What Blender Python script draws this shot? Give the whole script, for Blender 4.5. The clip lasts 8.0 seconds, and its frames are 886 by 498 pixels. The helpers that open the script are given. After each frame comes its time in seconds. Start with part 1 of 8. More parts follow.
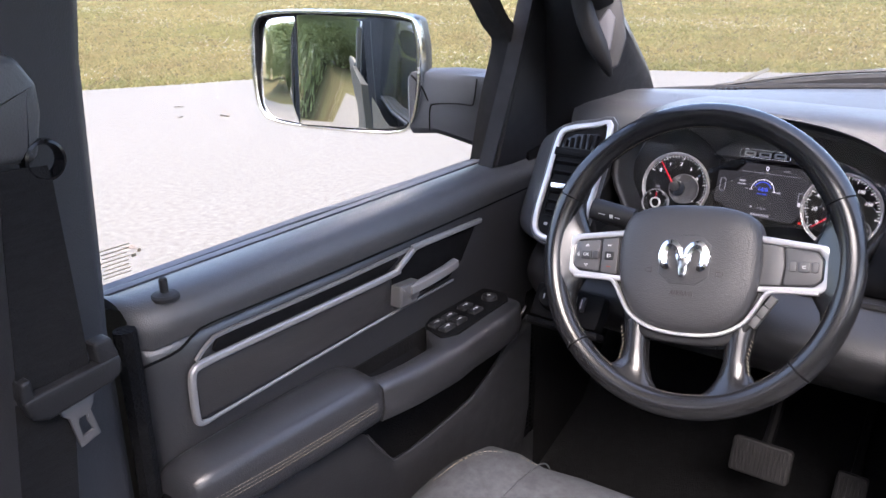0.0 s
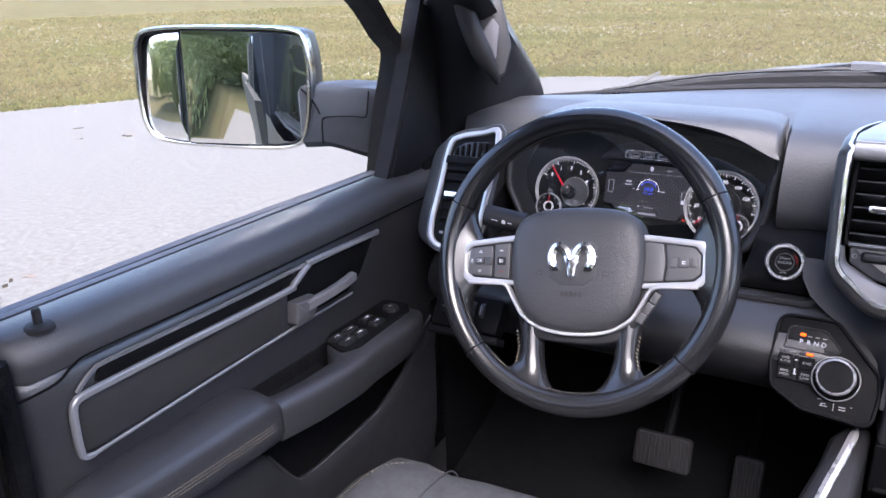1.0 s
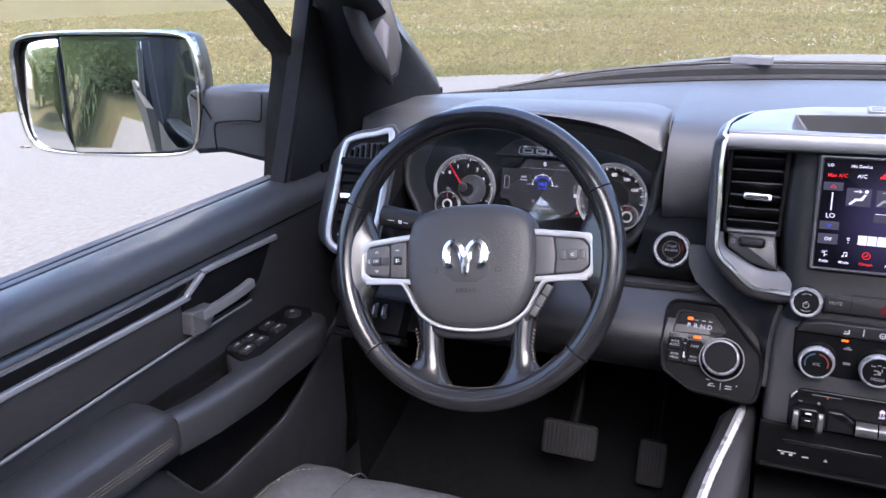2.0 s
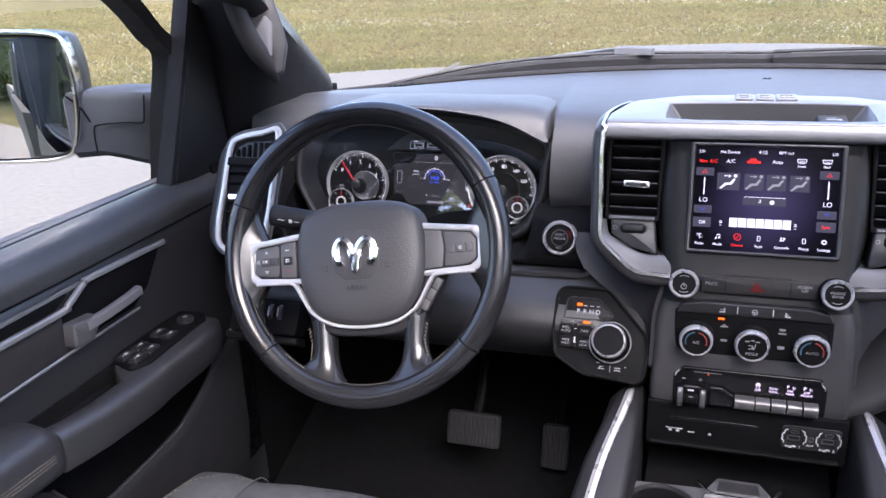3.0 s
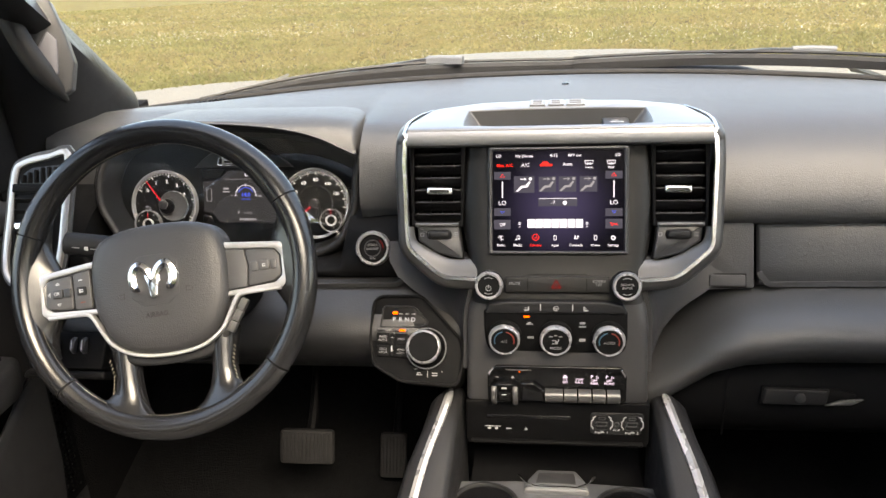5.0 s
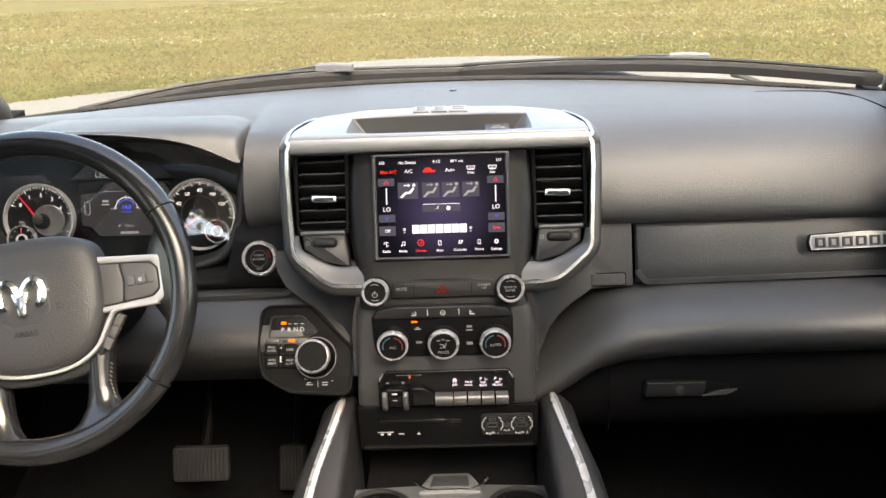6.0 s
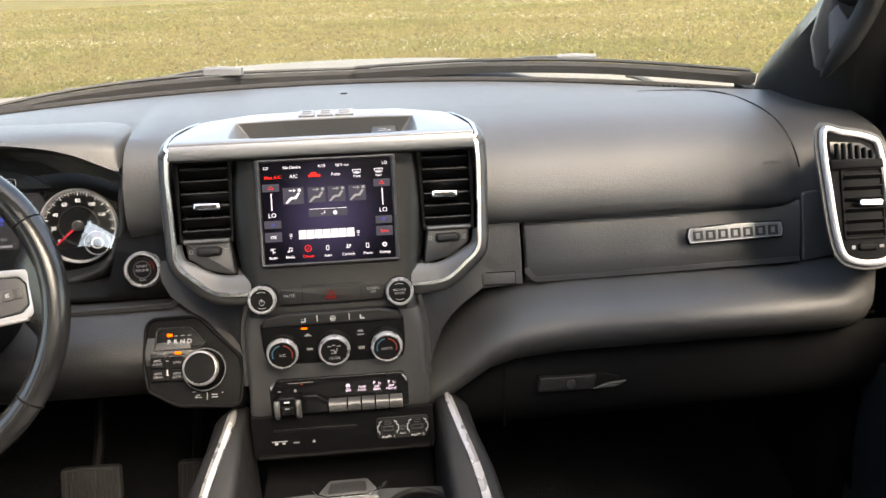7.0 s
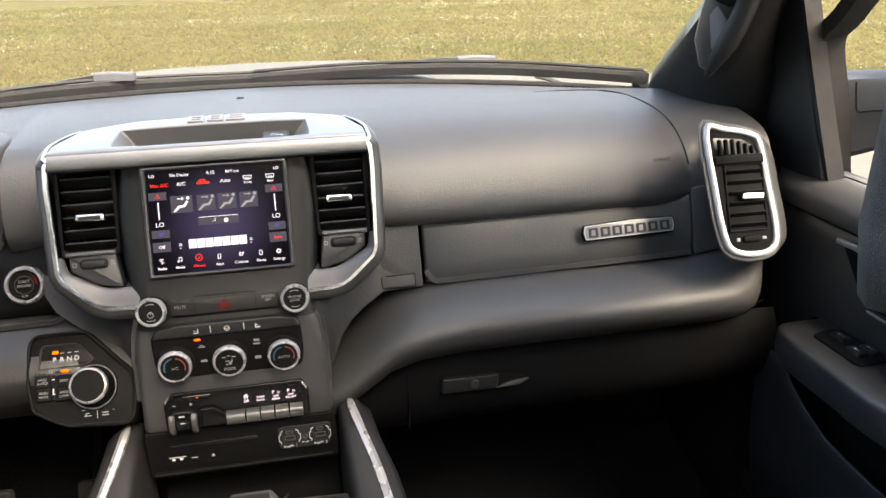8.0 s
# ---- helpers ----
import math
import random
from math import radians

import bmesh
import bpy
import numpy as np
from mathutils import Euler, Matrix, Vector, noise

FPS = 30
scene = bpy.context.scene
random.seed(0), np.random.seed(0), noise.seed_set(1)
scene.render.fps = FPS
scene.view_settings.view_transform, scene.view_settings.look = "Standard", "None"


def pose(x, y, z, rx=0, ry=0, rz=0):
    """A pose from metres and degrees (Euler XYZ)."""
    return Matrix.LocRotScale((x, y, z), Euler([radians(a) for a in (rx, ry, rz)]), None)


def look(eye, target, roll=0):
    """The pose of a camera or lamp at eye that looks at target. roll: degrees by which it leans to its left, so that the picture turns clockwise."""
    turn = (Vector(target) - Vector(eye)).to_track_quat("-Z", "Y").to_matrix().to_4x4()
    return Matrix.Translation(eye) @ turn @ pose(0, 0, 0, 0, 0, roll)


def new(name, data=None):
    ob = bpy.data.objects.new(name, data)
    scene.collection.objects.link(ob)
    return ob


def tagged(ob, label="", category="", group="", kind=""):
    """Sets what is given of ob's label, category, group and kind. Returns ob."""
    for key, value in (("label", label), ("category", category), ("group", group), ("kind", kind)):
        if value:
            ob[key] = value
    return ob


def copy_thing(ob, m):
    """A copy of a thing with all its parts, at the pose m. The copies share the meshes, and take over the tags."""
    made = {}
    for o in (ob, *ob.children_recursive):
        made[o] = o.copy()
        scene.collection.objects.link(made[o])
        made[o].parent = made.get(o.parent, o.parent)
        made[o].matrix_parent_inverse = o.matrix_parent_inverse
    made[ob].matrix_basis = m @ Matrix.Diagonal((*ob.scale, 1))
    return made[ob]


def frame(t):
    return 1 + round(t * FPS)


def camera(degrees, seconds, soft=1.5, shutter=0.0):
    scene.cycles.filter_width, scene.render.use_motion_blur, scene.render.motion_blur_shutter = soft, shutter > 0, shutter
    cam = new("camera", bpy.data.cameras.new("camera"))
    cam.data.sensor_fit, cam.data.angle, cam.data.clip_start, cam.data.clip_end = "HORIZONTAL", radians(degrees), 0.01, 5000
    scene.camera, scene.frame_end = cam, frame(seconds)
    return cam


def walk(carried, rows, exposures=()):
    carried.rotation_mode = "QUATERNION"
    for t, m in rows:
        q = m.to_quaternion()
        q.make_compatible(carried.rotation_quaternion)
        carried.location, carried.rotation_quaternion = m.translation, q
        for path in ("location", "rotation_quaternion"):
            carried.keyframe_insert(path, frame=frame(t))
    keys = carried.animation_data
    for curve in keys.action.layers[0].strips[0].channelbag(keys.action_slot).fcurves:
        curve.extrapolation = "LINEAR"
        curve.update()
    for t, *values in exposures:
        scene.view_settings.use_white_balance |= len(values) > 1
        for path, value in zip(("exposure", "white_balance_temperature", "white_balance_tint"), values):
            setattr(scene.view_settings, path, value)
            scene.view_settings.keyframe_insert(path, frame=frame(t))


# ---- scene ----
cam = camera(58.32, 8.0)
PATH = [
    (0, (-0.1757, -0.0414, 1.6758), (-1.3022, 1.4643, 0.9947), -0.96),
    (0.5, (-0.1630, -0.0297, 1.6771), (-1.2075, 1.5373, 1.0037), -1.36),
    (1, (-0.1464, -0.0211, 1.6755), (-1.1105, 1.6018, 1.0146), -1.80),
    (1.5, (-0.1296, -0.0127, 1.6741), (-1.0124, 1.6566, 1.0152), -2.10),
    (3, (-0.0812, 0.0053, 1.6753), (-0.6760, 1.7863, 0.9866), -2.61),
    (3.5, (-0.0633, 0.0140, 1.6737), (-0.5679, 1.8208, 0.9803), -2.61),
    (4, (-0.0468, 0.0186, 1.6748), (-0.4678, 1.8477, 0.9839), -2.60),
    (5.5, (0.0020, 0.0231, 1.6761), (-0.1516, 1.8976, 0.9960), -2.43),
    (6, (0.0217, 0.0219, 1.6759), (-0.0172, 1.9036, 0.9994), -2.06),
    (6.5, (0.0378, 0.0217, 1.6762), (0.1076, 1.9032, 1.0015), -1.87),
    (7, (0.0604, 0.0222, 1.6758), (0.2271, 1.8960, 0.9968), -1.77),
    (7.5, (0.0821, 0.0251, 1.6729), (0.3382, 1.8888, 0.9939), -1.71),
    (8, (0.1025, 0.0212, 1.6742), (0.4476, 1.8705, 0.9951), -1.68),
]
walk(cam, [(t, look(eye, target, roll)) for t, eye, target, roll in PATH], [(0, 3.22, 6600, 20), (0.5, 3.15, 6350, 21), (1.5, 3.05, 6100, 21), (3.5, 3.06, 6600, 21), (4.2, 3.12, 7600, 14), (5.5, 3.2, 8350, 9), (8, 3.22, 8350, 10)])

# ---- light ----
world = bpy.data.worlds.new("sky")
scene.world = world
world.use_nodes = True
wn = world.node_tree.nodes
sky = wn.new("ShaderNodeTexSky")
sky.sky_type, sky.sun_disc = "NISHITA", False
sky.sun_elevation, sky.sun_rotation = radians(52), radians(150)
sky.air_density, sky.dust_density, sky.ozone_density = 1.0, 3.0, 1.3
wn["Background"].inputs["Strength"].default_value = 0.15
world.node_tree.links.new(sky.outputs["Color"], wn["Background"].inputs["Color"])
sun = new("sun", bpy.data.lights.new("sun", "SUN"))
sun.data.energy, sun.data.angle, sun.data.color = 1.2, radians(36), (1.0, 0.97, 0.92)
sun_to = Vector((math.sin(radians(150)) * math.cos(radians(52)), math.cos(radians(150)) * math.cos(radians(52)), math.sin(radians(52))))
sun.matrix_world = look((0, 0, 30), (Vector((0, 0, 30)) - sun_to))


# ---- geometry helpers ----
FLIP = False


class Fr:
    """A local frame: origin, across, up and outward."""

    def __init__(self, o, u=(1, 0, 0), v=(0, 0, 1), turn=0.0):
        self.o, u, v = Vector(o), Vector(u).normalized(), Vector(v).normalized()
        c, s = math.cos(radians(turn)), math.sin(radians(turn))
        self.u, self.v = c * u + s * v, c * v - s * u
        self.n = self.u.cross(self.v)

    def p(self, a, b, c=0.0):
        return self.o + a * self.u + b * self.v + c * self.n

    def at(self, a, b, c=0.0, turn=0.0):
        f = Fr(self.p(a, b, c), self.u, self.v, turn)
        return f


def finish(bm, sharp=35):
    bmesh.ops.recalc_face_normals(bm, faces=bm.faces)
    for f in bm.faces:
        f.smooth = True
    for e in bm.edges:
        if len(e.link_faces) == 2 and e.calc_face_angle(0) > radians(sharp):
            e.smooth = False
    return bm


def thing(name, at, label, category, group="", kind=""):
    ob = new(name)
    x, y, z = at
    ob.location = (-x if FLIP else x, y, z)
    ob.empty_display_size = 0.02
    return tagged(ob, label, category, group, kind)


def part(name, bm, material, parent=None, label="", sharp=35):
    finish(bm, sharp)
    if FLIP:
        bmesh.ops.scale(bm, vec=(-1, 1, 1), verts=bm.verts)
        bmesh.ops.reverse_faces(bm, faces=bm.faces)
    me = bpy.data.meshes.new(name)
    bm.to_mesh(me)
    bm.free()
    me.materials.append(material)
    ob = new(name, me)
    if parent is not None:
        ob.parent = parent
        ob.matrix_parent_inverse = Matrix() if parent.parent else Matrix.Translation(-Vector(parent.location))
    return tagged(ob, label)


def solo(name, bm, material, label, category, kind="", sharp=35):
    return tagged(part(name, bm, material, None, "", sharp), label, category, "", kind)


def smooth(ctrl, n=8, closed=False):
    """Catmull-Rom through control points."""
    pts = [Vector(c) for c in ctrl]
    m, out = len(pts), []
    for i in range(m if closed else m - 1):
        if closed:
            a, b, c, d = (pts[(i + k) % m] for k in (-1, 0, 1, 2))
        else:
            a, b, c, d = pts[max(i - 1, 0)], pts[i], pts[i + 1], pts[min(i + 2, m - 1)]
        for k in range(n):
            t = k / n
            out.append(0.5 * ((2 * b) + (c - a) * t + (2 * a - 5 * b + 4 * c - d) * t * t + (3 * b - a - 3 * c + d) * t ** 3))
    if not closed:
        out.append(pts[-1])
    return out


def rounded(pts, r, seg=4):
    """A closed 2D outline with its corners rounded; r: one radius or one each."""
    pts = [Vector(p) for p in pts]
    n, out = len(pts), []
    for i, p in enumerate(pts):
        a, b = pts[i - 1] - p, pts[(i + 1) % n] - p
        ri = r[i] if isinstance(r, (list, tuple)) else r
        ang = a.angle(b, 3.0)
        d = min(ri / max(math.tan(ang / 2), 1e-3), 0.49 * a.length, 0.49 * b.length)
        s, e = p + a.normalized() * d, p + b.normalized() * d
        for k in range(seg + 1):
            t = k / seg
            out.append((1 - t) ** 2 * s + 2 * t * (1 - t) * p + t * t * e)
    return out


def rect(w, h, r=0.0, seg=4, a=0.0, b=0.0):
    pts = [(a - w / 2, b - h / 2), (a + w / 2, b - h / 2), (a + w / 2, b + h / 2), (a - w / 2, b + h / 2)]
    return rounded(pts, r, seg) if r else [Vector(p) for p in pts]


def circle(r, seg=24, a=0.0, b=0.0):
    return [Vector((a + r * math.cos(6.28318 * k / seg), b + r * math.sin(6.28318 * k / seg))) for k in range(seg)]


def area2(pts):
    return sum(p.x * q.y - q.x * p.y for p, q in zip(pts, pts[1:] + pts[:1]))


def inset(pts, d):
    """A closed 2D outline moved inwards by d."""
    pts = [Vector(p[:2]) for p in pts]
    if area2(pts) < 0:
        d = -d
    n, out = len(pts), []
    for i, p in enumerate(pts):
        a, b = (p - pts[i - 1]), (pts[(i + 1) % n] - p)
        if a.length < 1e-9:
            a = b
        if b.length < 1e-9:
            b = a
        na, nb = Vector((-a.y, a.x)).normalized(), Vector((-b.y, b.x)).normalized()
        m = (na + nb)
        m = m.normalized() if m.length > 1e-6 else na
        out.append(p + m * d / max(m.dot(na), 0.5))
    return out


def rings(bm, loops, closed=True, cap0=False, cap1=False):
    """Skins loops of equally many 3D points."""
    vs = [[bm.verts.new(p) for p in loop] for loop in loops]
    n = len(vs[0])
    for a, b in zip(vs, vs[1:]):
        for i in range(n if closed else n - 1):
            j = (i + 1) % n
            bm.faces.new((a[i], a[j], b[j], b[i]))
    if cap0:
        bm.faces.new(vs[0][::-1])
    if cap1:
        bm.faces.new(vs[-1])
    return bm


def plate(outline, fr, depth=0.004, bevel=0.001, bm=None, dome=0.0):
    """A solid plate with a rounded front edge; its front is the frame's plane, its body behind it."""
    bm = bm or bmesh.new()
    outline = [Vector(p[:2]) for p in outline]
    if area2(outline) < 0:
        outline.reverse()
    loops = [[fr.p(p.x, p.y, -depth) for p in outline], [fr.p(p.x, p.y, -bevel) for p in outline]]
    for k in (1, 2, 3):
        a = k * math.pi / 6
        loops.append([fr.p(p.x, p.y, -bevel * (1 - math.sin(a))) for p in inset(outline, bevel * (1 - math.cos(a)))])
    if dome:
        c = sum(outline, Vector((0, 0))) / len(outline)
        last = inset(outline, bevel)
        for k in (0.8, 0.5, 0.2):
            loops.append([fr.p(*(c + (p - c) * k), dome * (1 - k * k)) for p in last])
    return rings(bm, loops, True, True, True)


def bezel(outer, inner, fr, depth=0.004, bevel=0.0008, bm=None):
    """A flat ring between two outlines with equally many points."""
    bm = bm or bmesh.new()
    o, i = [Vector(p[:2]) for p in outer], [Vector(p[:2]) for p in inner]
    b = bevel
    mid = lambda k: [p + (q - p).normalized() * k if (q - p).length > 1e-9 else p for p, q in zip(o, i)]
    imd = lambda k: [q + (p - q).normalized() * k if (q - p).length > 1e-9 else q for p, q in zip(o, i)]
    loops = [[fr.p(p.x, p.y, -depth) for p in o], [fr.p(p.x, p.y, -b) for p in o], [fr.p(p.x, p.y, -0.3 * b) for p in mid(0.3 * b)], [fr.p(p.x, p.y, 0) for p in mid(b)],
             [fr.p(p.x, p.y, 0) for p in imd(b)], [fr.p(p.x, p.y, -0.3 * b) for p in imd(0.3 * b)], [fr.p(p.x, p.y, -b) for p in i], [fr.p(p.x, p.y, -depth) for p in i]]
    vs = [[bm.verts.new(p) for p in loop] for loop in loops]
    n = len(o)
    for k in range(8):
        a, c = vs[k], vs[(k + 1) % 8]
        for j in range(n):
            bm.faces.new((a[j], a[(j + 1) % n], c[(j + 1) % n], c[j]))
    return bm


def lathe(profile, fr, seg=32, bm=None, caps=True):
    """A turned form round the frame's outward axis: (radius, height) from the back to the front."""
    bm = bm or bmesh.new()
    loops = [[fr.p(max(r, 1e-5) * math.cos(6.28318 * k / seg), max(r, 1e-5) * math.sin(6.28318 * k / seg), h) for k in range(seg)] for r, h in profile]
    return rings(bm, loops, True, caps, caps)


def sweep(path, profile, up=(0, 0, 1), bm=None, closed=False, caps=True, scale=None):
    """A profile (across, up) drawn along a 3D path."""
    bm = bm or bmesh.new()
    path = [Vector(p) for p in path]
    n, loops = len(path), []
    for i, p in enumerate(path):
        a, b = (path[i - 1], path[(i + 1) % n]) if closed else (path[max(i - 1, 0)], path[min(i + 1, n - 1)])
        t = (b - a).normalized()
        u = up[i] if isinstance(up, list) else Vector(up)
        side = t.cross(u).normalized()
        v = side.cross(t)
        k = scale[i] if scale else 1.0
        loops.append([p + side * (q[0] * k) + v * (q[1] * k) for q in profile])
    if closed:
        loops.append(loops[0])
        bm = rings(bm, loops, True)
        bmesh.ops.remove_doubles(bm, verts=bm.verts, dist=1e-6)
        return bm
    return rings(bm, loops, True, caps, caps)


def tube(path, r, seg=10, up=(0, 0, 1), bm=None, closed=False, scale=None):
    return sweep(path, [(r * math.cos(6.28318 * k / seg), r * math.sin(6.28318 * k / seg)) for k in range(seg)], up, bm, closed, True, scale)


def shell(rows, thick, bm=None):
    """A surface through rows of points, thickened against the side that rows x columns faces."""
    bm = bm or bmesh.new()
    rows = [[Vector(p) for p in row] for row in rows]
    m, n = len(rows), len(rows[0])
    back = []
    for i in range(m):
        line = []
        for j in range(n):
            a = rows[min(i + 1, m - 1)][j] - rows[max(i - 1, 0)][j]
            b = rows[i][min(j + 1, n - 1)] - rows[i][max(j - 1, 0)]
            k = a.cross(b)
            k = k.normalized() if k.length > 1e-12 else Vector((0, 0, 1))
            line.append(rows[i][j] - k * thick)
        back.append(line)
    A = [[bm.verts.new(p) for p in row] for row in rows]
    C = [[bm.verts.new(p) for p in row] for row in back]
    for i in range(m - 1):
        for j in range(n - 1):
            bm.faces.new((A[i][j], A[i][j + 1], A[i + 1][j + 1], A[i + 1][j]))
            bm.faces.new((C[i][j], C[i + 1][j], C[i + 1][j + 1], C[i][j + 1]))
    edge = [(i, 0) for i in range(m)] + [(m - 1, j) for j in range(1, n)] + [(i, n - 1) for i in range(m - 2, -1, -1)] + [(0, j) for j in range(n - 2, 0, -1)]
    for (a, b), (c, d) in zip(edge, edge[1:] + edge[:1]):
        bm.faces.new((A[a][b], A[c][d], C[c][d], C[a][b]))
    return bm


def box(x0, x1, y0, y1, z0, z1, r=0.0, bm=None):
    """A box with rounded upright and front edges."""
    fr = Fr((0, 0, z1), (1, 0, 0), (0, 1, 0))
    return plate(rect(x1 - x0, y1 - y0, r, 3, (x0 + x1) / 2, (y0 + y1) / 2) if r else rect(x1 - x0, y1 - y0, 0, 3, (x0 + x1) / 2, (y0 + y1) / 2), fr, z1 - z0, min(max(r * 0.6, 0.0005), 0.45 * (z1 - z0)), bm)


def letters(word, fr, size, material, parent, name="lettering", bold=0.0, squash=1.0, label=""):
    """Raised or printed characters, centred on the frame's origin."""
    cu = bpy.data.curves.new(name, "FONT")
    cu.body, cu.size, cu.align_x, cu.align_y, cu.extrude, cu.offset, cu.resolution_u = word, size, "CENTER", "CENTER", 0.0002, bold, 3
    ob = bpy.data.objects.new(name, cu)
    me = bpy.data.meshes.new_from_object(ob)
    bpy.data.objects.remove(ob)
    bpy.data.curves.remove(cu)
    bm = bmesh.new()
    bm.from_mesh(me)
    bpy.data.meshes.remove(me)
    for v in bm.verts:
        v.co = fr.p(v.co.x * squash, v.co.y, v.co.z)
    return part(name, bm, material, parent, label, 60)


def bars(spec, fr, bm=None, h=0.0003):
    """Printed bars: (across, up, width, height) each."""
    bm = bm or bmesh.new()
    for a, b, w, t in spec:
        plate(rect(w, t, 0, 2, a, b), Fr(fr.p(0, 0, h), fr.u, fr.v), h, h * 0.3, bm)
    return bm


def marks(name, spec, fr, material, parent, label=""):
    """Printed bars, each a part of its own."""
    for one in spec:
        part(name, bars([one], fr), material, parent, label)


# ---- materials ----
def surface(name, base, rough=0.5, metal=0.0, vary=0.12, scale=6.0, grain=0.0, grain_scale=700.0, rough_vary=0.12, coat=0.0, spec=0.5, streak=None, second=None):
    m = bpy.data.materials.new(name)
    m.use_nodes = True
    nt = m.node_tree
    b = nt.nodes["Principled BSDF"]
    tc = nt.nodes.new("ShaderNodeTexCoord")
    mp = nt.nodes.new("ShaderNodeMapping")
    nt.links.new(tc.outputs["Object"], mp.inputs["Vector"])
    if streak:
        mp.inputs["Scale"].default_value = streak
    big = nt.nodes.new("ShaderNodeTexNoise")
    big.inputs["Scale"].default_value, big.inputs["Detail"].default_value, big.inputs["Roughness"].default_value = scale, 8, 0.65
    nt.links.new(mp.outputs["Vector"], big.inputs["Vector"])
    mix = nt.nodes.new("ShaderNodeMix")
    mix.data_type = "RGBA"
    lo, hi = [c * (1 - vary) for c in base], [min(c * (1 + vary), 1) for c in (second or base)]
    mix.inputs[6].default_value, mix.inputs[7].default_value = (*lo, 1), (*hi, 1)
    stretch = nt.nodes.new("ShaderNodeMapRange")
    stretch.inputs["From Min"].default_value, stretch.inputs["From Max"].default_value = 0.32, 0.68
    nt.links.new(big.outputs["Fac"], stretch.inputs["Value"])
    nt.links.new(stretch.outputs["Result"], mix.inputs[0])
    nt.links.new(mix.outputs[2], b.inputs["Base Color"])
    rr = nt.nodes.new("ShaderNodeMapRange")
    rr.inputs["From Min"].default_value, rr.inputs["From Max"].default_value = 0.3, 0.7
    rr.inputs["To Min"].default_value, rr.inputs["To Max"].default_value = max(rough - rough_vary * rough, 0.0), min(rough + rough_vary * rough, 1.0)
    mid = nt.nodes.new("ShaderNodeTexNoise")
    mid.inputs["Scale"].default_value, mid.inputs["Detail"].default_value = scale * 9, 5
    nt.links.new(mp.outputs["Vector"], mid.inputs["Vector"])
    nt.links.new(mid.outputs["Fac"], rr.inputs["Value"])
    nt.links.new(rr.outputs["Result"], b.inputs["Roughness"])
    b.inputs["Metallic"].default_value = metal
    b.inputs["Specular IOR Level"].default_value = spec
    b.inputs["Coat Weight"].default_value = coat
    b.inputs["Coat Roughness"].default_value = 0.08
    if grain:
        vo = nt.nodes.new("ShaderNodeTexVoronoi")
        vo.inputs["Scale"].default_value = grain_scale
        vo.inputs["Randomness"].default_value = 1.0
        nt.links.new(tc.outputs["Object"], vo.inputs["Vector"])
        no = nt.nodes.new("ShaderNodeTexNoise")
        no.inputs["Scale"].default_value, no.inputs["Detail"].default_value = grain_scale * 0.35, 3
        nt.links.new(tc.outputs["Object"], no.inputs["Vector"])
        add = nt.nodes.new("ShaderNodeMath")
        add.operation = "ADD"
        nt.links.new(vo.outputs["Distance"], add.inputs[0])
        nt.links.new(no.outputs["Fac"], add.inputs[1])
        bu = nt.nodes.new("ShaderNodeBump")
        bu.inputs["Strength"].default_value = grain
        bu.inputs["Distance"].default_value = 0.35 / grain_scale
        nt.links.new(add.outputs[0], bu.inputs["Height"])
        nt.links.new(bu.outputs["Normal"], b.inputs["Normal"])
    return m


def glowing(name, color, strength):
    m = bpy.data.materials.new(name)
    m.use_nodes = True
    b = m.node_tree.nodes["Principled BSDF"]
    b.inputs["Base Color"].default_value = (0.003, 0.003, 0.004, 1)
    b.inputs["Roughness"].default_value, b.inputs["Specular IOR Level"].default_value = 0.25, 0.02
    b.inputs["Emission Color"].default_value = (*color, 1)
    b.inputs["Emission Strength"].default_value = strength * 1.7
    return m


def pane(name, tint, gloss=1.0, rough=0.0, base=0.025):
    """Thin clear glass."""
    m = bpy.data.materials.new(name)
    m.use_nodes = True
    nt = m.node_tree
    nt.nodes.remove(nt.nodes["Principled BSDF"])
    tr, gl, fr, mx, pw, ma = (nt.nodes.new("ShaderNode" + k) for k in ("BsdfTransparent", "BsdfGlossy", "LayerWeight", "MixShader", "Math", "Math"))
    tr.inputs["Color"].default_value = (*tint, 1)
    gl.inputs["Roughness"].default_value = rough
    gl.inputs["Color"].default_value = (gloss, gloss, gloss, 1)
    fr.inputs["Blend"].default_value = 0.5
    pw.operation, ma.operation = "POWER", "MULTIPLY_ADD"
    pw.inputs[1].default_value = 5.0
    ma.inputs[1].default_value, ma.inputs[2].default_value = 0.6, base
    nt.links.new(fr.outputs["Facing"], pw.inputs[0])
    nt.links.new(pw.outputs[0], ma.inputs[0])
    nt.links.new(ma.outputs[0], mx.inputs[0])
    nt.links.new(tr.outputs[0], mx.inputs[1])
    nt.links.new(gl.outputs[0], mx.inputs[2])
    nt.links.new(mx.outputs[0], nt.nodes["Material Output"].inputs["Surface"])
    return m


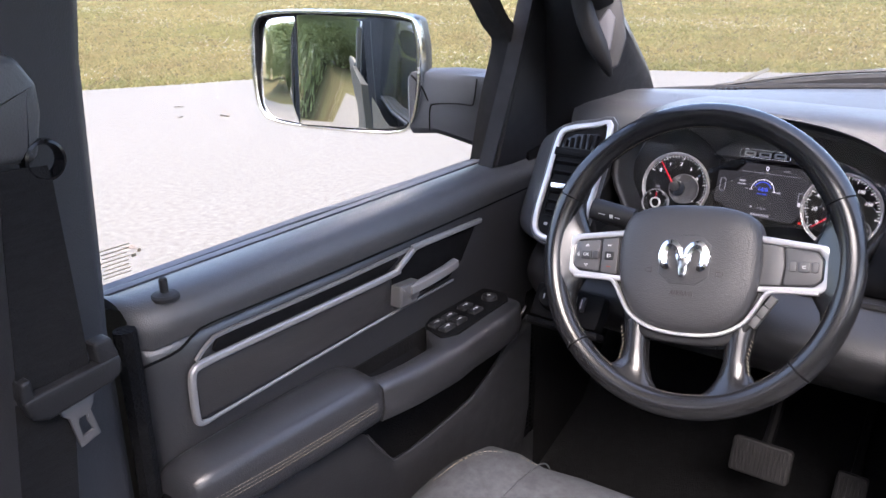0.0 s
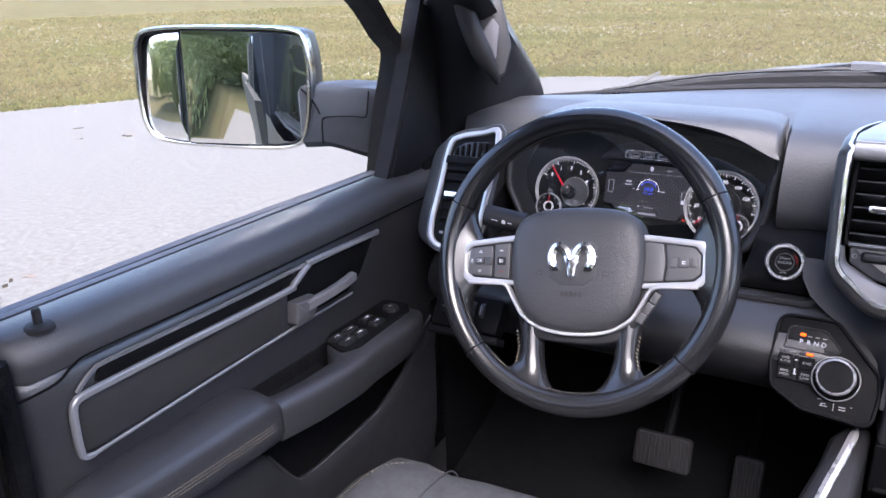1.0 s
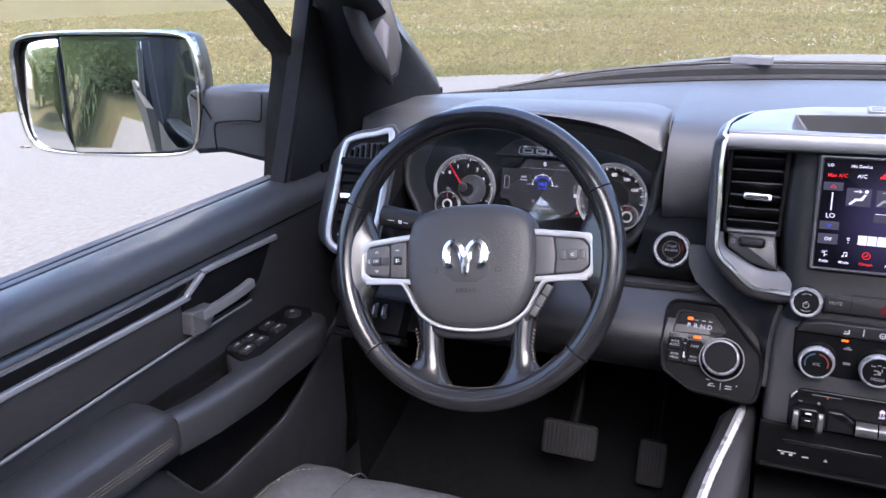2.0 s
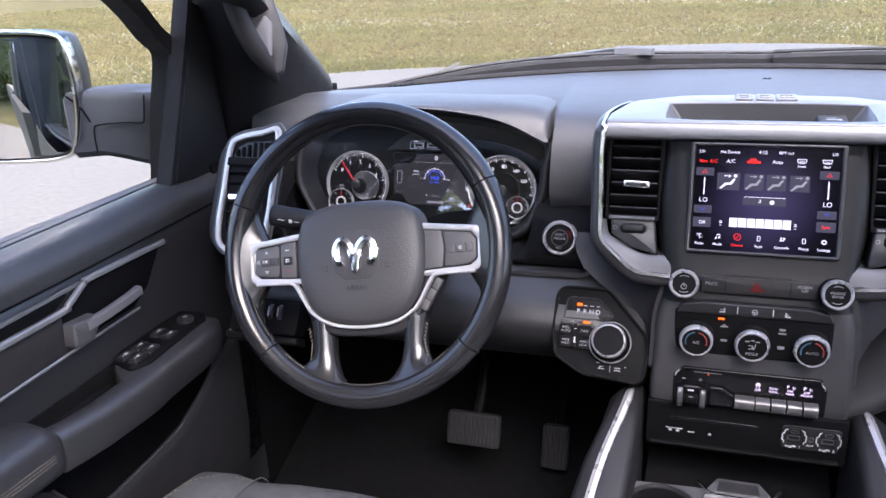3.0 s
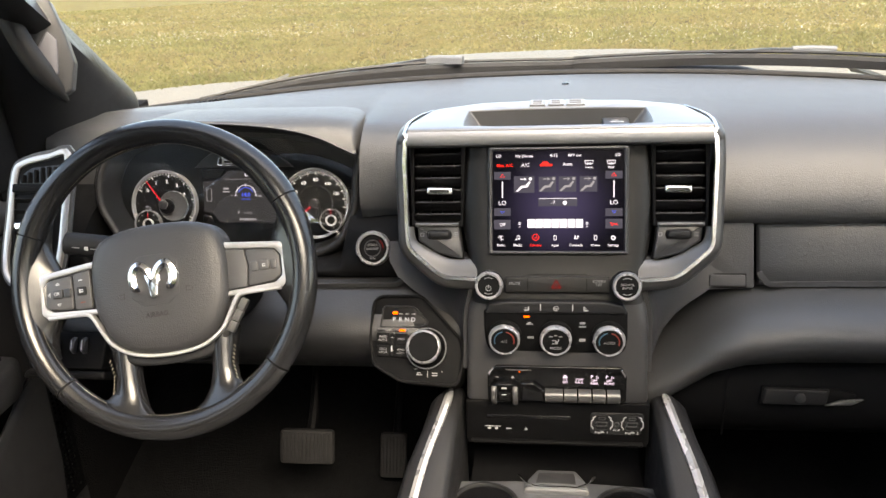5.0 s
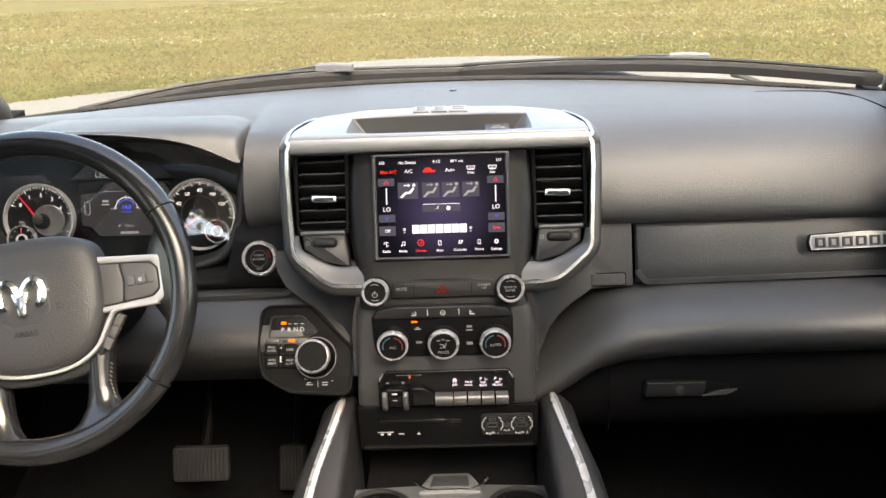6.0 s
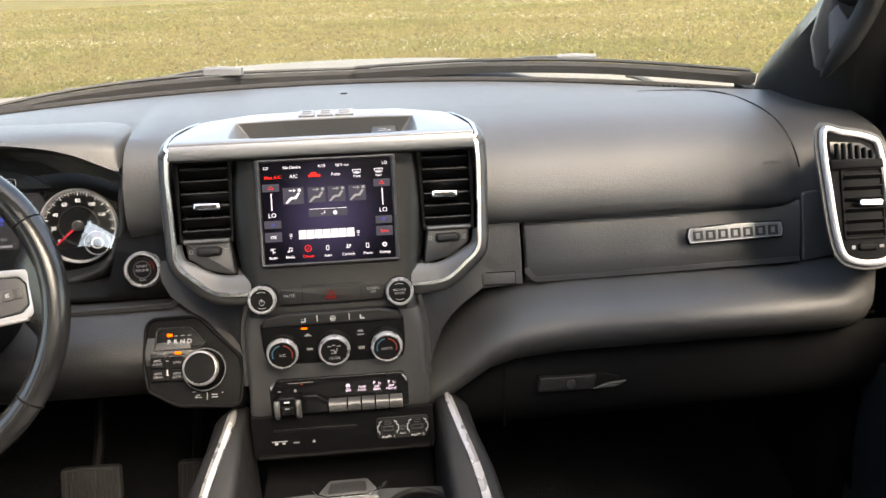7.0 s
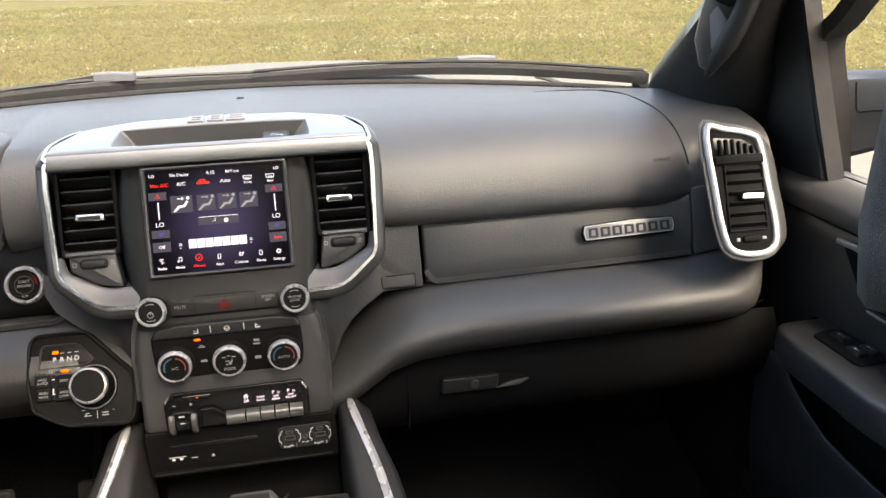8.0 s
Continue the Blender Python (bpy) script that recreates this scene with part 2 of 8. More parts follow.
M_PAD = surface("soft_black_vinyl", (0.040, 0.0405, 0.042), 0.47, vary=0.06, grain=0.42, grain_scale=640, spec=0.5, rough_vary=0.03)
M_PLASTIC = surface("hard_black_plastic", (0.0135, 0.0138, 0.0152), 0.45, vary=0.12, grain=0.35, grain_scale=700, spec=0.22)
# base kept below real black plastic, offsetting surplus light on low panels
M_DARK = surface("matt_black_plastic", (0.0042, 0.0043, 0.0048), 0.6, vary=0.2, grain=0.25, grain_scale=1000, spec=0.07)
M_PIANO = surface("gloss_black", (0.0052, 0.0053, 0.0060), 0.15, vary=0.2, rough_vary=0.2, spec=0.22)
M_SATIN = surface("satin_silver_paint", (0.235, 0.235, 0.242), 0.36, 0.55, vary=0.04, scale=12, rough_vary=0.02)
M_GREY = surface("dark_grey_satin", (0.0300, 0.0306, 0.0332), 0.38, 0.12, vary=0.07, scale=9, grain=0.15, grain_scale=1500)
# base cut below the real black, standing in for weaker light on the stack
M_STACK = surface("black_paint_shaded", (0.0085, 0.0085, 0.0089), 0.48, 0.05, vary=0.06, scale=9, grain=0.2, grain_scale=900, spec=0.3)
M_CHROME = surface("bright_chrome", (0.86, 0.86, 0.87), 0.20, 1.0, vary=0.03, rough_vary=0.4)
M_LEATHER = surface("worn_black_leather", (0.0090, 0.0092, 0.0101), 0.245, vary=0.06, scale=4, rough_vary=0.0, spec=0.5)
M_CLOTH = surface("charcoal_cloth", (0.042, 0.0445, 0.049), 0.9, vary=0.25, scale=60, grain=0.9, grain_scale=900, spec=0.2)
# base near zero to offset surplus light reaching the footwells
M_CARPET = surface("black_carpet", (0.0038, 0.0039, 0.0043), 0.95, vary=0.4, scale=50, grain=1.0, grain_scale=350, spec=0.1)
# unseen headliner kept pale so that it bounces light down
M_LINER = surface("grey_headliner", (0.60, 0.60, 0.58), 0.95, vary=0.08, scale=30, grain=0.6, grain_scale=500, spec=0.1)
M_RUBBER = surface("black_rubber", (0.014, 0.014, 0.015), 0.75, spec=0.25, vary=0.2, grain=0.2, grain_scale=500)
M_WEB = surface("belt_webbing", (0.008, 0.008, 0.0085), 0.8, spec=0.1, vary=0.25, scale=40, grain=0.8, grain_scale=600, streak=(1, 1, 6))
M_BODY = surface("champagne_silver_paint", (0.100, 0.089, 0.069), 0.55, 0.1, vary=0.04, scale=2, rough_vary=0.03, spec=0.18)
M_PRINT = surface("white_print", (0.45, 0.455, 0.46), 0.6, vary=0.05)
M_DIMPRINT = surface("grey_print", (0.20, 0.20, 0.207), 0.6, vary=0.05)
M_DARKPRINT = surface("dark_embossed_print", (0.004, 0.004, 0.004), 0.7, vary=0.05)
M_THREAD = surface("tan_thread", (0.11, 0.095, 0.072), 0.8, vary=0.2, scale=80)
M_GLASS = pane("clear_glass", (0.975, 0.985, 0.98), 0.6)
M_TINT = pane("lightly_tinted_glass", (0.85, 0.86, 0.86), 0.8)
M_LENS = pane("clear_lens", (0.96, 0.96, 0.96), 1.0, 0.02, 0.13)
M_MIRROR = surface("mirror_silver", (0.86, 0.88, 0.88), 0.015, 1.0, vary=0.01, rough_vary=0.5)
M_CONCRETE = surface("pale_concrete", (0.090, 0.0815, 0.0655), 0.9, vary=0.22, scale=20.0, grain=0.3, grain_scale=90, second=(0.106, 0.0965, 0.079))
M_GRASS = surface("dry_grass_ground", (0.092, 0.067, 0.028), 0.95, vary=0.28, scale=0.6, grain=1.0, grain_scale=30, second=(0.076, 0.071, 0.027), spec=0.1)
M_FACE = surface("dial_black", (0.005, 0.005, 0.0055), 0.45, vary=0.1, spec=0.12)
M_ALU = surface("brushed_aluminium", (0.55, 0.56, 0.57), 0.3, 1.0, vary=0.05, scale=40)
M_RED = glowing("red_glow", (1.0, 0.035, 0.03), 0.10)
M_DIMRED = glowing("dim_red_glow", (1.0, 0.04, 0.03), 0.022)
M_AMBER = glowing("amber_glow", (1.0, 0.10, 0.005), 0.30)
M_WHITEGLOW = glowing("white_glow", (0.80, 0.80, 1.0), 0.115)
M_LILAC = glowing("lilac_glow", (0.85, 0.72, 1.0), 0.11)
M_BLUEGLOW = glowing("blue_glow", (0.06, 0.12, 1.0), 0.09)
M_SCREEN = glowing("screen_dark_blue", (0.42, 0.36, 0.90), 0.002)
sn = M_SCREEN.node_tree
s_tc, s_d, s_r = sn.nodes.new("ShaderNodeTexCoord"), sn.nodes.new("ShaderNodeVectorMath"), sn.nodes.new("ShaderNodeMapRange")
s_d.operation = "DISTANCE"
s_d.inputs[1].default_value = (0.002, 1.016, 1.372)
s_r.interpolation_type = "SMOOTHSTEP"
s_r.inputs["From Min"].default_value, s_r.inputs["From Max"].default_value = 0.0, 0.085
s_r.inputs["To Min"].default_value, s_r.inputs["To Max"].default_value = 0.0170, 0.0006
sn.links.new(s_tc.outputs["Object"], s_d.inputs[0])
sn.links.new(s_d.outputs["Value"], s_r.inputs["Value"])
sn.links.new(s_r.outputs["Result"], sn.nodes["Principled BSDF"].inputs["Emission Strength"])
M_TILE = glowing("screen_grey_tile", (0.006, 0.006, 0.009), 1.0)
M_CHEEK = surface("dull_silver_paint", (0.10, 0.10, 0.103), 0.35, 0.4, vary=0.05, scale=12)
M_SURROUND = surface("dark_satin_surround", (0.042, 0.042, 0.043), 0.42, 0.15, vary=0.06, scale=9, grain=0.15, grain_scale=900)
M_GRAPHITE = surface("graphite_satin_paint", (0.0445, 0.0450, 0.0475), 0.45, 0.25, vary=0.07, scale=14, grain=0.12, grain_scale=1500)
M_KEY = surface("silver_grey_key", (0.070, 0.070, 0.072), 0.32, 0.4, vary=0.05, scale=30)
M_GEARLETTER = glowing("lit_gear_letters", (0.85, 0.85, 0.95), 0.075)
M_MIRRORARM = surface("dark_blue_grey_plastic", (0.040, 0.044, 0.052), 0.5, vary=0.1, grain=0.25, grain_scale=700)
M_DOOR = surface("black_door_vinyl", (0.0200, 0.0204, 0.0224), 0.33, vary=0.06, grain=0.42, grain_scale=640, spec=0.8, rough_vary=0.03)
M_POD = surface("grey_switch_plastic", (0.062, 0.062, 0.064), 0.42, 0.15, vary=0.06, scale=12, grain=0.15, grain_scale=1200)
M_ARM = surface("mid_grey_plastic", (0.080, 0.083, 0.090), 0.5, vary=0.1, grain=0.2, grain_scale=800)
# vinyl like the pad's, base darkened in place of shade below the dash
M_BOLSTER = surface("pad_vinyl_shaded", (0.0150, 0.0153, 0.0166), 0.46, vary=0.1, grain=0.4, grain_scale=640, spec=0.5)
M_BAND = surface("satin_grey_silver", (0.22, 0.22, 0.226), 0.36, 0.4, vary=0.05, scale=12)
M_TRIM = surface("bright_satin_metal", (0.44, 0.44, 0.453), 0.32, 0.5, vary=0.02, scale=12, rough_vary=0.0)
M_ARMREST = surface("black_armrest_vinyl", (0.0205, 0.0212, 0.0236), 0.34, vary=0.04, grain=0.3, grain_scale=620, rough_vary=0.03)
M_COVER = surface("grained_black_cover", (0.029, 0.0295, 0.0320), 0.45, vary=0.06, grain=0.45, grain_scale=660, spec=0.4, rough_vary=0.03)
M_RING = surface("bright_dial_ring", (0.34, 0.34, 0.35), 0.28, 0.5, vary=0.03)
M_DIAL = glowing("lit_dial_marks", (0.92, 0.92, 1.0), 0.11)
M_DISPLAY = glowing("display_grey", (0.0085, 0.0086, 0.0100), 0.35)
M_DIALOFF = glowing("soft_white_glow", (0.80, 0.80, 0.90), 0.07)


# ---- outside ----
def ground():
    g = shell([[(x, y, -0.03) for x in (-2500, -120, -40, 0, 40, 120, 2500)] for y in (-2500, -120, -30, 0, 30, 120, 2500)], -0.3)
    solo("ground", g, M_GRASS, "dry summer grass field with green patches", "ground", "structure")
    edge = smooth([(-60, -14), (-30, -6), (-15, 2.0), (-11.4, 6.1), (-10.0, 8.25), (-8.1, 10.2), (-5.5, 12.0), (-2.1, 13.3), (2.0, 13.3), (5.9, 11.4), (7.8, 9.9), (12, 6), (24, -6), (60, -30), (60, -60), (6, -40), (3.5, -12), (0.5, -6.2), (-3.0, -6.4), (-9, -10.5), (-16, -13), (-60, -30)], 5, True)
    rng = random.Random(4)
    edge = [Vector((p.x + rng.uniform(-0.12, 0.12), p.y + rng.uniform(-0.12, 0.12))) for p in edge]
    solo("pavement", plate(edge, Fr((0, 0, 0.0), (1, 0, 0), (0, 1, 0)), 0.03, 0.004), M_CONCRETE, "pale weathered concrete lot with faint cracks", "pavement", "structure")


ground()


# ---- cab shell ----
def dense(pts, n=6):
    """More points along each side of a closed outline."""
    return [p.lerp(q, k / n) for p, q in zip(pts, pts[1:] + pts[:1]) for k in range(n)]


def cab():
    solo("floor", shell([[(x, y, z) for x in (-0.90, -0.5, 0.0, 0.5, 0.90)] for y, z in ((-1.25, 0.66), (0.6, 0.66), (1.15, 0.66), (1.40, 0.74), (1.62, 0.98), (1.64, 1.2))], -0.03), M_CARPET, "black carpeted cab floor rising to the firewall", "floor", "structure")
    # headliner round an added, unseen roof opening that lets more light in
    lin = bezel(dense(rect(1.56, 2.02, 0.04, 3, 0, 0.21)), dense(rect(0.96, 0.96, 0.07, 3, 0, 0.05)), Fr((0, 0, 1.885), (1, 0, 0), (0, -1, 0)), 0.03, 0.006)
    for v in lin.verts:
        v.co.z -= 0.05 * (v.co.x / 0.78) ** 2
    solo("ceiling", lin, M_LINER, "light grey cloth headliner with an added roof opening for light", "ceiling", "structure")
    gr = solo("added_roof_window", plate(rect(1.00, 1.00, 0.08, 4, 0, 0.05), Fr((0, 0, 1.945), (1, 0, 0), (0, -1, 0)), 0.005, 0.001), M_GLASS, "added clear roof pane, unseen, letting light into the cab", "window", "structure")
    gr.visible_shadow = False
    # rear wall with its window opening
    rear = bezel(rect(1.80, 1.26, 0.05, 3, 0, 0), rect(1.24, 0.36, 0.05, 3, 0, 0.36), Fr((0, -1.22, 1.27), (1, 0, 0), (0, 0, 1)), 0.05)
    solo("wall_rear", rear, M_PLASTIC, "dark trimmed rear cab wall with window opening", "wall", "structure")
    solo("window_rear", plate(rect(1.26, 0.38, 0.05, 4, 0, 0.36), Fr((0, -1.235, 1.27), (1, 0, 0), (0, 0, 1)), 0.005, 0.001), M_TINT, "lightly tinted rear window", "window", "structure").visible_shadow = False
    for sx in (-1, 1):
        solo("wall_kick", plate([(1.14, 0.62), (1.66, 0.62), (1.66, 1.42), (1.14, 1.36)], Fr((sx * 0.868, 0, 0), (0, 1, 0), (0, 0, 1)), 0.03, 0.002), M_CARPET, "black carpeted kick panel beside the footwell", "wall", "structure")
        solo("wall_rocker", plate([(-1.2, 0.60), (1.2, 0.60), (1.2, 0.74), (-1.2, 0.74)], Fr((sx * 0.90, 0, 0), (0, 1, 0), (0, 0, 1)), 0.04, 0.002), M_PLASTIC, "black door sill trim", "wall", "structure")
    fw = plate([(-0.90, 0.60), (0.90, 0.60), (0.90, 1.40), (-0.90, 1.40)], Fr((0, 1.66, 0), (1, 0, 0), (0, 0, 1)), 0.03, 0.002)
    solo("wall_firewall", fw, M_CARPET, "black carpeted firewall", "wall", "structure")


cab()


# ---- dashboard ----
S = Fr((0, 1.0195, 1.378), (1, 0, 0), (0, 0.341, 0.94))


def lerp(x, xs, ys):
    return float(np.interp(x, xs, ys))


def ws_line(x):
    """The windshield's lower edge: depth and height."""
    a = abs(x) / 0.755
    return 1.56 - 0.16 * a ** 2.2, 1.470 - 0.026 * a ** 2


def dashboard():
    d = thing("dashboard", (0, 1.2, 1.1), "black grained soft-touch dashboard with silver accents", "dashboard")
    # upper pad, over the passenger's side and behind the hood of the cluster
    xs = [-0.82, -0.76, -0.70, -0.6, -0.5, -0.4, -0.32, -0.302, -0.292, -0.284, -0.25, -0.22, -0.15, -0.05, 0.05, 0.15, 0.22, 0.27, 0.32, 0.4, 0.5, 0.58, 0.63, 0.665, 0.685, 0.70, 0.76, 0.82]
    rows = []
    for x in xs:
        wy, wz = ws_line(x)
        if x > 0.2:
            front = smooth([(1.30, 1.458), (1.20, 1.444), (1.135, 1.415), (1.092, 1.370), (1.078, 1.340), (1.089, 1.3215), (1.125, 1.316)], 4)
            k = lerp(x, [0.60, 0.70], [0, 1]) ** 2
            front = [Vector((p.x + 0.10 * k * (1.3 - p.x), p.y - 0.012 * k)) for p in front]
            if x > 0.71:
                front = smooth([(1.30, 1.446), (1.20, 1.436), (1.13, 1.420), (1.10, 1.39), (1.09, 1.35), (1.10, 1.30), (1.12, 1.25)], 4)
        elif x > -0.288:
            front = smooth([(1.30, 1.462), (1.22, 1.455), (1.17, 1.445), (1.14, 1.42), (1.12, 1.38), (1.115, 1.345), (1.125, 1.322)], 4)
        else:
            front = smooth([(1.30, 1.456), (1.26, 1.450), (1.23, 1.444), (1.21, 1.43), (1.20, 1.40), (1.20, 1.36), (1.205, 1.322)], 4)
        back = [Vector((wy + 0.02, wz - 0.03)), Vector((wy, wz - 0.008)), Vector((wy - 0.02, wz - 0.004)), Vector((0.5 * (wy + 1.3), 0.5 * (wz + 1.460)))]
        rows.append([(x, p.x, p.y) for p in back + front])
    part("upper_pad", shell(rows, -0.012), M_PAD, d, sharp=60)
    part("pad_seam", tube(smooth([(0.52, 1.352, 1.4580), (0.56, 1.352, 1.4579), (0.60, 1.350, 1.4573), (0.636, 1.340, 1.4561), (0.660, 1.318, 1.4540), (0.678, 1.28, 1.4483), (0.688, 1.23, 1.4394), (0.693, 1.18, 1.4229), (0.695, 1.14, 1.3958), (0.695, 1.12, 1.3735)], 4), 0.0015, 6), M_DARK, d, "seam of the airbag door")
    # panel behind the badge; its lower ledge is coloured paler, as if top-lit
    P = Fr((0.47, 1.073, 1.290), (1, 0.0, 0), (0, 0.36, 0.93))
    part("glove_panel", shell([[P.p(a + 0.009 * (b + 0.04) / 0.087 * (a > 0), b + 0.006 * (a + 0.2) / 0.4, h - e) for b, h in ((-0.0480, -0.014), (-0.0465, -0.003), (-0.0430, 0.0), (-0.020, 0.002), (0.005, 0.002), (0.028, 0.0), (0.0395, -0.004), (0.0420, -0.014))] for a, e in ((-0.1990, 0.012), (-0.1985, 0.003), (-0.1965, 0.0), (-0.1, 0.0), (0.0, 0.0), (0.1, 0.0), (0.207, 0.0))], 0.006), M_PAD, d, "", 60)
    part("ledge_strip", sweep([P.p(a, b, 0.0025) for a, b in ((-0.1985, -0.0300), (-0.1975, -0.0345), (-0.1880, -0.0455), (-0.1840, -0.0470), (0.0, -0.0445), (0.2050, -0.0412))], [(-0.0036, -0.003), (0.0036, -0.003), (0.0036, 0.0012), (-0.0036, 0.0046)], [P.n] * 6), M_CHEEK, d, "thin ledge beneath the panel, coloured pale as if lit from above")
    part("vent_shoulder", plate(rounded([(0.2140, -0.046), (0.262, -0.040), (0.262, 0.062), (0.2200, 0.056)], 0.006), P.at(0, 0, -0.004), 0.03, 0.004), M_PAD, d, "vinyl shoulder beside the side vent")
    # darker than glove_panel's vinyl, the colour countering stronger light on it
    part("filler_panel", plate(rounded([(-0.300, -0.056), (-0.2045, -0.052), (-0.2045, 0.040), (-0.300, 0.040)], 0.003), P, 0.02, 0.0015), M_COVER, d)
    part("cap_gap", plate(rect(0.0505, 0.0195, 0.002, 3, -0.2400, -0.042), P.at(0, 0, 0.0008), 0.004, 0.0004), M_DARK, d)
    part("blank_cap", plate(rect(0.047, 0.016, 0.002, 3, -0.2400, -0.042), P.at(0, 0, 0.0035), 0.008, 0.0012), M_COVER, d, "small blank rectangular switch cover")
    # knee roll, passenger's side
    xs = [0.120, 0.135, 0.155, 0.18, 0.21, 0.25, 0.32, 0.45, 0.60, 0.70, 0.74, 0.765, 0.782, 0.792, 0.796]
    rows = []
    for x in xs:
        k = lerp(x, [0.12, 0.155, 0.21, 0.27], [1, 0.72, 0.22, 0])
        e = lerp(x, [0.68, 0.72, 0.745, 0.765, 0.782, 0.796], [0, 0.08, 0.22, 0.45, 0.74, 1.0])
        pr = smooth([(1.085, 1.2445), (1.04, 1.2415), (1.0, 1.2330), (0.976, 1.2215), (0.9655, 1.207), (0.968, 1.192), (0.982, 1.174), (1.003, 1.158), (1.022, 1.150)], 4)
        rows.append([(x, p.x + 0.035 * k + 0.9 * e * max(0, 1.06 - p.x), p.y - 0.10 * k + 0.004 * (x - 0.4)) for p in pr])
    part("knee_roll", shell(rows, -0.01), M_PAD, d, sharp=60)
    # lower glove box door and the panel beneath, coloured matt black in place of shade
    xs2 = [0.128, 0.20, 0.236, 0.5, 0.70, 0.815]
    rows = []
    for x in xs2:
        k = lerp(x, [0.12, 0.25], [1, 0])
        pr = smooth([(1.03, 1.152), (1.018, 1.13), (1.012, 1.10), (1.016, 1.06), (1.045, 1.02), (1.12, 0.99), (1.3, 0.98)], 3)
        rows.append([(x, p.x + 0.01 + 0.03 * k, p.y - 0.02 * k + 0.006 * (x - 0.4)) for p in pr])
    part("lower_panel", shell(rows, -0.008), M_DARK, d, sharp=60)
    # driver's side: mid panel round the starter button, and the knee bolster
    rows = []
    for x in [-0.80, -0.74, -0.715, -0.705, -0.60, -0.50, -0.40, -0.34, -0.318, -0.306, -0.25, -0.20, -0.13]:
        pr = smooth([(1.21, 1.36), (1.14, 1.335), (1.10, 1.31), (1.083, 1.285), (1.076, 1.262), (1.080, 1.246)], 4)
        if -0.71 < x < -0.312:
            pr = smooth([(1.22, 1.262), (1.14, 1.262), (1.10, 1.261), (1.085, 1.258), (1.077, 1.253), (1.080, 1.246)], 4)
        k = lerp(x, [-0.34, -0.26], [0.045, 0]) * (1 if x > -0.66 else lerp(x, [-0.72, -0.66], [0, 1]))
        rows.append([(x, p.x + k * (p.y - 1.246) / 0.1, p.y) for p in pr])
    part("mid_panel", shell(rows, -0.008), M_DARK, d, sharp=60)
    part("accent_line", sweep(smooth([(-0.78, 1.062, 1.233), (-0.5, 1.062, 1.235), (-0.26, 1.062, 1.240), (-0.228, 1.062, 1.241), (-0.214, 1.066, 1.250), (-0.200, 1.07, 1.257), (-0.19, 1.072, 1.257)], 5), [(-0.003, -0.003), (0.003, -0.003), (0.003, 0.003), (-0.003, 0.003)]), M_GREY, d)
    rows = []
    for x in [-0.815, -0.78, -0.70, -0.6, -0.5, -0.4, -0.32, -0.26, -0.20, -0.15, -0.122]:
        k = lerp(x, [-0.20, -0.122], [0, 1])
        e = lerp(x, [-0.815, -0.74], [1, 0])
        pr = smooth([(1.085, 1.242), (1.071, 1.2390), (1.050, 1.2290), (1.021, 1.2115), (1.005, 1.1930), (1.002, 1.176), (1.010, 1.156), (1.028, 1.134), (1.058, 1.108), (1.13, 1.08), (1.3, 1.06)], 4)
        rows.append([(x, p.x + 0.02 * k + 0.05 * e, p.y - 0.015 * k) for p in pr])
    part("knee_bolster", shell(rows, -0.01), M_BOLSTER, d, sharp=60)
    # defroster slots at the windshield's corners
    for sx in (-1, 1):
        bm = bmesh.new()
        for k in range(16):
            x = sx * (0.60 + 0.0095 * k)
            wy, wz = ws_line(x)
            box(x - 0.0022, x + 0.0022, wy - 0.036, wy - 0.022, wz - 0.008, wz + 0.0006, 0.0008, bm)
        part("defroster_grille", bm, M_DARK, d, "slotted black defroster grille")
    bm = bmesh.new()
    lathe([(0.007, -0.004), (0.007, 0.001), (0.005, 0.003), (0.0, 0.0035)], Fr((0.02, 1.43, 1.464), (1, 0, 0), (0, 1, 0)), 16, bm)
    part("light_sensor", bm, M_PIANO, d, "small dark dome light sensor")
    # latch of the lower glove box and its seam
    Lf = Fr((0.322, 1.0185, 1.098), (1, 0, 0), (0, 0.05, 1))
    part("latch_recess", plate(rounded([(-0.045, -0.015), (0.05, -0.012), (0.085, 0.002), (0.05, 0.012), (-0.043, 0.014)], 0.004), Lf.at(0, 0, 0.0005), 0.004, 0.001), M_DARK, d)
    # pale wedge paints the highlight on the ledge right of the latch
    part("latch_highlight", plate([(0.040, -0.0125), (0.074, -0.0110), (0.089, -0.0030), (0.060, -0.0045)], Lf.at(0, 0, 0.0035), 0.004, 0.001), M_CHEEK, d, "pale wedge for the lit ledge beside the latch")
    la = part("latch", plate(rounded([(-0.042, -0.011), (0.040, -0.011), (0.044, 0.011), (-0.040, 0.012)], 0.003), Lf.at(0, 0, 0.006), 0.006, 0.0025), M_PLASTIC, d, "black glove box latch")
    part("lock_cylinder", lathe([(0.007, 0), (0.007, 0.002), (0.005, 0.003), (0.0, 0.003)], Lf.at(0.006, 0.0, 0.006), 16), M_GREY, la, "keyed lock cylinder")
    part("glove_seam", sweep(smooth([(0.232, 1.024, 1.030), (0.232, 1.021, 1.06), (0.233, 1.023, 1.12), (0.236, 1.027, 1.139), (0.25, 1.027, 1.146), (0.45, 1.024, 1.152), (0.70, 1.024, 1.160), (0.80, 1.045, 1.164)], 6), [(-0.0012, -0.0012), (0.0012, -0.0012), (0.0012, 0.0012), (-0.0012, 0.0012)]), M_DARK, d)
    # pale tube drawn for the highlight along the lid's top edge
    part("panel_edge_highlight", tube(smooth([(0.245, 1.0225, 1.1455), (0.34, 1.0215, 1.1485), (0.45, 1.0205, 1.1515), (0.58, 1.0205, 1.1555), (0.69, 1.0205, 1.1590)], 4), 0.0011, 6), M_ARM, d, "pale line for the highlight on the glove box lid's edge")
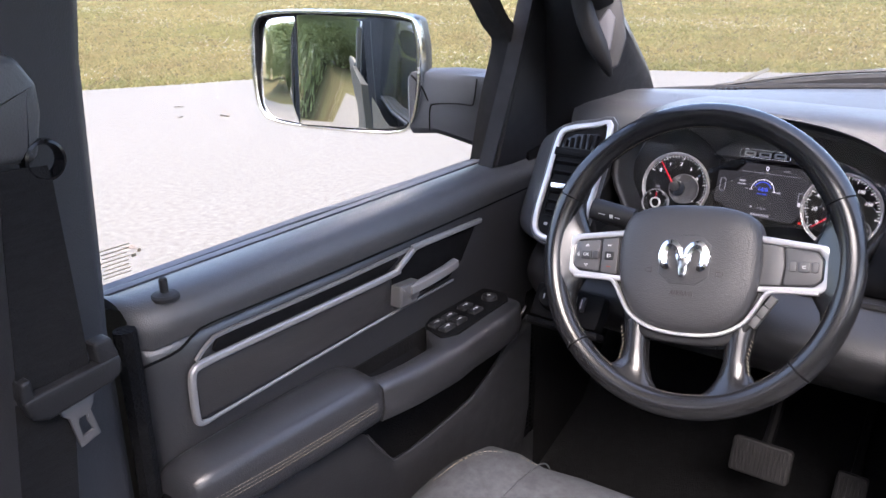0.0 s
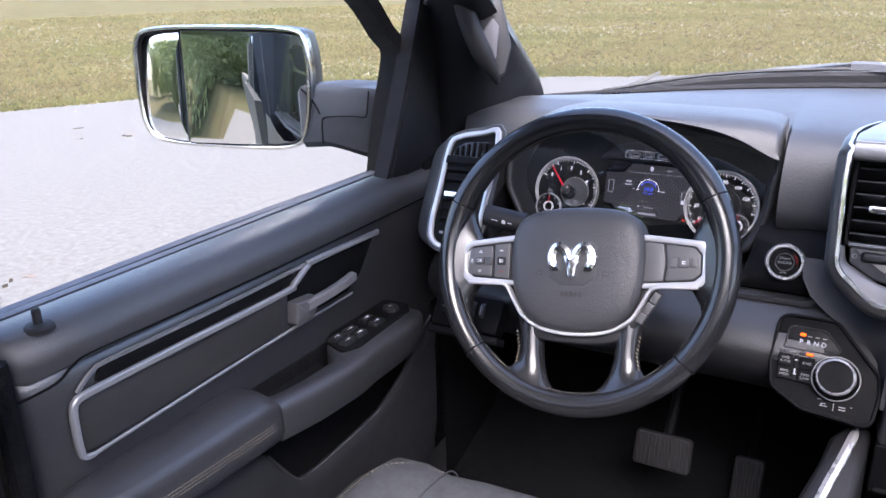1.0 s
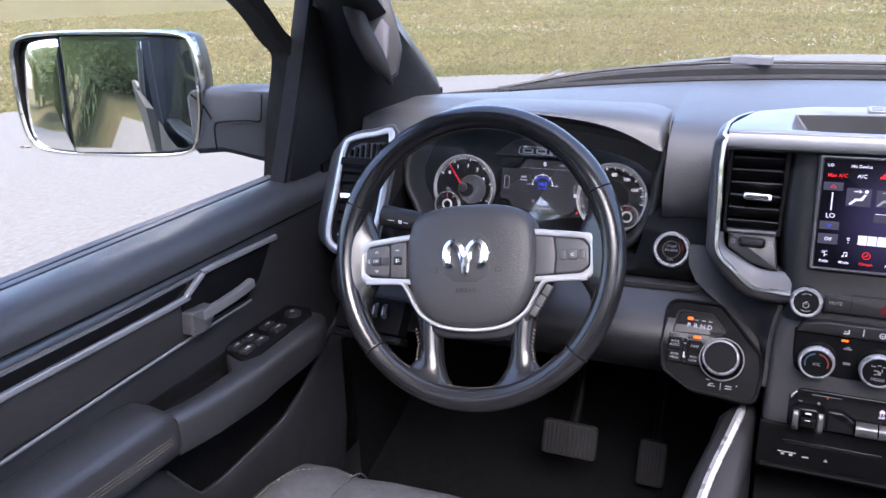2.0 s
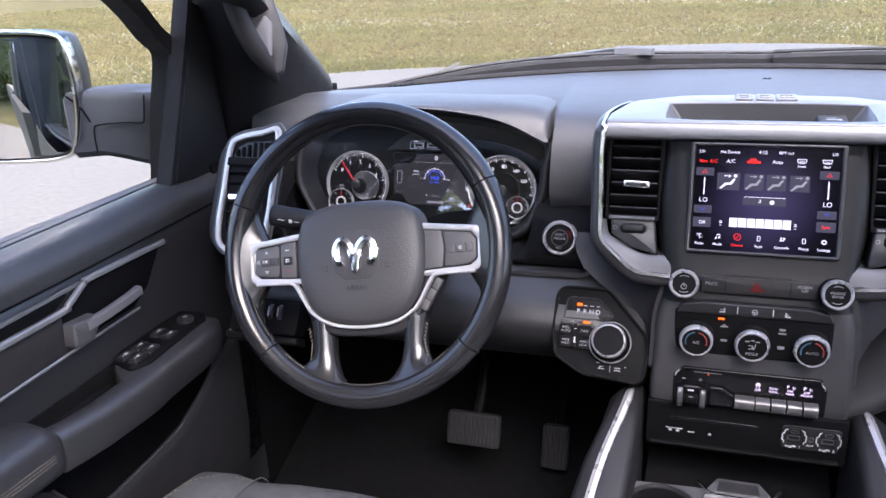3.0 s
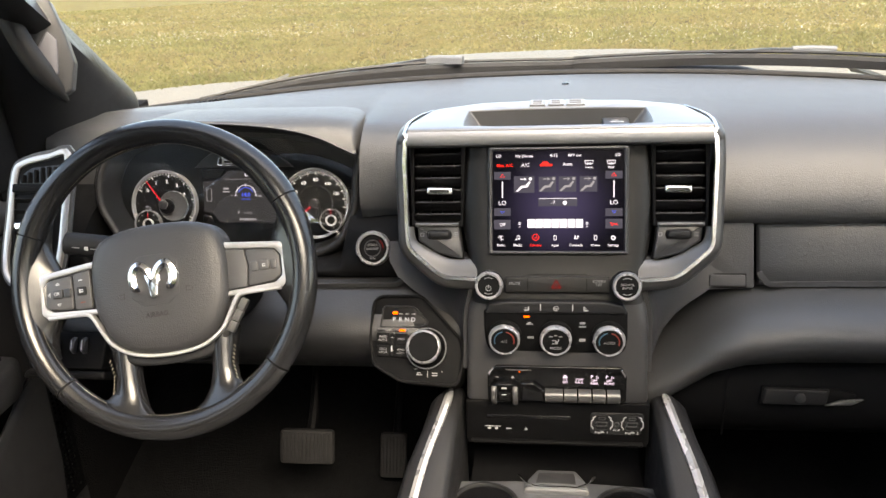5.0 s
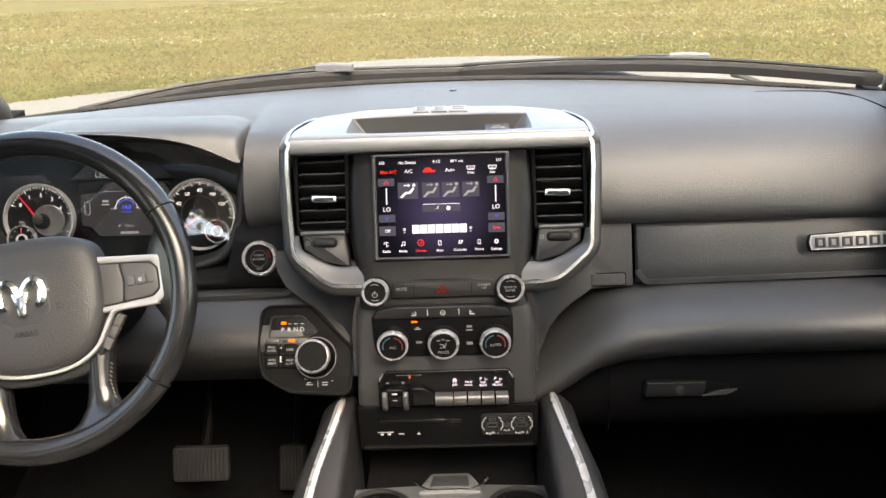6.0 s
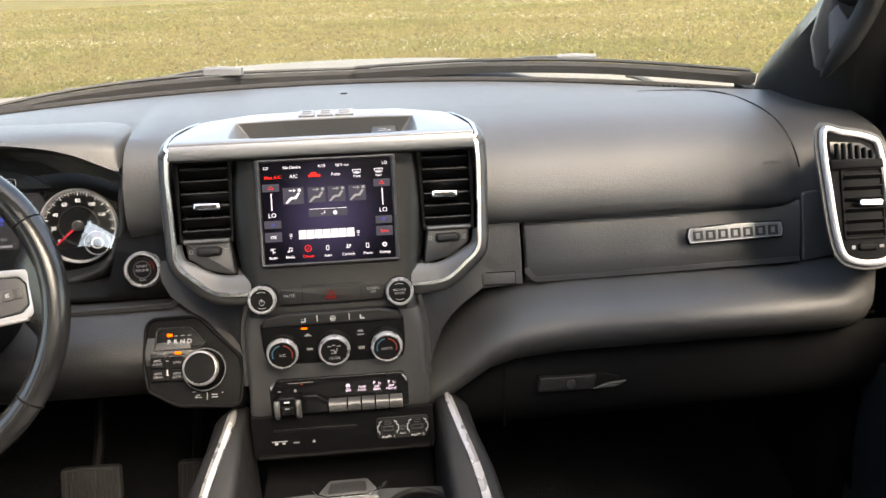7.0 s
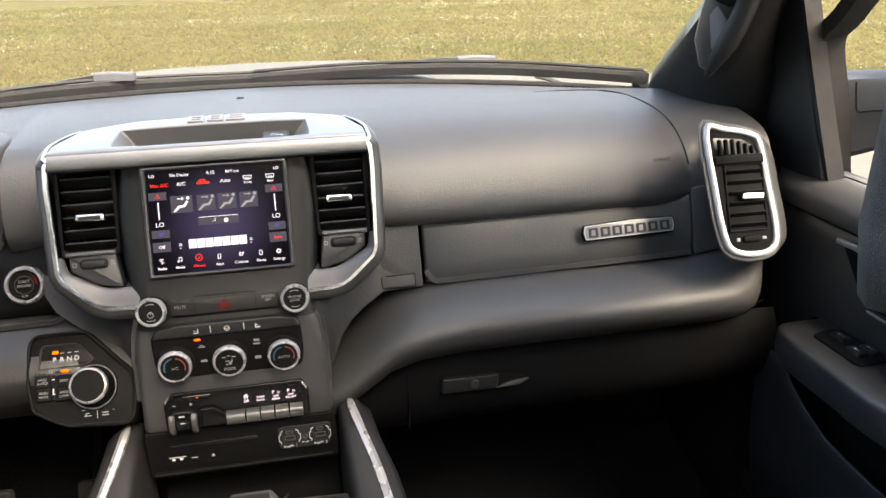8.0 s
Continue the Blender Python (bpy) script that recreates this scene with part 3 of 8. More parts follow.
    line = [(x, ws_line(x)[0] - 0.002, ws_line(x)[1] - 0.003) for x in np.linspace(-0.765, 0.765, 41)]
    part("glass_seal", tube(line, 0.0062, 8), M_RUBBER, d, "black seal along the foot of the windshield")
    letters("AIRBAG", Fr((0.640, 1.099, 1.388), (1, 0, 0), (0, 0.55, 0.83)), 0.008, M_DARKPRINT, d, "airbag_lettering")
    return d


dash = dashboard()


def badge():
    b = thing("badge", (0.572, 1.05, 1.28), "silver framed trim badge with dark raised marks on the dashboard panel", "badge")
    f = Fr((0.5755, 1.0585, 1.298), (1.0, 0.0, 0.025), (0, 0.36, 0.93))
    o = rounded([(-0.0680, -0.0100), (0.0680, -0.0100), (0.0705, 0.0), (0.0680, 0.0105), (0.0, 0.0125), (-0.0680, 0.0105), (-0.0705, 0.0)], 0.0025)
    part("backing", plate(inset(o, -0.002), f, 0.006, 0.001), M_PIANO, b)
    part("frame", bezel(o, inset(o, 0.0015), f.at(0, 0, 0.0015), 0.002, 0.0004), M_TRIM, b, "polished silver rim")
    part("field", plate(inset(o, 0.0016), f.at(0, 0, 0.0006), 0.001, 0.0002), M_SATIN, b)
    for k in range(7):
        a = -0.0555 + k * 0.0185
        bm = bmesh.new()
        for q, w, t, zz in ((a - 0.0052, 0.0040, 0.0135, 0), (a + 0.0052, 0.0040, 0.0135, 0), (a, 0.0145, 0.0028, 0.0055), (a, 0.0145, 0.0028, -0.0055)):
            plate(rect(w, t, 0.0006, 2, q, zz), f.at(0, 0, 0.0018), 0.0015, 0.0004, bm)
        part("raised_mark", bm, M_GREY, b, "dark raised block mark")


badge()


def air_vent(parent, fr, x0, x1, b0, b1, n, slide, vert=False):
    """Slats with a chrome slider in a dark pocket."""
    part("vent_pocket", plate(rect(x1 - x0, b1 - b0, 0.004, 3, (x0 + x1) / 2, (b0 + b1) / 2), fr.at(0, 0, -0.03), 0.004, 0.001), M_DARK, parent)
    bm = bezel(rect(x1 - x0 + 0.004, b1 - b0 + 0.004, 0.005, 3, (x0 + x1) / 2, (b0 + b1) / 2), rect(x1 - x0, b1 - b0, 0.004, 3, (x0 + x1) / 2, (b0 + b1) / 2), fr, 0.032, 0.0008)
    part("vent_rim", bm, M_PLASTIC, parent)
    for k in range(n):
        b = b0 + (k + 0.5) * (b1 - b0) / n
        f = Fr(fr.p(0, b, -0.004), fr.u, fr.n * 0.86 + fr.v * 0.5)
        part("slat", plate(rounded([(x0 + 0.0005, -0.018), (x1 - 0.0005, -0.018), (x1 - 0.0005, 0.002), (x0 + 0.0005, 0.002)], 0.002), f, 0.0022, 0.0008), M_PLASTIC, parent)
    for a in (x0 + (x1 - x0) * 0.3, x0 + (x1 - x0) * 0.55, x0 + (x1 - x0) * 0.8):
        part("vane", plate(rect(0.0016, b1 - b0, 0, 2, a, (b0 + b1) / 2), fr.at(0, 0, -0.018), 0.010, 0.0004), M_DARK, parent)
    if slide:
        sa, sb = slide
        s = part("slider", plate(rounded([(sa - 0.017, sb - 0.004), (sa + 0.017, sb - 0.005), (sa + 0.017, sb + 0.004), (sa - 0.017, sb + 0.005)], 0.003), fr.at(0, 0, 0.006), 0.014, 0.002), M_CHROME, parent, "chrome vent slider")
        part("slider_grip", plate(rect(0.026, 0.004, 0.0015, 2, sa, sb), fr.at(0, 0, 0.0064), 0.001, 0.0003), M_GREY, s)


def center_stack():
    c = thing("center_stack", (0, 1.05, 1.1), "graphite and silver centre stack with chrome edged surround", "console")
    T = Fr((0, 1.11, 1.4735), (1, 0, 0), (0, 0.993, 0.115))
    # line of the chrome edge, from beneath the knob up the side and over the shoulder of the top plate
    side = [Vector(p) for p in rounded([(0.104, -0.1035), (0.150, -0.1015), (0.196, -0.062), (0.2008, 0.05), (0.2000, 0.084), (0.104, 0.084)], [0.0, 0.045, 0.03, 0.08, 0.01, 0.0], 7)]
    side = [p for p in side if p.y < 0.0838 and not (p.x < 0.11 and p.y > 0)]
    for sx in (-1, 1):
        path = [S.p(sx * p.x, p.y, -0.001) for p in side]
        top = smooth([path[-1], (sx * 0.2005, 1.0525, 1.4605), (sx * 0.2000, 1.0700, 1.4675), (sx * 0.1975, 1.0950, 1.4705), (sx * 0.1880, 1.1250, 1.4730), (sx * 0.1740, 1.1460, 1.4750)], 5)
        whole = path + top[1:]
        n = len(whole)
        ups, outs, width = [], [], []
        for i, p in enumerate(whole):
            k = min(1.0, max(0.0, (i - len(path) + 3) / 10))
            up = S.n.lerp(Vector((sx * 0.10, -0.10, 1)), k).normalized()
            t = (whole[min(i + 1, n - 1)] - whole[max(i - 1, 0)]).normalized()
            o = t.cross(up).normalized() * (-sx)
            if o.x * sx < 0 and i > 8:
                o = -o
            if i <= 8 and o.z > 0:
                o = -o
            ups.append(up)
            outs.append(o)
            width.append(1.0 if i < len(path) else max(0.2, 1.0 - 0.8 * (i - len(path)) / 18))
        part("chrome_strip", sweep(whole, [(-0.0032, -0.004), (0.0032, -0.004), (0.0032, 0.001), (0.0020, 0.0026), (-0.0020, 0.0026), (-0.0032, 0.001)], ups, scale=width), M_CHROME, c, "bright chrome edge strip")
        rows = []
        for k, h in ((0.0028, -0.0005), (0.0075, -0.0022), (0.0115, -0.006), (0.0140, -0.013), (0.0152, -0.030), (0.0160, -0.06), (0.0165, -0.12)):
            rows.append([p + o * k + u * h for p, o, u in zip(whole, outs, ups)])
        part("surround", shell(rows, 0.003 * sx), M_SURROUND, c, "dark satin outer surround", 60)
        low = smooth([(0.1975, -0.034), (0.1945, -0.056), (0.184, -0.0695), (0.167, -0.0855), (0.148, -0.0975), (0.120, -0.1000), (0.104, -0.1000)], 5)
        inn = smooth([(0.190, -0.034), (0.1860, -0.052), (0.174, -0.0600), (0.160, -0.0680), (0.143, -0.0755), (0.120, -0.0770), (0.104, -0.0770)], 5)
        part("lower_cheek", shell([[S.p(sx * (p.x + (q.x - p.x) * k), p.y + (q.y - p.y) * k, -0.003 - h) for p, q in zip(low, inn)] for k, h in ((0, 0), (0.3, 0.0035), (0.7, 0.006), (1.0, 0.0125))], 0.004 * sx), M_CHEEK, c, "silver cheek below the vent", 60)
    back = [Vector(p) for p in rounded([(-0.104, -0.102), (0.104, -0.102), (0.150, -0.099), (0.194, -0.062), (0.198, 0.05), (0.196, 0.084), (-0.196, 0.084), (-0.198, 0.05), (-0.194, -0.062), (-0.150, -0.099)], 0.01, 3)]
    part("vent_back", plate(back, S.at(0, 0, -0.050), 0.01, 0.001), M_DARK, c)
    # silver top plate with the tray opening
    out = rounded([(-0.197, -0.060), (-0.07, -0.0605), (0.07, -0.0605), (0.197, -0.060), (0.1955, -0.028), (0.172, 0.030), (0.105, 0.0585), (0.0, 0.0675), (-0.105, 0.0585), (-0.172, 0.030), (-0.1955, -0.028), (-0.1965, -0.045)], [0.008, 0.002, 0.002, 0.008, 0.03, 0.03, 0.03, 0.03, 0.03, 0.03, 0.03, 0.004], 3)
    tray = rounded([(-0.123, -0.046), (-0.060, -0.052), (0.060, -0.052), (0.123, -0.046), (0.1235, -0.02), (0.121, 0.0225), (0.060, 0.0265), (0.0, 0.0275), (-0.060, 0.0265), (-0.121, 0.0225), (-0.1235, -0.02), (-0.1235, -0.03)], [0.003] * 12, 3)
    part("top_plate", bezel(out, tray, T, 0.012, 0.002), M_SATIN, c, "satin silver top plate")
    floor = [Vector((p.x * 0.855, p.y + (-0.008 if p.y > 0 else 0.022))) for p in tray]
    part("tray_floor", plate(inset(floor, -0.002), T.at(0, 0, -0.0235), 0.004, 0.0005), M_PLASTIC, c, "black rubber tray floor")
    n = len(tray)
    wall, cheeks = bmesh.new(), (bmesh.new(), bmesh.new())
    for i in range(n):
        p, q, a, b = tray[i], tray[(i + 1) % n], floor[i], floor[(i + 1) % n]
        bm2 = cheeks[p.x > 0] if abs(p.x) > 0.118 and abs(q.x) > 0.118 else wall
        bm2.faces.new([bm2.verts.new(v) for v in (T.p(p.x, p.y, -0.002), T.p(q.x, q.y, -0.002), T.p(b.x, b.y, -0.024), T.p(a.x, a.y, -0.024))])
    part("tray_wall", wall, M_GREY, c, "dark tray wall")
    for cheek in cheeks:
        part("tray_cheek", cheek, M_CHEEK, c, "grey slanted tray side")
    pad = part("tray_pad", plate(rect(0.036, 0.036, 0.004, 3, 0.080, 0.000), T.at(0, 0, -0.012), 0.008, 0.003), M_GREY, c, "small socket cover in the tray")
    part("tray_mark", bars([(0.079, -0.004, 0.014, 0.0016), (0.088, -0.004, 0.004, 0.004), (0.079, 0.003, 0.010, 0.0012)], T.at(0, 0, -0.012)), M_PRINT, pad)
    # raised marks on the plate's rear rim
    for a, w in ((-0.026, 0.022), (0.0, 0.022), (0.027, 0.026)):
        bm = bmesh.new()
        for b, t in ((0.0365, 0.0040), (0.0465, 0.0040), (0.0565, 0.0040)):
            plate(rect(w, t, 0.001, 2, a, b), T.at(0, 0, 0.0030), 0.004, 0.0008, bm)
        for q in (-w / 2 + 0.0025, w / 2 - 0.0025):
            plate(rect(0.0046, 0.023, 0.0008, 2, a + q, 0.0465), T.at(0, 0, 0.0030), 0.004, 0.0008, bm)
        part("raised_mark", bm, M_SATIN, c, "raised block mark on the top plate")
    # rounded front edge of the plate above the vents
    prof = smooth([S.p(0, 0.0715, -0.012), S.p(0, 0.0720, 0.000), S.p(0, 0.0745, 0.0035), S.p(0, 0.0820, 0.0045), S.p(0, 0.0885, 0.0030), T.p(0, -0.0622, -0.0024), T.p(0, -0.0600, 0.0004), T.p(0, -0.0535, 0.0009)], 4)
    xs = [-0.1960, -0.194, -0.12, -0.05, 0, 0.05, 0.12, 0.194, 0.1960]
    part("front_band", shell([[(x, p.y, p.z) for p in prof] for x in xs], 0.004), M_SATIN, c, "satin silver rounded front edge", 60)
    # vents
    for sx in (-1, 1):
        x0, x1 = sorted((sx * 0.1265, sx * 0.1890))
        vent = part("vent_housing", bezel(rounded([(x0 - 0.003, -0.034), (x1 + 0.003, -0.034), (x1 + 0.006, 0.0745), (x0 - 0.006, 0.0745)], 0.003), rounded([(x0, -0.027), (x1, -0.027), (x1, 0.070), (x0, 0.070)], 0.003), S.at(0, 0, -0.012), 0.02, 0.001), M_DARK, c, "air vent housing")
        air_vent(vent, S.at(0, 0, -0.013), x0, x1, -0.027, 0.070, 6, (sx * 0.1545, 0.0135))
        shelf = rounded([(x0 + 0.002 if sx > 0 else x0 + 0.004, -0.032), (x1 - (0.004 if sx > 0 else 0.002), -0.032), (x1 - (0.006 if sx > 0 else -0.004), -0.0525 if sx > 0 else -0.0775), (sx * 0.158, -0.0690), (x0 + (-0.004 if sx > 0 else 0.006), -0.0775 if sx > 0 else -0.0525)], [0.003, 0.003, 0.004, 0.03, 0.004])
        if sx < 0:
            shelf = rounded([(x0 + 0.004, -0.032), (x1 - 0.002, -0.032), (x1 + 0.004, -0.0775), (sx * 0.158, -0.0690), (x0 + 0.006, -0.0525)], [0.003, 0.003, 0.004, 0.03, 0.004])
        low = part("wheel_panel", plate(shelf, S.at(0, 0, -0.011), 0.02, 0.003), M_GREY, vent, "grey panel round the thumbwheel")
        part("panel_lip", plate(rect(x1 - x0 - 0.004, 0.0055, 0.002, 3, (x0 + x1) / 2, -0.0315), S.at(0, 0, -0.006), 0.014, 0.0022), M_CHEEK, vent, "lighter lip beneath the vent")
        part("thumbwheel", plate(rect(0.030, 0.0105, 0.0045, 4, sx * 0.155, -0.0445), S.at(0, 0, -0.005), 0.010, 0.0035), M_PLASTIC, low, "vent thumbwheel")
        part("wheel_ring", bezel(rect(0.0335, 0.0130, 0.006, 4, sx * 0.155, -0.0445), rect(0.030, 0.0100, 0.0045, 4, sx * 0.155, -0.0445), S.at(0, 0, -0.0095), 0.004, 0.0006), M_DARK, low)
        bx = rect(0.005, 0.005, 0.0008, 2, sx * 0.155 - 0.023, -0.0445)
        part("vent_mark", bezel(bx, inset(bx, 0.0008), S.at(0, 0, -0.0106), 0.0006, 0.0001), M_DIMPRINT, low)
        marks("vent_mark", [(sx * 0.155 + 0.022, -0.0420 - 0.0022 * k, 0.0055, 0.0009) for k in range(3)], S.at(0, 0, -0.0108), M_DIMPRINT, low)
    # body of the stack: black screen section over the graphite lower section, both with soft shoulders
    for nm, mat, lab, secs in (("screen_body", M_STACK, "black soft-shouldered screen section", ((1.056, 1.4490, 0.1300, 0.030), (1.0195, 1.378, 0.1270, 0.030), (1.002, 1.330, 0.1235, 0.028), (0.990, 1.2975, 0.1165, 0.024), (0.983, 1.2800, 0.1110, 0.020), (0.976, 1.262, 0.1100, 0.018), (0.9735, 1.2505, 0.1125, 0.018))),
                               ("lower_body", M_GRAPHITE, "graphite painted lower stack", ((0.9735, 1.2505, 0.1125, 0.018), (0.972, 1.240, 0.1160, 0.016), (0.970, 1.215, 0.1190, 0.014), (0.969, 1.185, 0.1190, 0.012), (0.968, 1.15, 0.1200, 0.010), (0.966, 1.114, 0.1215, 0.010), (0.970, 1.1085, 0.1215, 0.010)))):
        body = []
        for y, z, w, r in secs:
            y += 0.004 if z > 1.27 else 0.001
            half = [(w + 0.012, y + 0.10), (w + 0.003, y + 0.045), (w, y + r), (w - 0.08 * r, y + 0.62 * r), (w - 0.29 * r, y + 0.29 * r), (w - 0.62 * r, y + 0.08 * r), (w - r, y)]
            body.append([(-a, b, z) for a, b in half] + [(0, y - 0.001, z)] + [(a, b, z) for a, b in reversed(half)])
        part(nm, shell(body, 0.006), mat, c, lab, 40)
    # wings that sweep from the lower stack out beneath the surround
    for sx in (-1, 1):
        rows = []
        for z, xo, yo, pinch in ((1.150, 0.1240, 1.030, 0.2), (1.172, 0.1345, 1.036, 0.3), (1.192, 0.1440, 1.042, 0.4), (1.212, 0.1600, 1.046, 0.5), (1.226, 0.1780, 1.050, 0.6), (1.240, 0.2020, 1.056, 0.65), (1.256, 0.2240, 1.064, 0.65), (1.275, 0.236, 1.074, 0.6), (1.300, 0.240, 1.088, 0.5)):
            xi = lerp(z, [1.15, 1.19, 1.215, 1.24, 1.262, 1.28, 1.30], [0.1195, 0.1185, 0.1185, 0.1155, 0.1095, 0.1105, 0.1170])
            yi = lerp(z, [1.15, 1.24, 1.262, 1.30], [0.982, 0.990, 0.996, 1.020])
            row = []
            for k in np.linspace(0, 1, 9):
                u = k ** 1.6
                row.append((sx * (xi + (xo - xi) * u), yi + (yo - yi) * (1 - (1 - k) ** (1.4 + pinch)), z - 0.004 * k))
            rows.append(row)
        part("wing", shell(rows, 0.006 * sx), M_COVER, c, "soft black wing beside the stack", 60)
    # hazard row beside the knobs
    K = Fr((0, 0.9755, 1.276), (1, 0, 0), (0, 0.28, 0.96))
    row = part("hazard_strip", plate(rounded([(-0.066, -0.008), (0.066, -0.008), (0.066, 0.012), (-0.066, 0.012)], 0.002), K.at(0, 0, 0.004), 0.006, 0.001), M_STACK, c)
    for a in (-0.0375, 0.0375):
        part("strip_gap", plate(rect(0.0009, 0.017, 0, 2, a, 0.002), K.at(0, 0, 0.0043), 0.0006, 0.0001), M_DARK, row)
    tri = bmesh.new()
    o = rounded([(-0.007, -0.003), (0.007, -0.003), (0, 0.009)], 0.001, 2)
    bezel(o, inset(o, 0.0012), K.at(-0.001, 0, 0.0048), 0.0008, 0.0001, tri)
    o2 = inset(o, 0.0024)
    bezel(o2, inset(o2, 0.0008), K.at(-0.001, 0, 0.0048), 0.0008, 0.0001, tri)
    part("hazard_triangle", tri, M_DIMRED, row, "red hazard triangle")
    letters("MUTE", K.at(-0.054, 0.003, 0.0043), 0.0056, M_DIMPRINT, row)
    letters("SCREEN\nOFF", K.at(0.053, 0.004, 0.0043), 0.0046, M_DIMPRINT, row)
    part("slot_line", bars([(0, 0.0150, 0.075, 0.0012), (-0.0365, 0.0140, 0.002, 0.0012), (0.0365, 0.0140, 0.002, 0.0012)], K.at(0, 0, 0.003)), M_DARK, row)
    for sx, word in ((-1, ""), (1, "BROWSE\nENTER")):
        kf = K.at(sx * 0.0865, 0.002, 0.0)
        kn = part("knob", lathe([(0.0185, 0.0), (0.0185, 0.004), (0.0165, 0.006), (0.0165, 0.020), (0.0155, 0.023), (0.0, 0.023)], kf, 36), M_DARK, c, "black rotary knob")
        bm = bmesh.new()
        for k in range(48):
            q = 6.28318 * k / 48
            plate(rect(0.0014, 0.014, 0, 2), Fr(kf.p(0.0167 * math.cos(q), 0.0167 * math.sin(q), 0.0105), kf.u * -math.sin(q) + kf.v * math.cos(q), kf.n), 0.001, 0.0003, bm)
        part("knurling", bm, M_GREY, kn, "fine ribs round the knob")
        part("knob_ring", lathe([(0.0174, 0.016), (0.0182, 0.018), (0.0180, 0.0215), (0.0164, 0.0242), (0.0142, 0.0240), (0.0138, 0.022)], kf, 40, caps=False), M_RING, kn, "chrome ring")
        if word:
            letters(word, kf.at(0, 0, 0.0234), 0.0042, M_DIMPRINT, kn)
        else:
            pw = bezel(circle(0.0036, 20), circle(0.0029, 20), kf.at(0, -0.003, 0.0236), 0.0004, 0.0001)
            plate(rect(0.0008, 0.0045, 0, 2, 0, 0.0015), kf.at(0, -0.002, 0.0238), 0.0004, 0.0001, pw)
            part("power_mark", pw, M_DIMPRINT, kn)
        for q0 in (60, 240):
            arc = [Vector((0.0108 * math.cos(radians(q)), 0.0108 * math.sin(radians(q)))) for q in range(q0, q0 + 61, 10)]
            part("knob_arc", plate(arc + [v * 0.93 for v in reversed(arc)], kf.at(0, 0, 0.0235), 0.0004, 0.0001), M_DIMPRINT, kn)
    return c


stack = center_stack()


def touchscreen():
    t = thing("touchscreen", (0, 1.0, 1.31), "lit touchscreen showing the climate page in a black frame", "screen")
    f = S.at(0.001, -0.0005, 0.005)
    o = rounded([(-0.0895, -0.070), (0.0895, -0.070), (0.0905, 0.069), (-0.0905, 0.069)], 0.004)
    part("frame", bezel(o, rect(0.168, 0.130, 0.002, 4, 0, -0.0005), f, 0.008, 0.003), M_GREY, t, "dark bevelled frame")
    part("glass", plate(rect(0.170, 0.132, 0.001, 4, 0, -0.0005), f.at(0, 0, -0.003), 0.004, 0.0003), M_SCREEN, t, "lit dark blue display")
    g = f.at(0, 0, -0.0028)

    def px(x, y):
        """Display coordinates 0..100 across and 0..76 down."""
        return (x - 50) * 0.00166, (38 - y) * 0.00166

    def word(w, x, y, s, m, bold=0.00005):
        letters(w, g.at(*px(x, y), 0.0003), s, m, t, "screen_word", bold)

    def tiles(spec, m, name):
        for x, y, w, h in spec:
            part(name, bars([(*px(x, y), w * 0.00166, h * 0.00166)], g), m, t)

    word("LO", 4, 3.2, 0.0052, M_WHITEGLOW)
    word("No Device", 24, 3.4, 0.0052, M_WHITEGLOW)
    word("4:15", 47, 3.2, 0.0060, M_WHITEGLOW)
    word("88°F out", 63, 3.2, 0.0048, M_WHITEGLOW)
    word("LO", 96, 3.2, 0.0052, M_WHITEGLOW)
    word("Max A/C", 9, 10.6, 0.0060, M_RED)
    word("A/C", 25, 10.4, 0.0064, M_WHITEGLOW)
    word("Auto", 57.5, 10, 0.0060, M_WHITEGLOW)
    word("Front", 74, 12.6, 0.0042, M_WHITEGLOW)
    word("Rear", 91, 12.6, 0.0042, M_WHITEGLOW)
    tiles([(7, 18.5, 13, 6), (93, 18.5, 13, 6), (93, 56.3, 13, 7.5), (7, 56.8, 13, 7.5), (7, 47, 13, 6), (93, 47.5, 13, 6)], M_TILE, "screen_tile")
    tiles([(24, 25.5, 16, 13), (42, 25.5, 13.5, 12), (57.5, 25.5, 13.5, 12), (73.5, 25.5, 13.5, 12), (50, 39.6, 30, 6)], M_TILE, "mode_tile")
    tiles([(50, 36.6, 29, 0.5), (7, 29.5, 0.9, 13), (93, 29.5, 0.9, 13)], M_WHITEGLOW, "screen_line")
    tiles([(29.4 + k * 6.2, 56.0, 5.7, 6.8) for k in range(7)], M_WHITEGLOW, "fan_bar")
    word("LO", 7, 40, 0.0080, M_WHITEGLOW)
    word("LO", 93, 40, 0.0080, M_WHITEGLOW)
    word("Off", 7, 57, 0.0058, M_WHITEGLOW)
    word("Sync", 93, 56.4, 0.0056, M_RED)
    for x, w in zip((6, 19, 33, 48, 64, 79, 92.5), ("Radio", "Media", "Climate", "Apps", "Controls", "Phone", "Settings")):
        word(w, x, 73, 0.0046, M_RED if w == "Climate" else M_WHITEGLOW)
    tri = lambda x, y, s, up: [(px(x, y)[0] - s, px(x, y)[1] - s * 0.5 * up), (px(x, y)[0] + s, px(x, y)[1] - s * 0.5 * up), (px(x, y)[0], px(x, y)[1] + s * 0.8 * up)]
    for x in (7, 93):
        bm = bmesh.new()
        o = [Vector(p) for p in tri(x, 18.6, 0.0036, 1)]
        bezel(o, inset(o, 0.0006), g.at(0, 0, 0.0006), 0.0005, 0.0001, bm)
        part("red_arrow", bm, M_RED, t)
    for x in (7, 93):
        bm = bmesh.new()
        o = [Vector(p) for p in tri(x, 47.2, 0.003, -1)]
        bezel(o, inset(o, 0.0005), g.at(0, 0, 0.0006), 0.0005, 0.0001, bm)
        part("blue_arrow", bm, M_BLUEGLOW, t)
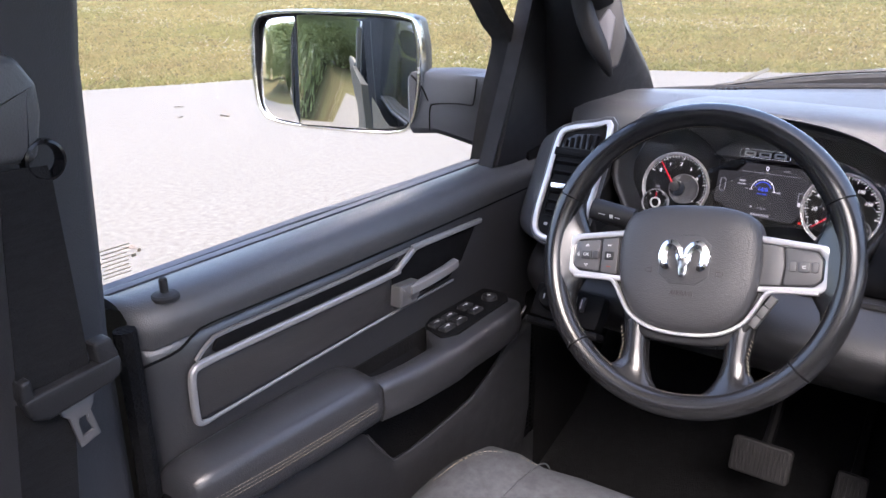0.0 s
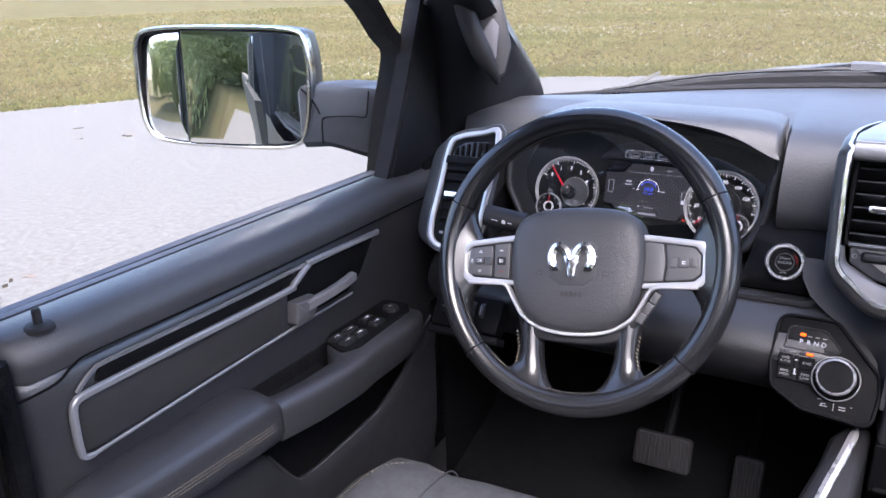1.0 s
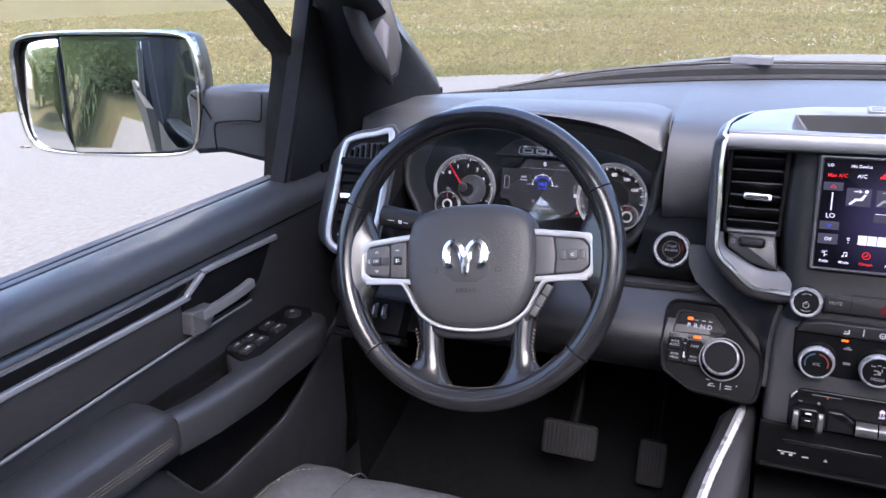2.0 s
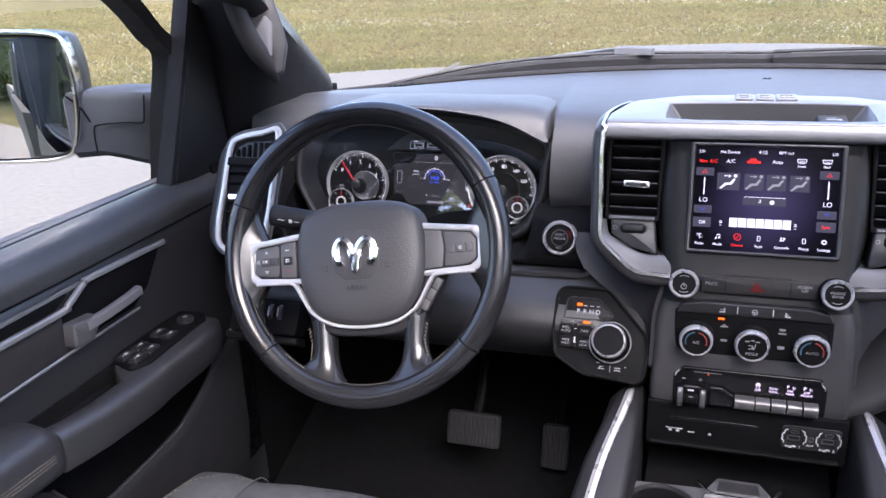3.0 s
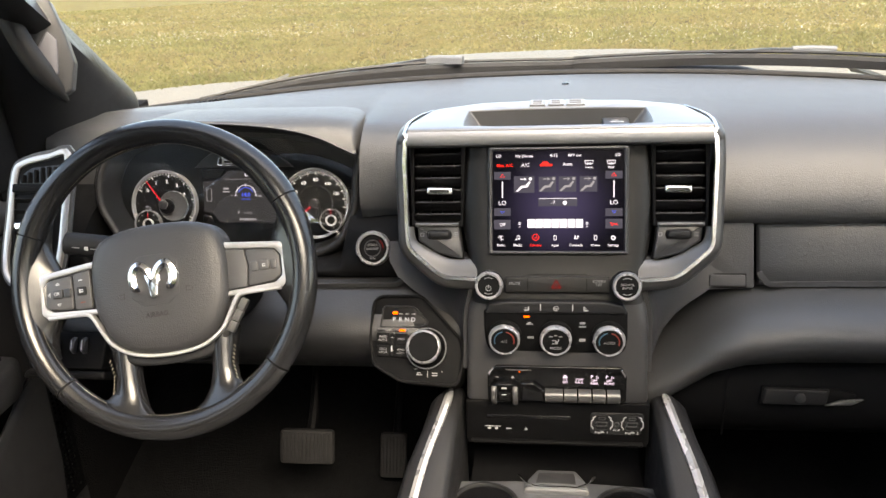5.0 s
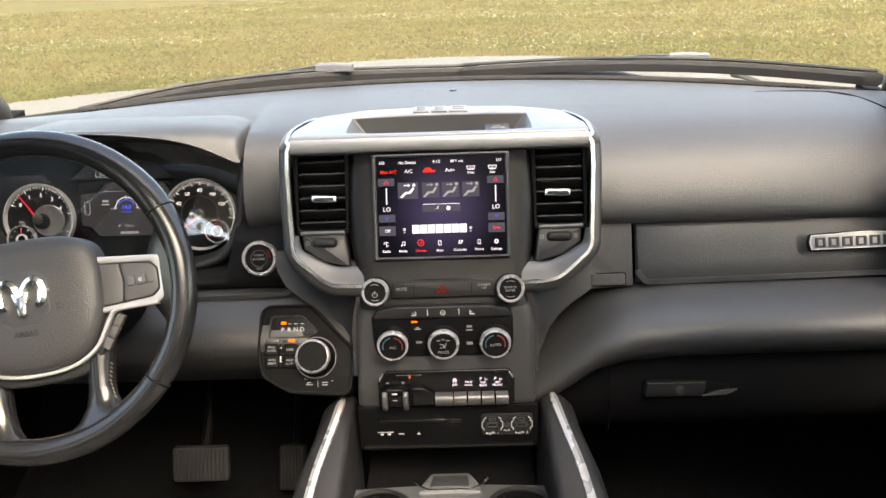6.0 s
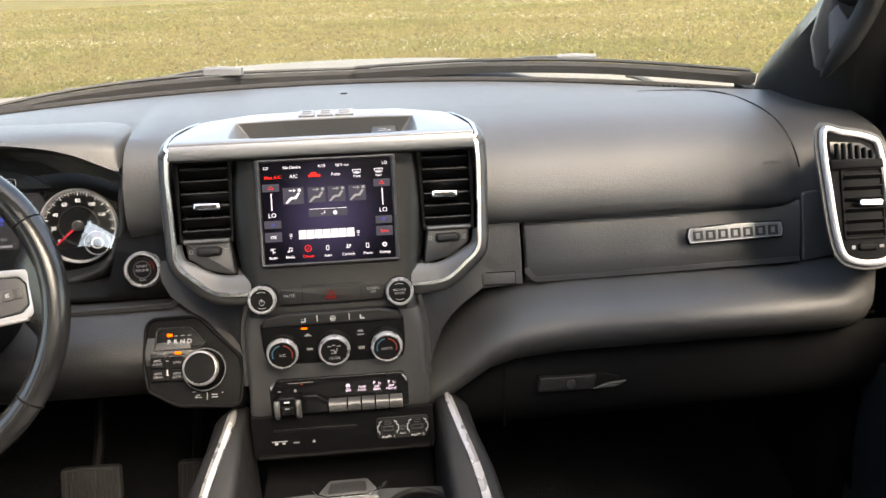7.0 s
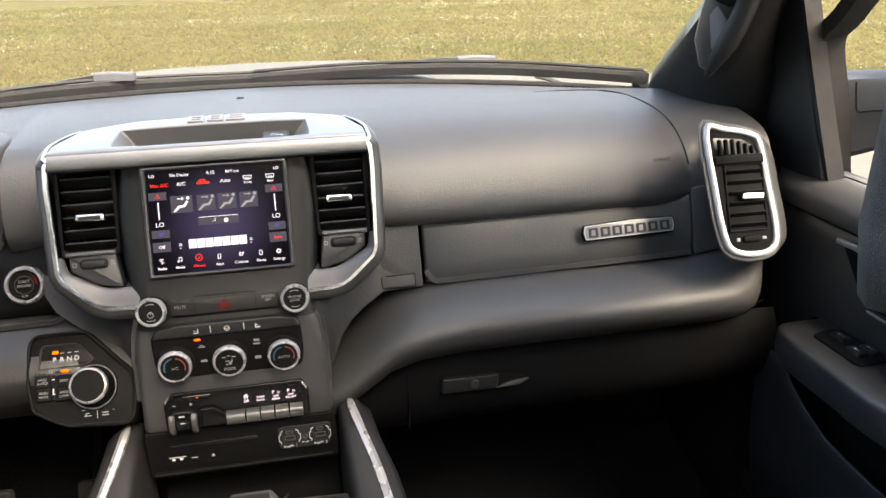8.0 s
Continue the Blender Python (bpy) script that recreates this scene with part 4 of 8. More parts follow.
    # seated figure glyphs on the mode tiles: cushion, back, dot
    for x, m in ((24, M_WHITEGLOW), (42, M_DIMGLOW), (57.5, M_DIMGLOW), (73.5, M_DIMGLOW)):
        bm = bmesh.new()
        a, b = px(x, 26)
        plate([(a - 0.0105, b - 0.008), (a - 0.008, b - 0.0085), (a - 0.002, b - 0.0035), (a + 0.004, b - 0.0030), (a + 0.0085, b + 0.004), (a + 0.0062, b + 0.005), (a + 0.0018, b - 0.0005), (a - 0.004, b - 0.0008)], g.at(0, 0, 0.0006), 0.0005, 0.0001, bm)
        plate(circle(0.0021, 12, a + 0.0080, b + 0.0080), g.at(0, 0, 0.0006), 0.0005, 0.0001, bm)
        plate(rect(0.0046, 0.0012, 0, 2, a - 0.003, b + 0.0078), g.at(0, 0, 0.0006), 0.0005, 0.0001, bm)
        plate([(a, b + 0.0098), (a, b + 0.0058), (a + 0.0035, b + 0.0078)], g.at(0, 0, 0.0006), 0.0005, 0.0001, bm)
        part("airflow_glyph", bm, m, t)
    bm = bmesh.new()
    a, b = px(41, 10.2)
    plate(rounded([(a - 0.008, b - 0.002), (a + 0.008, b - 0.002), (a + 0.008, b + 0.0008), (a + 0.004, b + 0.001), (a + 0.002, b + 0.004), (a - 0.004, b + 0.004), (a - 0.006, b + 0.001), (a - 0.008, b + 0.0008)], 0.0006, 2), g.at(0, 0, 0.0006), 0.0005, 0.0001, bm)
    part("recirculation_glyph", bm, M_RED, t)
    for x, y in ((74, 9), (91, 9)):
        a, b = px(x, y)
        bm = bmesh.new()
        o = rounded([(a - 0.0045, b - 0.002), (a + 0.0045, b - 0.002), (a + 0.006, b + 0.003), (a - 0.006, b + 0.003)], 0.0008, 2)
        bezel(o, inset(o, 0.0008), g.at(0, 0, 0.0006), 0.0005, 0.0001, bm)
        bars([(a - 0.002, b - 0.001, 0.0008, 0.004), (a, b - 0.001, 0.0008, 0.004), (a + 0.002, b - 0.001, 0.0008, 0.004)], g.at(0, 0, 0.0004), bm)
        part("defrost_glyph", bm, M_WHITEGLOW, t)
    for x, k in ((6, 0), (19, 1), (48, 3), (64, 4), (79, 5), (92.5, 6)):
        a, b = px(x, 67.2)
        bm = bmesh.new()
        if k in (3, 5):
            o = rect(0.0040, 0.0064, 0.0008, 2, a, b)
            bezel(o, inset(o, 0.0008), g.at(0, 0, 0.0006), 0.0005, 0.0001, bm)
        elif k == 6:
            bezel([Vector((a + (0.0034 if j % 2 else 0.0026) * math.cos(j * 0.3927), b + (0.0034 if j % 2 else 0.0026) * math.sin(j * 0.3927))) for j in range(16)], circle(0.0014, 16, a, b), g.at(0, 0, 0.0006), 0.0005, 0.0001, bm)
        elif k == 1:
            plate(circle(0.0012, 8, a - 0.0018, b - 0.0022), g.at(0, 0, 0.0006), 0.0005, 0.0001, bm)
            plate(circle(0.0012, 8, a + 0.0018, b - 0.0014), g.at(0, 0, 0.0006), 0.0005, 0.0001, bm)
            bars([(a - 0.0009, b, 0.0006, 0.0045), (a + 0.0027, b + 0.0006, 0.0006, 0.0045), (a + 0.0009, b + 0.0024, 0.0040, 0.0010)], g, bm)
        elif k == 0:
            bars([(a, b - 0.001, 0.0008, 0.006), (a, b + 0.0022, 0.006, 0.0007), (a - 0.0018, b + 0.0005, 0.0034, 0.0007), (a + 0.0018, b - 0.002, 0.0030, 0.0007)], g, bm)
        else:
            bars([(a, b - 0.001, 0.005, 0.0012), (a - 0.001, b + 0.0014, 0.0014, 0.0034), (a + 0.0024, b + 0.0016, 0.0026, 0.0022)], g, bm)
        part("menu_glyph", bm, M_WHITEGLOW, t)
    for x in (20.5, 72.5):
        a, b = px(x, 56)
        bm = bmesh.new()
        bars([(a, b + 0.001, 0.0034, 0.0010), (a, b - 0.001, 0.0034, 0.0010), (a, b - 0.0042, 0.002, 0.0010)], g, bm)
        part("fan_glyph", bm, M_WHITEGLOW, t)
    a, b = px(46, 40)
    bm = bmesh.new()
    bars([(a, b - 0.001, 0.004, 0.0022), (a + 0.0022, b + 0.0012, 0.0012, 0.004)], g, bm)
    part("seat_glyph", bm, M_WHITEGLOW, t)
    a, b = px(55.5, 40)
    bm = bmesh.new()
    plate(circle(0.0028, 12, a, b), g.at(0, 0, 0.0006), 0.0005, 0.0001, bm)
    part("wheel_glyph", bm, M_WHITEGLOW, t)
    bm = bmesh.new()
    a, b = px(33, 66.8)
    bezel(circle(0.0045, 16, a, b), circle(0.0036, 16, a, b), g.at(0, 0, 0.0006), 0.0005, 0.0001, bm)
    bars([(a - 0.0008, b - 0.0008, 0.003, 0.001), (a + 0.001, b + 0.0008, 0.001, 0.0026)], g, bm)
    part("climate_glyph", bm, M_RED, t)


M_DIMGLOW = glowing("dim_glow", (0.30, 0.30, 0.36), 0.10)
touchscreen()


def climate_panel():
    c = thing("climate_panel", (0, 0.97, 1.18), "black climate control panel with three chrome ringed knobs", "control panel")
    B = Fr((0, 0.9675, 1.219), (1, 0, 0), (0, 0.03, 1))
    part("panel", plate(rounded([(-0.090, -0.0335), (0.088, -0.0355), (0.091, -0.012), (0.090, 0.0245), (-0.095, 0.0245), (-0.094, -0.012)], [0.012, 0.012, 0.004, 0.004, 0.004, 0.004]), B, 0.01, 0.003), M_DARK, c)
    part("button_strip", plate(rounded([(-0.094, 0.0225), (0.090, 0.0225), (0.083, 0.0345), (0.060, 0.0385), (-0.062, 0.0385), (-0.087, 0.0345)], 0.003), B.at(0, 0, 0.004), 0.012, 0.002), M_PLASTIC, c)
    for a, word in ((-0.0675, "A/C"), (-0.0015, "MODE"), (0.0660, "AUTO")):
        kf = B.at(a, -0.0095, 0.0)
        k = part("knob", lathe([(0.0215, 0.0), (0.0215, 0.003), (0.0195, 0.005), (0.0192, 0.017), (0.018, 0.020), (0.0, 0.0195)], kf, 36), M_DARK, c, "black rotary climate knob")
        part("knob_ring", lathe([(0.0200, 0.012), (0.0208, 0.014), (0.0204, 0.0185), (0.0188, 0.0212), (0.0172, 0.0208), (0.0170, 0.019)], kf, 36, caps=False), M_RING, k, "chrome ring")
        letters(word, kf.at(0, -0.001 if word != "MODE" else -0.0095, 0.0202), 0.0052, M_DIMPRINT, k)
        if word != "MODE":
            for nm, m, a0, a1 in (("cool_mark", M_COOL, 100, 200), ("warm_mark", M_WARM, -20, 80)):
                bm = bmesh.new()
                oo = [Vector((0.0135 * math.cos(radians(q)), 0.0135 * math.sin(radians(q)))) for q in np.linspace(a0, a1, 12)]
                ii = [v * 0.88 for v in oo]
                plate(oo + ii[::-1], kf.at(0, 0, 0.0204), 0.0005, 0.0001, bm)
                part(nm, bm, m, k)
        else:
            bm = bars([(-0.006, 0.007, 0.005, 0.0012), (0, 0.0085, 0.004, 0.0012), (0.006, 0.007, 0.005, 0.0012), (-0.002, 0.0015, 0.0055, 0.0012), (0.001, -0.0015, 0.0035, 0.004), (0.0035, 0.002, 0.0012, 0.004), (-0.003, -0.003, 0.003, 0.0012)], kf.at(0, 0, 0.0198))
            part("airflow_mark", bm, M_DIMPRINT, k)
    for a in (-0.039, -0.001, 0.037):
        bm = bmesh.new()
        if a == -0.001:
            bezel(circle(0.0036, 14, a, 0.030), circle(0.0028, 14, a, 0.030), B.at(0, 0, 0.0046), 0.0005, 0.0001, bm)
            bars([(a, 0.030, 0.006, 0.0008), (a, 0.0285, 0.0008, 0.003)], B.at(0, 0, 0.0042), bm)
        else:
            bars([(a, 0.0275, 0.006, 0.0016), (a + (0.0026 if a < 0 else -0.0026), 0.030, 0.0016, 0.0055), (a - 0.001, 0.0305, 0.003, 0.0006)], B.at(0, 0, 0.0042), bm)
        part("button_mark", bm, M_PRINT, c)
    marks("divider_line", [(-0.021, 0.031, 0.0012, 0.009), (0.020, 0.031, 0.0012, 0.009)], B.at(0, 0, 0.0042), M_PRINT, c)
    part("defog_mark", bars([(-0.035, 0.006, 0.009, 0.0016), (-0.035, 0.008, 0.004, 0.0016)], B), M_DIMPRINT, c)
    marks("small_mark", [(-0.034, -0.013, 0.008, 0.003), (0.033, 0.008, 0.007, 0.003), (0.033, 0.003, 0.009, 0.0018), (0.033, -0.016, 0.008, 0.004)], B, M_DIMPRINT, c)
    part("indicator_lamp", plate(rect(0.0075, 0.0022, 0.0008, 2, -0.039, 0.0165), B.at(0, 0, 0.0008), 0.001, 0.0002), M_AMBER, c, "lit amber indicator")


M_COOL = surface("cool_blue_print", (0.022, 0.070, 0.115), 0.5, vary=0.05)
M_WARM = surface("warm_red_print", (0.15, 0.020, 0.014), 0.5, vary=0.05)
climate_panel()


def switch_panel():
    c = thing("switch_panel", (0, 0.97, 1.11), "gloss black switch panel with brake lever and four silver keys", "control panel")
    B = Fr((0, 0.9645, 1.138), (1, 0, 0), (0, 0.03, 1))
    part("panel", plate(rounded([(-0.092, -0.027), (0.092, -0.025), (0.092, 0.012), (0.085, 0.026), (-0.080, 0.026), (-0.092, 0.014)], [0.004, 0.004, 0.006, 0.006, 0.006, 0.006]), B, 0.012, 0.002), M_PIANO, c)

    def key(name, a0, a1, label):
        rows = [[B.p(a, b, h) for b, h in ((-0.0225, 0.000), (-0.0220, 0.005), (-0.0190, 0.0085), (-0.0150, 0.0098), (-0.0110, 0.0088), (-0.0085, 0.006), (-0.0078, 0.000))] for a in (a0, a0 + 0.0006, a1 - 0.0006, a1)]
        return part(name, shell(rows, -0.002), M_KEY, c, label, 60)

    for k in range(4):
        a = 0.0185 + k * 0.0187
        kk = key("key", a - 0.0083, a + 0.0083, "silver rocker key")
        part("key_edge", plate(rect(0.0020, 0.0105, 0.0006, 2, a + 0.0078, -0.0150), B.at(0, 0, 0.0106), 0.002, 0.0006), M_CHROME, kk)
    key("blank_key", -0.0150, 0.0085, "silver blank key")
    part("key_shoulder", plate(rounded([(-0.048, -0.0235), (-0.0155, -0.0235), (-0.0155, -0.0065), (-0.030, 0.004), (-0.048, 0.004)], 0.003), B.at(0, 0, 0.006), 0.010, 0.003), M_PIANO, c)
    lev = part("brake_lever", plate(rounded([(-0.0885, -0.024), (-0.050, -0.024), (-0.050, -0.002), (-0.060, 0.005), (-0.078, 0.005), (-0.0885, -0.002)], 0.003), B.at(0, 0, 0.010), 0.014, 0.004), M_PIANO, c, "gloss black brake control lever")
    for a in (-0.0825, -0.0545):
        prong = [B.p(a, 0.000, 0.010), B.p(a, -0.004, 0.0135), B.p(a, -0.012, 0.0150), B.p(a, -0.020, 0.0130), B.p(a, -0.024, 0.009)]
        part("lever_prong", sweep(smooth(prong, 3), [(-0.0036, -0.003), (0.0036, -0.003), (0.0036, 0.001), (0.002, 0.0026), (-0.002, 0.0026), (-0.0036, 0.001)], B.n), M_KEY, lev, "silver lever prong")
    part("lever_grip", plate(rect(0.018, 0.012, 0.002, 3, -0.0685, -0.013), B.at(0, 0, 0.0145), 0.006, 0.002), M_DARK, lev)
    part("lever_mark", bars([(-0.069, 0.0005, 0.007, 0.0020), (-0.069, -0.009, 0.006, 0.001)], B.at(0, 0, 0.0144)), M_PRINT, lev)
    marks("panel_mark", [(-0.079, 0.0095, 0.004, 0.0012), (-0.058, 0.0095, 0.004, 0.0012), (-0.058, 0.0095, 0.0012, 0.004), (-0.050, 0.0205, 0.034, 0.0007)], B, M_DIMPRINT, c)
    part("ready_lamp", plate(circle(0.0008, 8, -0.049, 0.018), B.at(0, 0, 0.0006), 0.0006, 0.0001), M_AMBER, c, "tiny amber lamp")
    for a, rows in ((0.0115, ("", "OFF")), (0.030, ("TOW", "HAUL")), (0.0495, ("P", "OFF", "REAR")), (0.069, ("P", "OFF", "FRONT"))):
        b = 0.0125 if len(rows) == 3 else 0.0080
        for w in rows:
            if w == "P":
                letters("P", B.at(a - 0.003, b, 0.0005), 0.0065, M_LILAC, c, "symbol", 0.0001)
                part("symbol_waves", bars([(a + 0.003, b - 0.0006, 0.0008, 0.004), (a + 0.0052, b - 0.001, 0.0008, 0.0028)], B), M_LILAC, c)
                b -= 0.0055
            elif w == "":
                part("symbol_car", bars([(a, b + 0.003, 0.006, 0.002), (a, b + 0.0052, 0.0036, 0.0018), (a - 0.0015, b, 0.001, 0.003), (a + 0.0015, b, 0.001, 0.003)], B), M_LILAC, c)
                b -= 0.0040
            else:
                letters(w, B.at(a, b, 0.0005), 0.0042, M_LILAC, c, "key_word", 0.00005)
                b -= 0.0040
    for sx in (-1, 1):
        part("corner_glint", plate(rounded([(sx * 0.090, 0.010), (sx * 0.0875, 0.0165), (sx * 0.083, 0.0225), (sx * 0.0855, 0.0235), (sx * 0.0905, 0.017)], 0.001, 2), B.at(0, 0, 0.0008), 0.001, 0.0003), M_CHROME, c)


switch_panel()


def media_hub():
    c = thing("media_hub", (0, 0.99, 1.03), "black lower console face with two usb ports and trailer sockets", "control panel")
    B = Fr((0, 0.9745, 1.070), (1, 0, 0), (0, -0.10, 1))
    part("panel", plate(rounded([(-0.124, -0.031), (0.126, -0.031), (0.124, 0.037), (-0.123, 0.037)], 0.004), B, 0.012, 0.002), M_DARK, c)
    part("slot", plate(rect(0.115, 0.006, 0.002, 3, -0.0375, 0.012), B.at(0, 0, 0.0012), 0.002, 0.0006), M_PIANO, c)
    part("lip", plate(rect(0.236, 0.005, 0.002, 3, 0.0, -0.029), B.at(0, 0, 0.006), 0.008, 0.002), M_DARK, c)
    well = part("port_plate", plate(rounded([(0.047, -0.014), (0.114, -0.014), (0.117, 0.004), (0.117, 0.022), (0.046, 0.022)], 0.006), B.at(0, 0, 0.001), 0.004, 0.001), M_PLASTIC, c)
    for k, a in enumerate((0.0615, 0.1020)):
        part("usb_port", bezel(rounded([(a - 0.009, -0.006), (a + 0.009, -0.006), (a + 0.012, 0.003), (a + 0.012, 0.010), (a + 0.008, 0.019), (a - 0.008, 0.019), (a - 0.012, 0.010), (a - 0.012, 0.003)], 0.002, 2), rounded([(a - 0.008, -0.005), (a + 0.008, -0.005), (a + 0.009, 0.003), (a + 0.009, 0.010), (a + 0.006, 0.018), (a - 0.006, 0.018), (a - 0.009, 0.010), (a - 0.009, 0.003)], 0.002, 2), B.at(0, 0, 0.003), 0.003, 0.0005), M_PLASTIC, well, "usb port")
        part("socket", bezel(rect(0.015, 0.008, 0.001, 2, a, 0.004), rect(0.012, 0.005, 0.001, 2, a, 0.004), B.at(0, 0, 0.0032), 0.002, 0.0004), M_GREY, well)
        part("small_socket", bezel(rect(0.010, 0.005, 0.002, 2, a, 0.0135), rect(0.008, 0.003, 0.001, 2, a, 0.0135), B.at(0, 0, 0.0032), 0.002, 0.0004), M_GREY, well)
        for sx in (-1, 1):
            part("port_bracket", sweep([B.p(a + sx * q, b, 0.0042) for q, b in ((0.0085, 0.0185), (0.0118, 0.0165), (0.0118, 0.0125), (0.0142, 0.0105), (0.0142, 0.0020), (0.0118, 0.0), (0.0118, -0.003))], [(-0.0006, -0.0004), (0.0006, -0.0004), (0.0006, 0.0004), (-0.0006, 0.0004)], B.n), M_PRINT, well)
        letters(str(k + 1), B.at(a + 0.008, -0.0105, 0.0012), 0.0058, M_PRINT, well)
        part("usb_mark", bars([(a - 0.002, -0.0105, 0.012, 0.001), (a + 0.001, -0.0088, 0.004, 0.001), (a - 0.003, -0.0122, 0.004, 0.001), (a - 0.008, -0.0105, 0.002, 0.0024)], B.at(0, 0, 0.0010)), M_PRINT, well)
    part("aux_jack", lathe([(0.004, 0), (0.004, 0.003), (0.0022, 0.003), (0.002, 0.0005)], B.at(0.0815, 0.004, 0.001), 16), M_GREY, well)
    letters("AUX", B.at(0.0815, -0.006, 0.0012), 0.0045, M_PRINT, well)
    marks("trailer_marks", [(-0.087, -0.0055, 0.022, 0.001), (-0.092, -0.009, 0.004, 0.003), (-0.082, -0.009, 0.004, 0.003), (-0.065, -0.009, 0.008, 0.0014)], B, M_PRINT, c)
    part("eject_mark", plate([(-0.0435, -0.0105), (-0.0385, -0.0105), (-0.041, -0.006)], B.at(0, 0, 0.0004), 0.0004, 0.0001), M_PRINT, c)
    # deep bin below
    part("bin", shell([[(x, y, z) for x in (-0.122, 0, 0.124)] for y, z in ((0.978, 1.040), (1.05, 1.035), (1.07, 1.01), (1.07, 0.97), (1.04, 0.955), (0.93, 0.955))], -0.004), M_DARK, c, "black storage bin")


media_hub()


def gear_panel():
    c = thing("gear_selector", (-0.19, 1.0, 1.1), "black rotary gear selector panel with chrome ringed dial", "gear selector")
    G = Fr((-0.19, 1.000, 1.1795), (1, 0, 0), (0, 0.53, 0.85))
    o = [Vector(p) for p in rounded([(-0.0640, 0.0640), (0.0040, 0.0640), (0.0595, 0.0050), (0.0630, -0.018), (0.0580, -0.0590), (-0.022, -0.0540), (-0.0610, -0.032), (-0.0670, 0.002)], [0.018, 0.018, 0.014, 0.020, 0.014, 0.030, 0.018, 0.040], 6)]
    part("surround", bezel(inset(o, -0.0024), inset(o, 0.0020), G.at(0, 0, 0.0035), 0.060, 0.0020), M_DARK, c, "dark rolled edge")
    part("panel", plate(o, G.at(0, 0, -0.001), 0.05, 0.001), M_DARK, c)
    hood = [Vector(p) for p in rounded([(-0.0545, 0.0195), (0.004, 0.0195), (0.0165, 0.0265), (-0.0060, 0.0505), (-0.0510, 0.0510)], [0.003, 0.010, 0.006, 0.012, 0.008], 5)]
    part("display_rim", bezel(hood, inset(hood, 0.0022), G.at(0, 0, 0.0035), 0.006, 0.0010), M_PLASTIC, c, "raised display rim")
    part("display", plate(inset(hood, 0.0020), G.at(0, 0, 0.0012), 0.004, 0.0005), M_FACE, c, "black gear display")
    for k, w in enumerate("PRND"):
        letters(w, G.at(-0.0344 + 0.0090 * k, 0.0310, 0.0016), 0.0086, M_GEARLETTER, c, "gear_letter", 0.0001)
    marks("gear_dash", [(-0.0251 + 0.0089 * k, 0.0392, 0.005, 0.0011) for k in range(3)], G.at(0, 0, 0.0013), M_DIMPRINT, c)
    part("gear_lamp", plate(rect(0.0074, 0.0040, 0.0016, 3, -0.0332, 0.0405), G.at(0, 0, 0.0018), 0.0006, 0.0001), M_AMBER, c, "lit amber gear lamp")
    block = rounded([(-0.0600, 0.0180), (-0.0110, 0.0190), (-0.0130, -0.0215), (-0.0560, -0.0195)], [0.003, 0.002, 0.002, 0.005], 4)
    part("key_block", plate(block, G.at(0, 0, 0.0022), 0.004, 0.001), M_DARK, c)
    for a, b, w in ((-0.0490, 0.0045, "4WD\nAUTO"), (-0.0480, -0.0125, "4WD\nHIGH"), (-0.0232, 0.0035, "2WD"), (-0.0232, -0.0135, "4WD\nLOW")):
        key = part("drive_key", plate(rect(0.0180, 0.0160, 0.002, 3, a, b), G.at(0, 0, 0.0042), 0.004, 0.0012), M_DARK, c, "black drive mode key")
        letters(w, G.at(a, b, 0.0044), 0.0046, M_DIMPRINT, key)
    part("center_key", plate(rect(0.0056, 0.033, 0.002, 3, -0.0360, -0.004), G.at(0, 0, 0.0038), 0.004, 0.001), M_DARK, c)
    marks("neutral_mark", [(-0.0360, -0.0085, 0.0018, 0.006), (-0.0355, -0.0125, 0.0036, 0.001), (-0.0360, 0.0060, 0.0036, 0.0008)], G.at(0, 0, 0.0038), M_PRINT, c)
    for a, w in ((-0.0480, 0.0215), (-0.0240, 0.0215)):
        part("key_lip", plate(rounded([(a - w / 2, 0.0136), (a + w / 2, 0.0136), (a + w / 2 - 0.001, 0.0180), (a - w / 2 + 0.002, 0.0176)], 0.001), G.at(0, 0, 0.0046), 0.004, 0.0012), M_GREY, c, "satin lip over the keys")
    part("drive_lamp", plate(rect(0.0085, 0.0034, 0.0014, 3, -0.0216, 0.0158), G.at(0, 0, 0.0052), 0.0006, 0.0001), M_AMBER, c, "lit amber drive lamp")
    kf = G.at(0.0125, -0.0085, 0.0)
    k = part("dial", lathe([(0.0290, 0.0), (0.0290, 0.003), (0.0270, 0.005), (0.0240, 0.012), (0.0222, 0.022), (0.0214, 0.0285), (0.0196, 0.0308), (0.0, 0.0312)], kf, 48), M_DARK, c, "dark rotary dial")
    part("dial_base_ring", lathe([(0.0276, 0.002), (0.0286, 0.0042), (0.0280, 0.0058), (0.0270, 0.0058), (0.0266, 0.004)], kf, 56, caps=False), M_CHEEK, k, "thin silver base ring")
    part("dial_ring", lathe([(0.0230, 0.0240), (0.0233, 0.0265), (0.0228, 0.0300), (0.0216, 0.0320), (0.0202, 0.0326), (0.0198, 0.0312)], kf, 56, caps=False), M_RING, k, "brushed metal ring")
    marks("hill_mark", [(0.0030, -0.0445, 0.009, 0.0010), (0.0030, -0.0415, 0.005, 0.0010), (0.0008, -0.0430, 0.0016, 0.0026), (0.0146, -0.0436, 0.0008, 0.0095), (0.0244, -0.0420, 0.0080, 0.0014), (0.0244, -0.0452, 0.0080, 0.0014), (-0.0020, -0.0368, 0.005, 0.0008), (0.0345, -0.0399, 0.002, 0.001)], G.at(0, 0, -0.0008), M_DIMPRINT, c)


gear_panel()


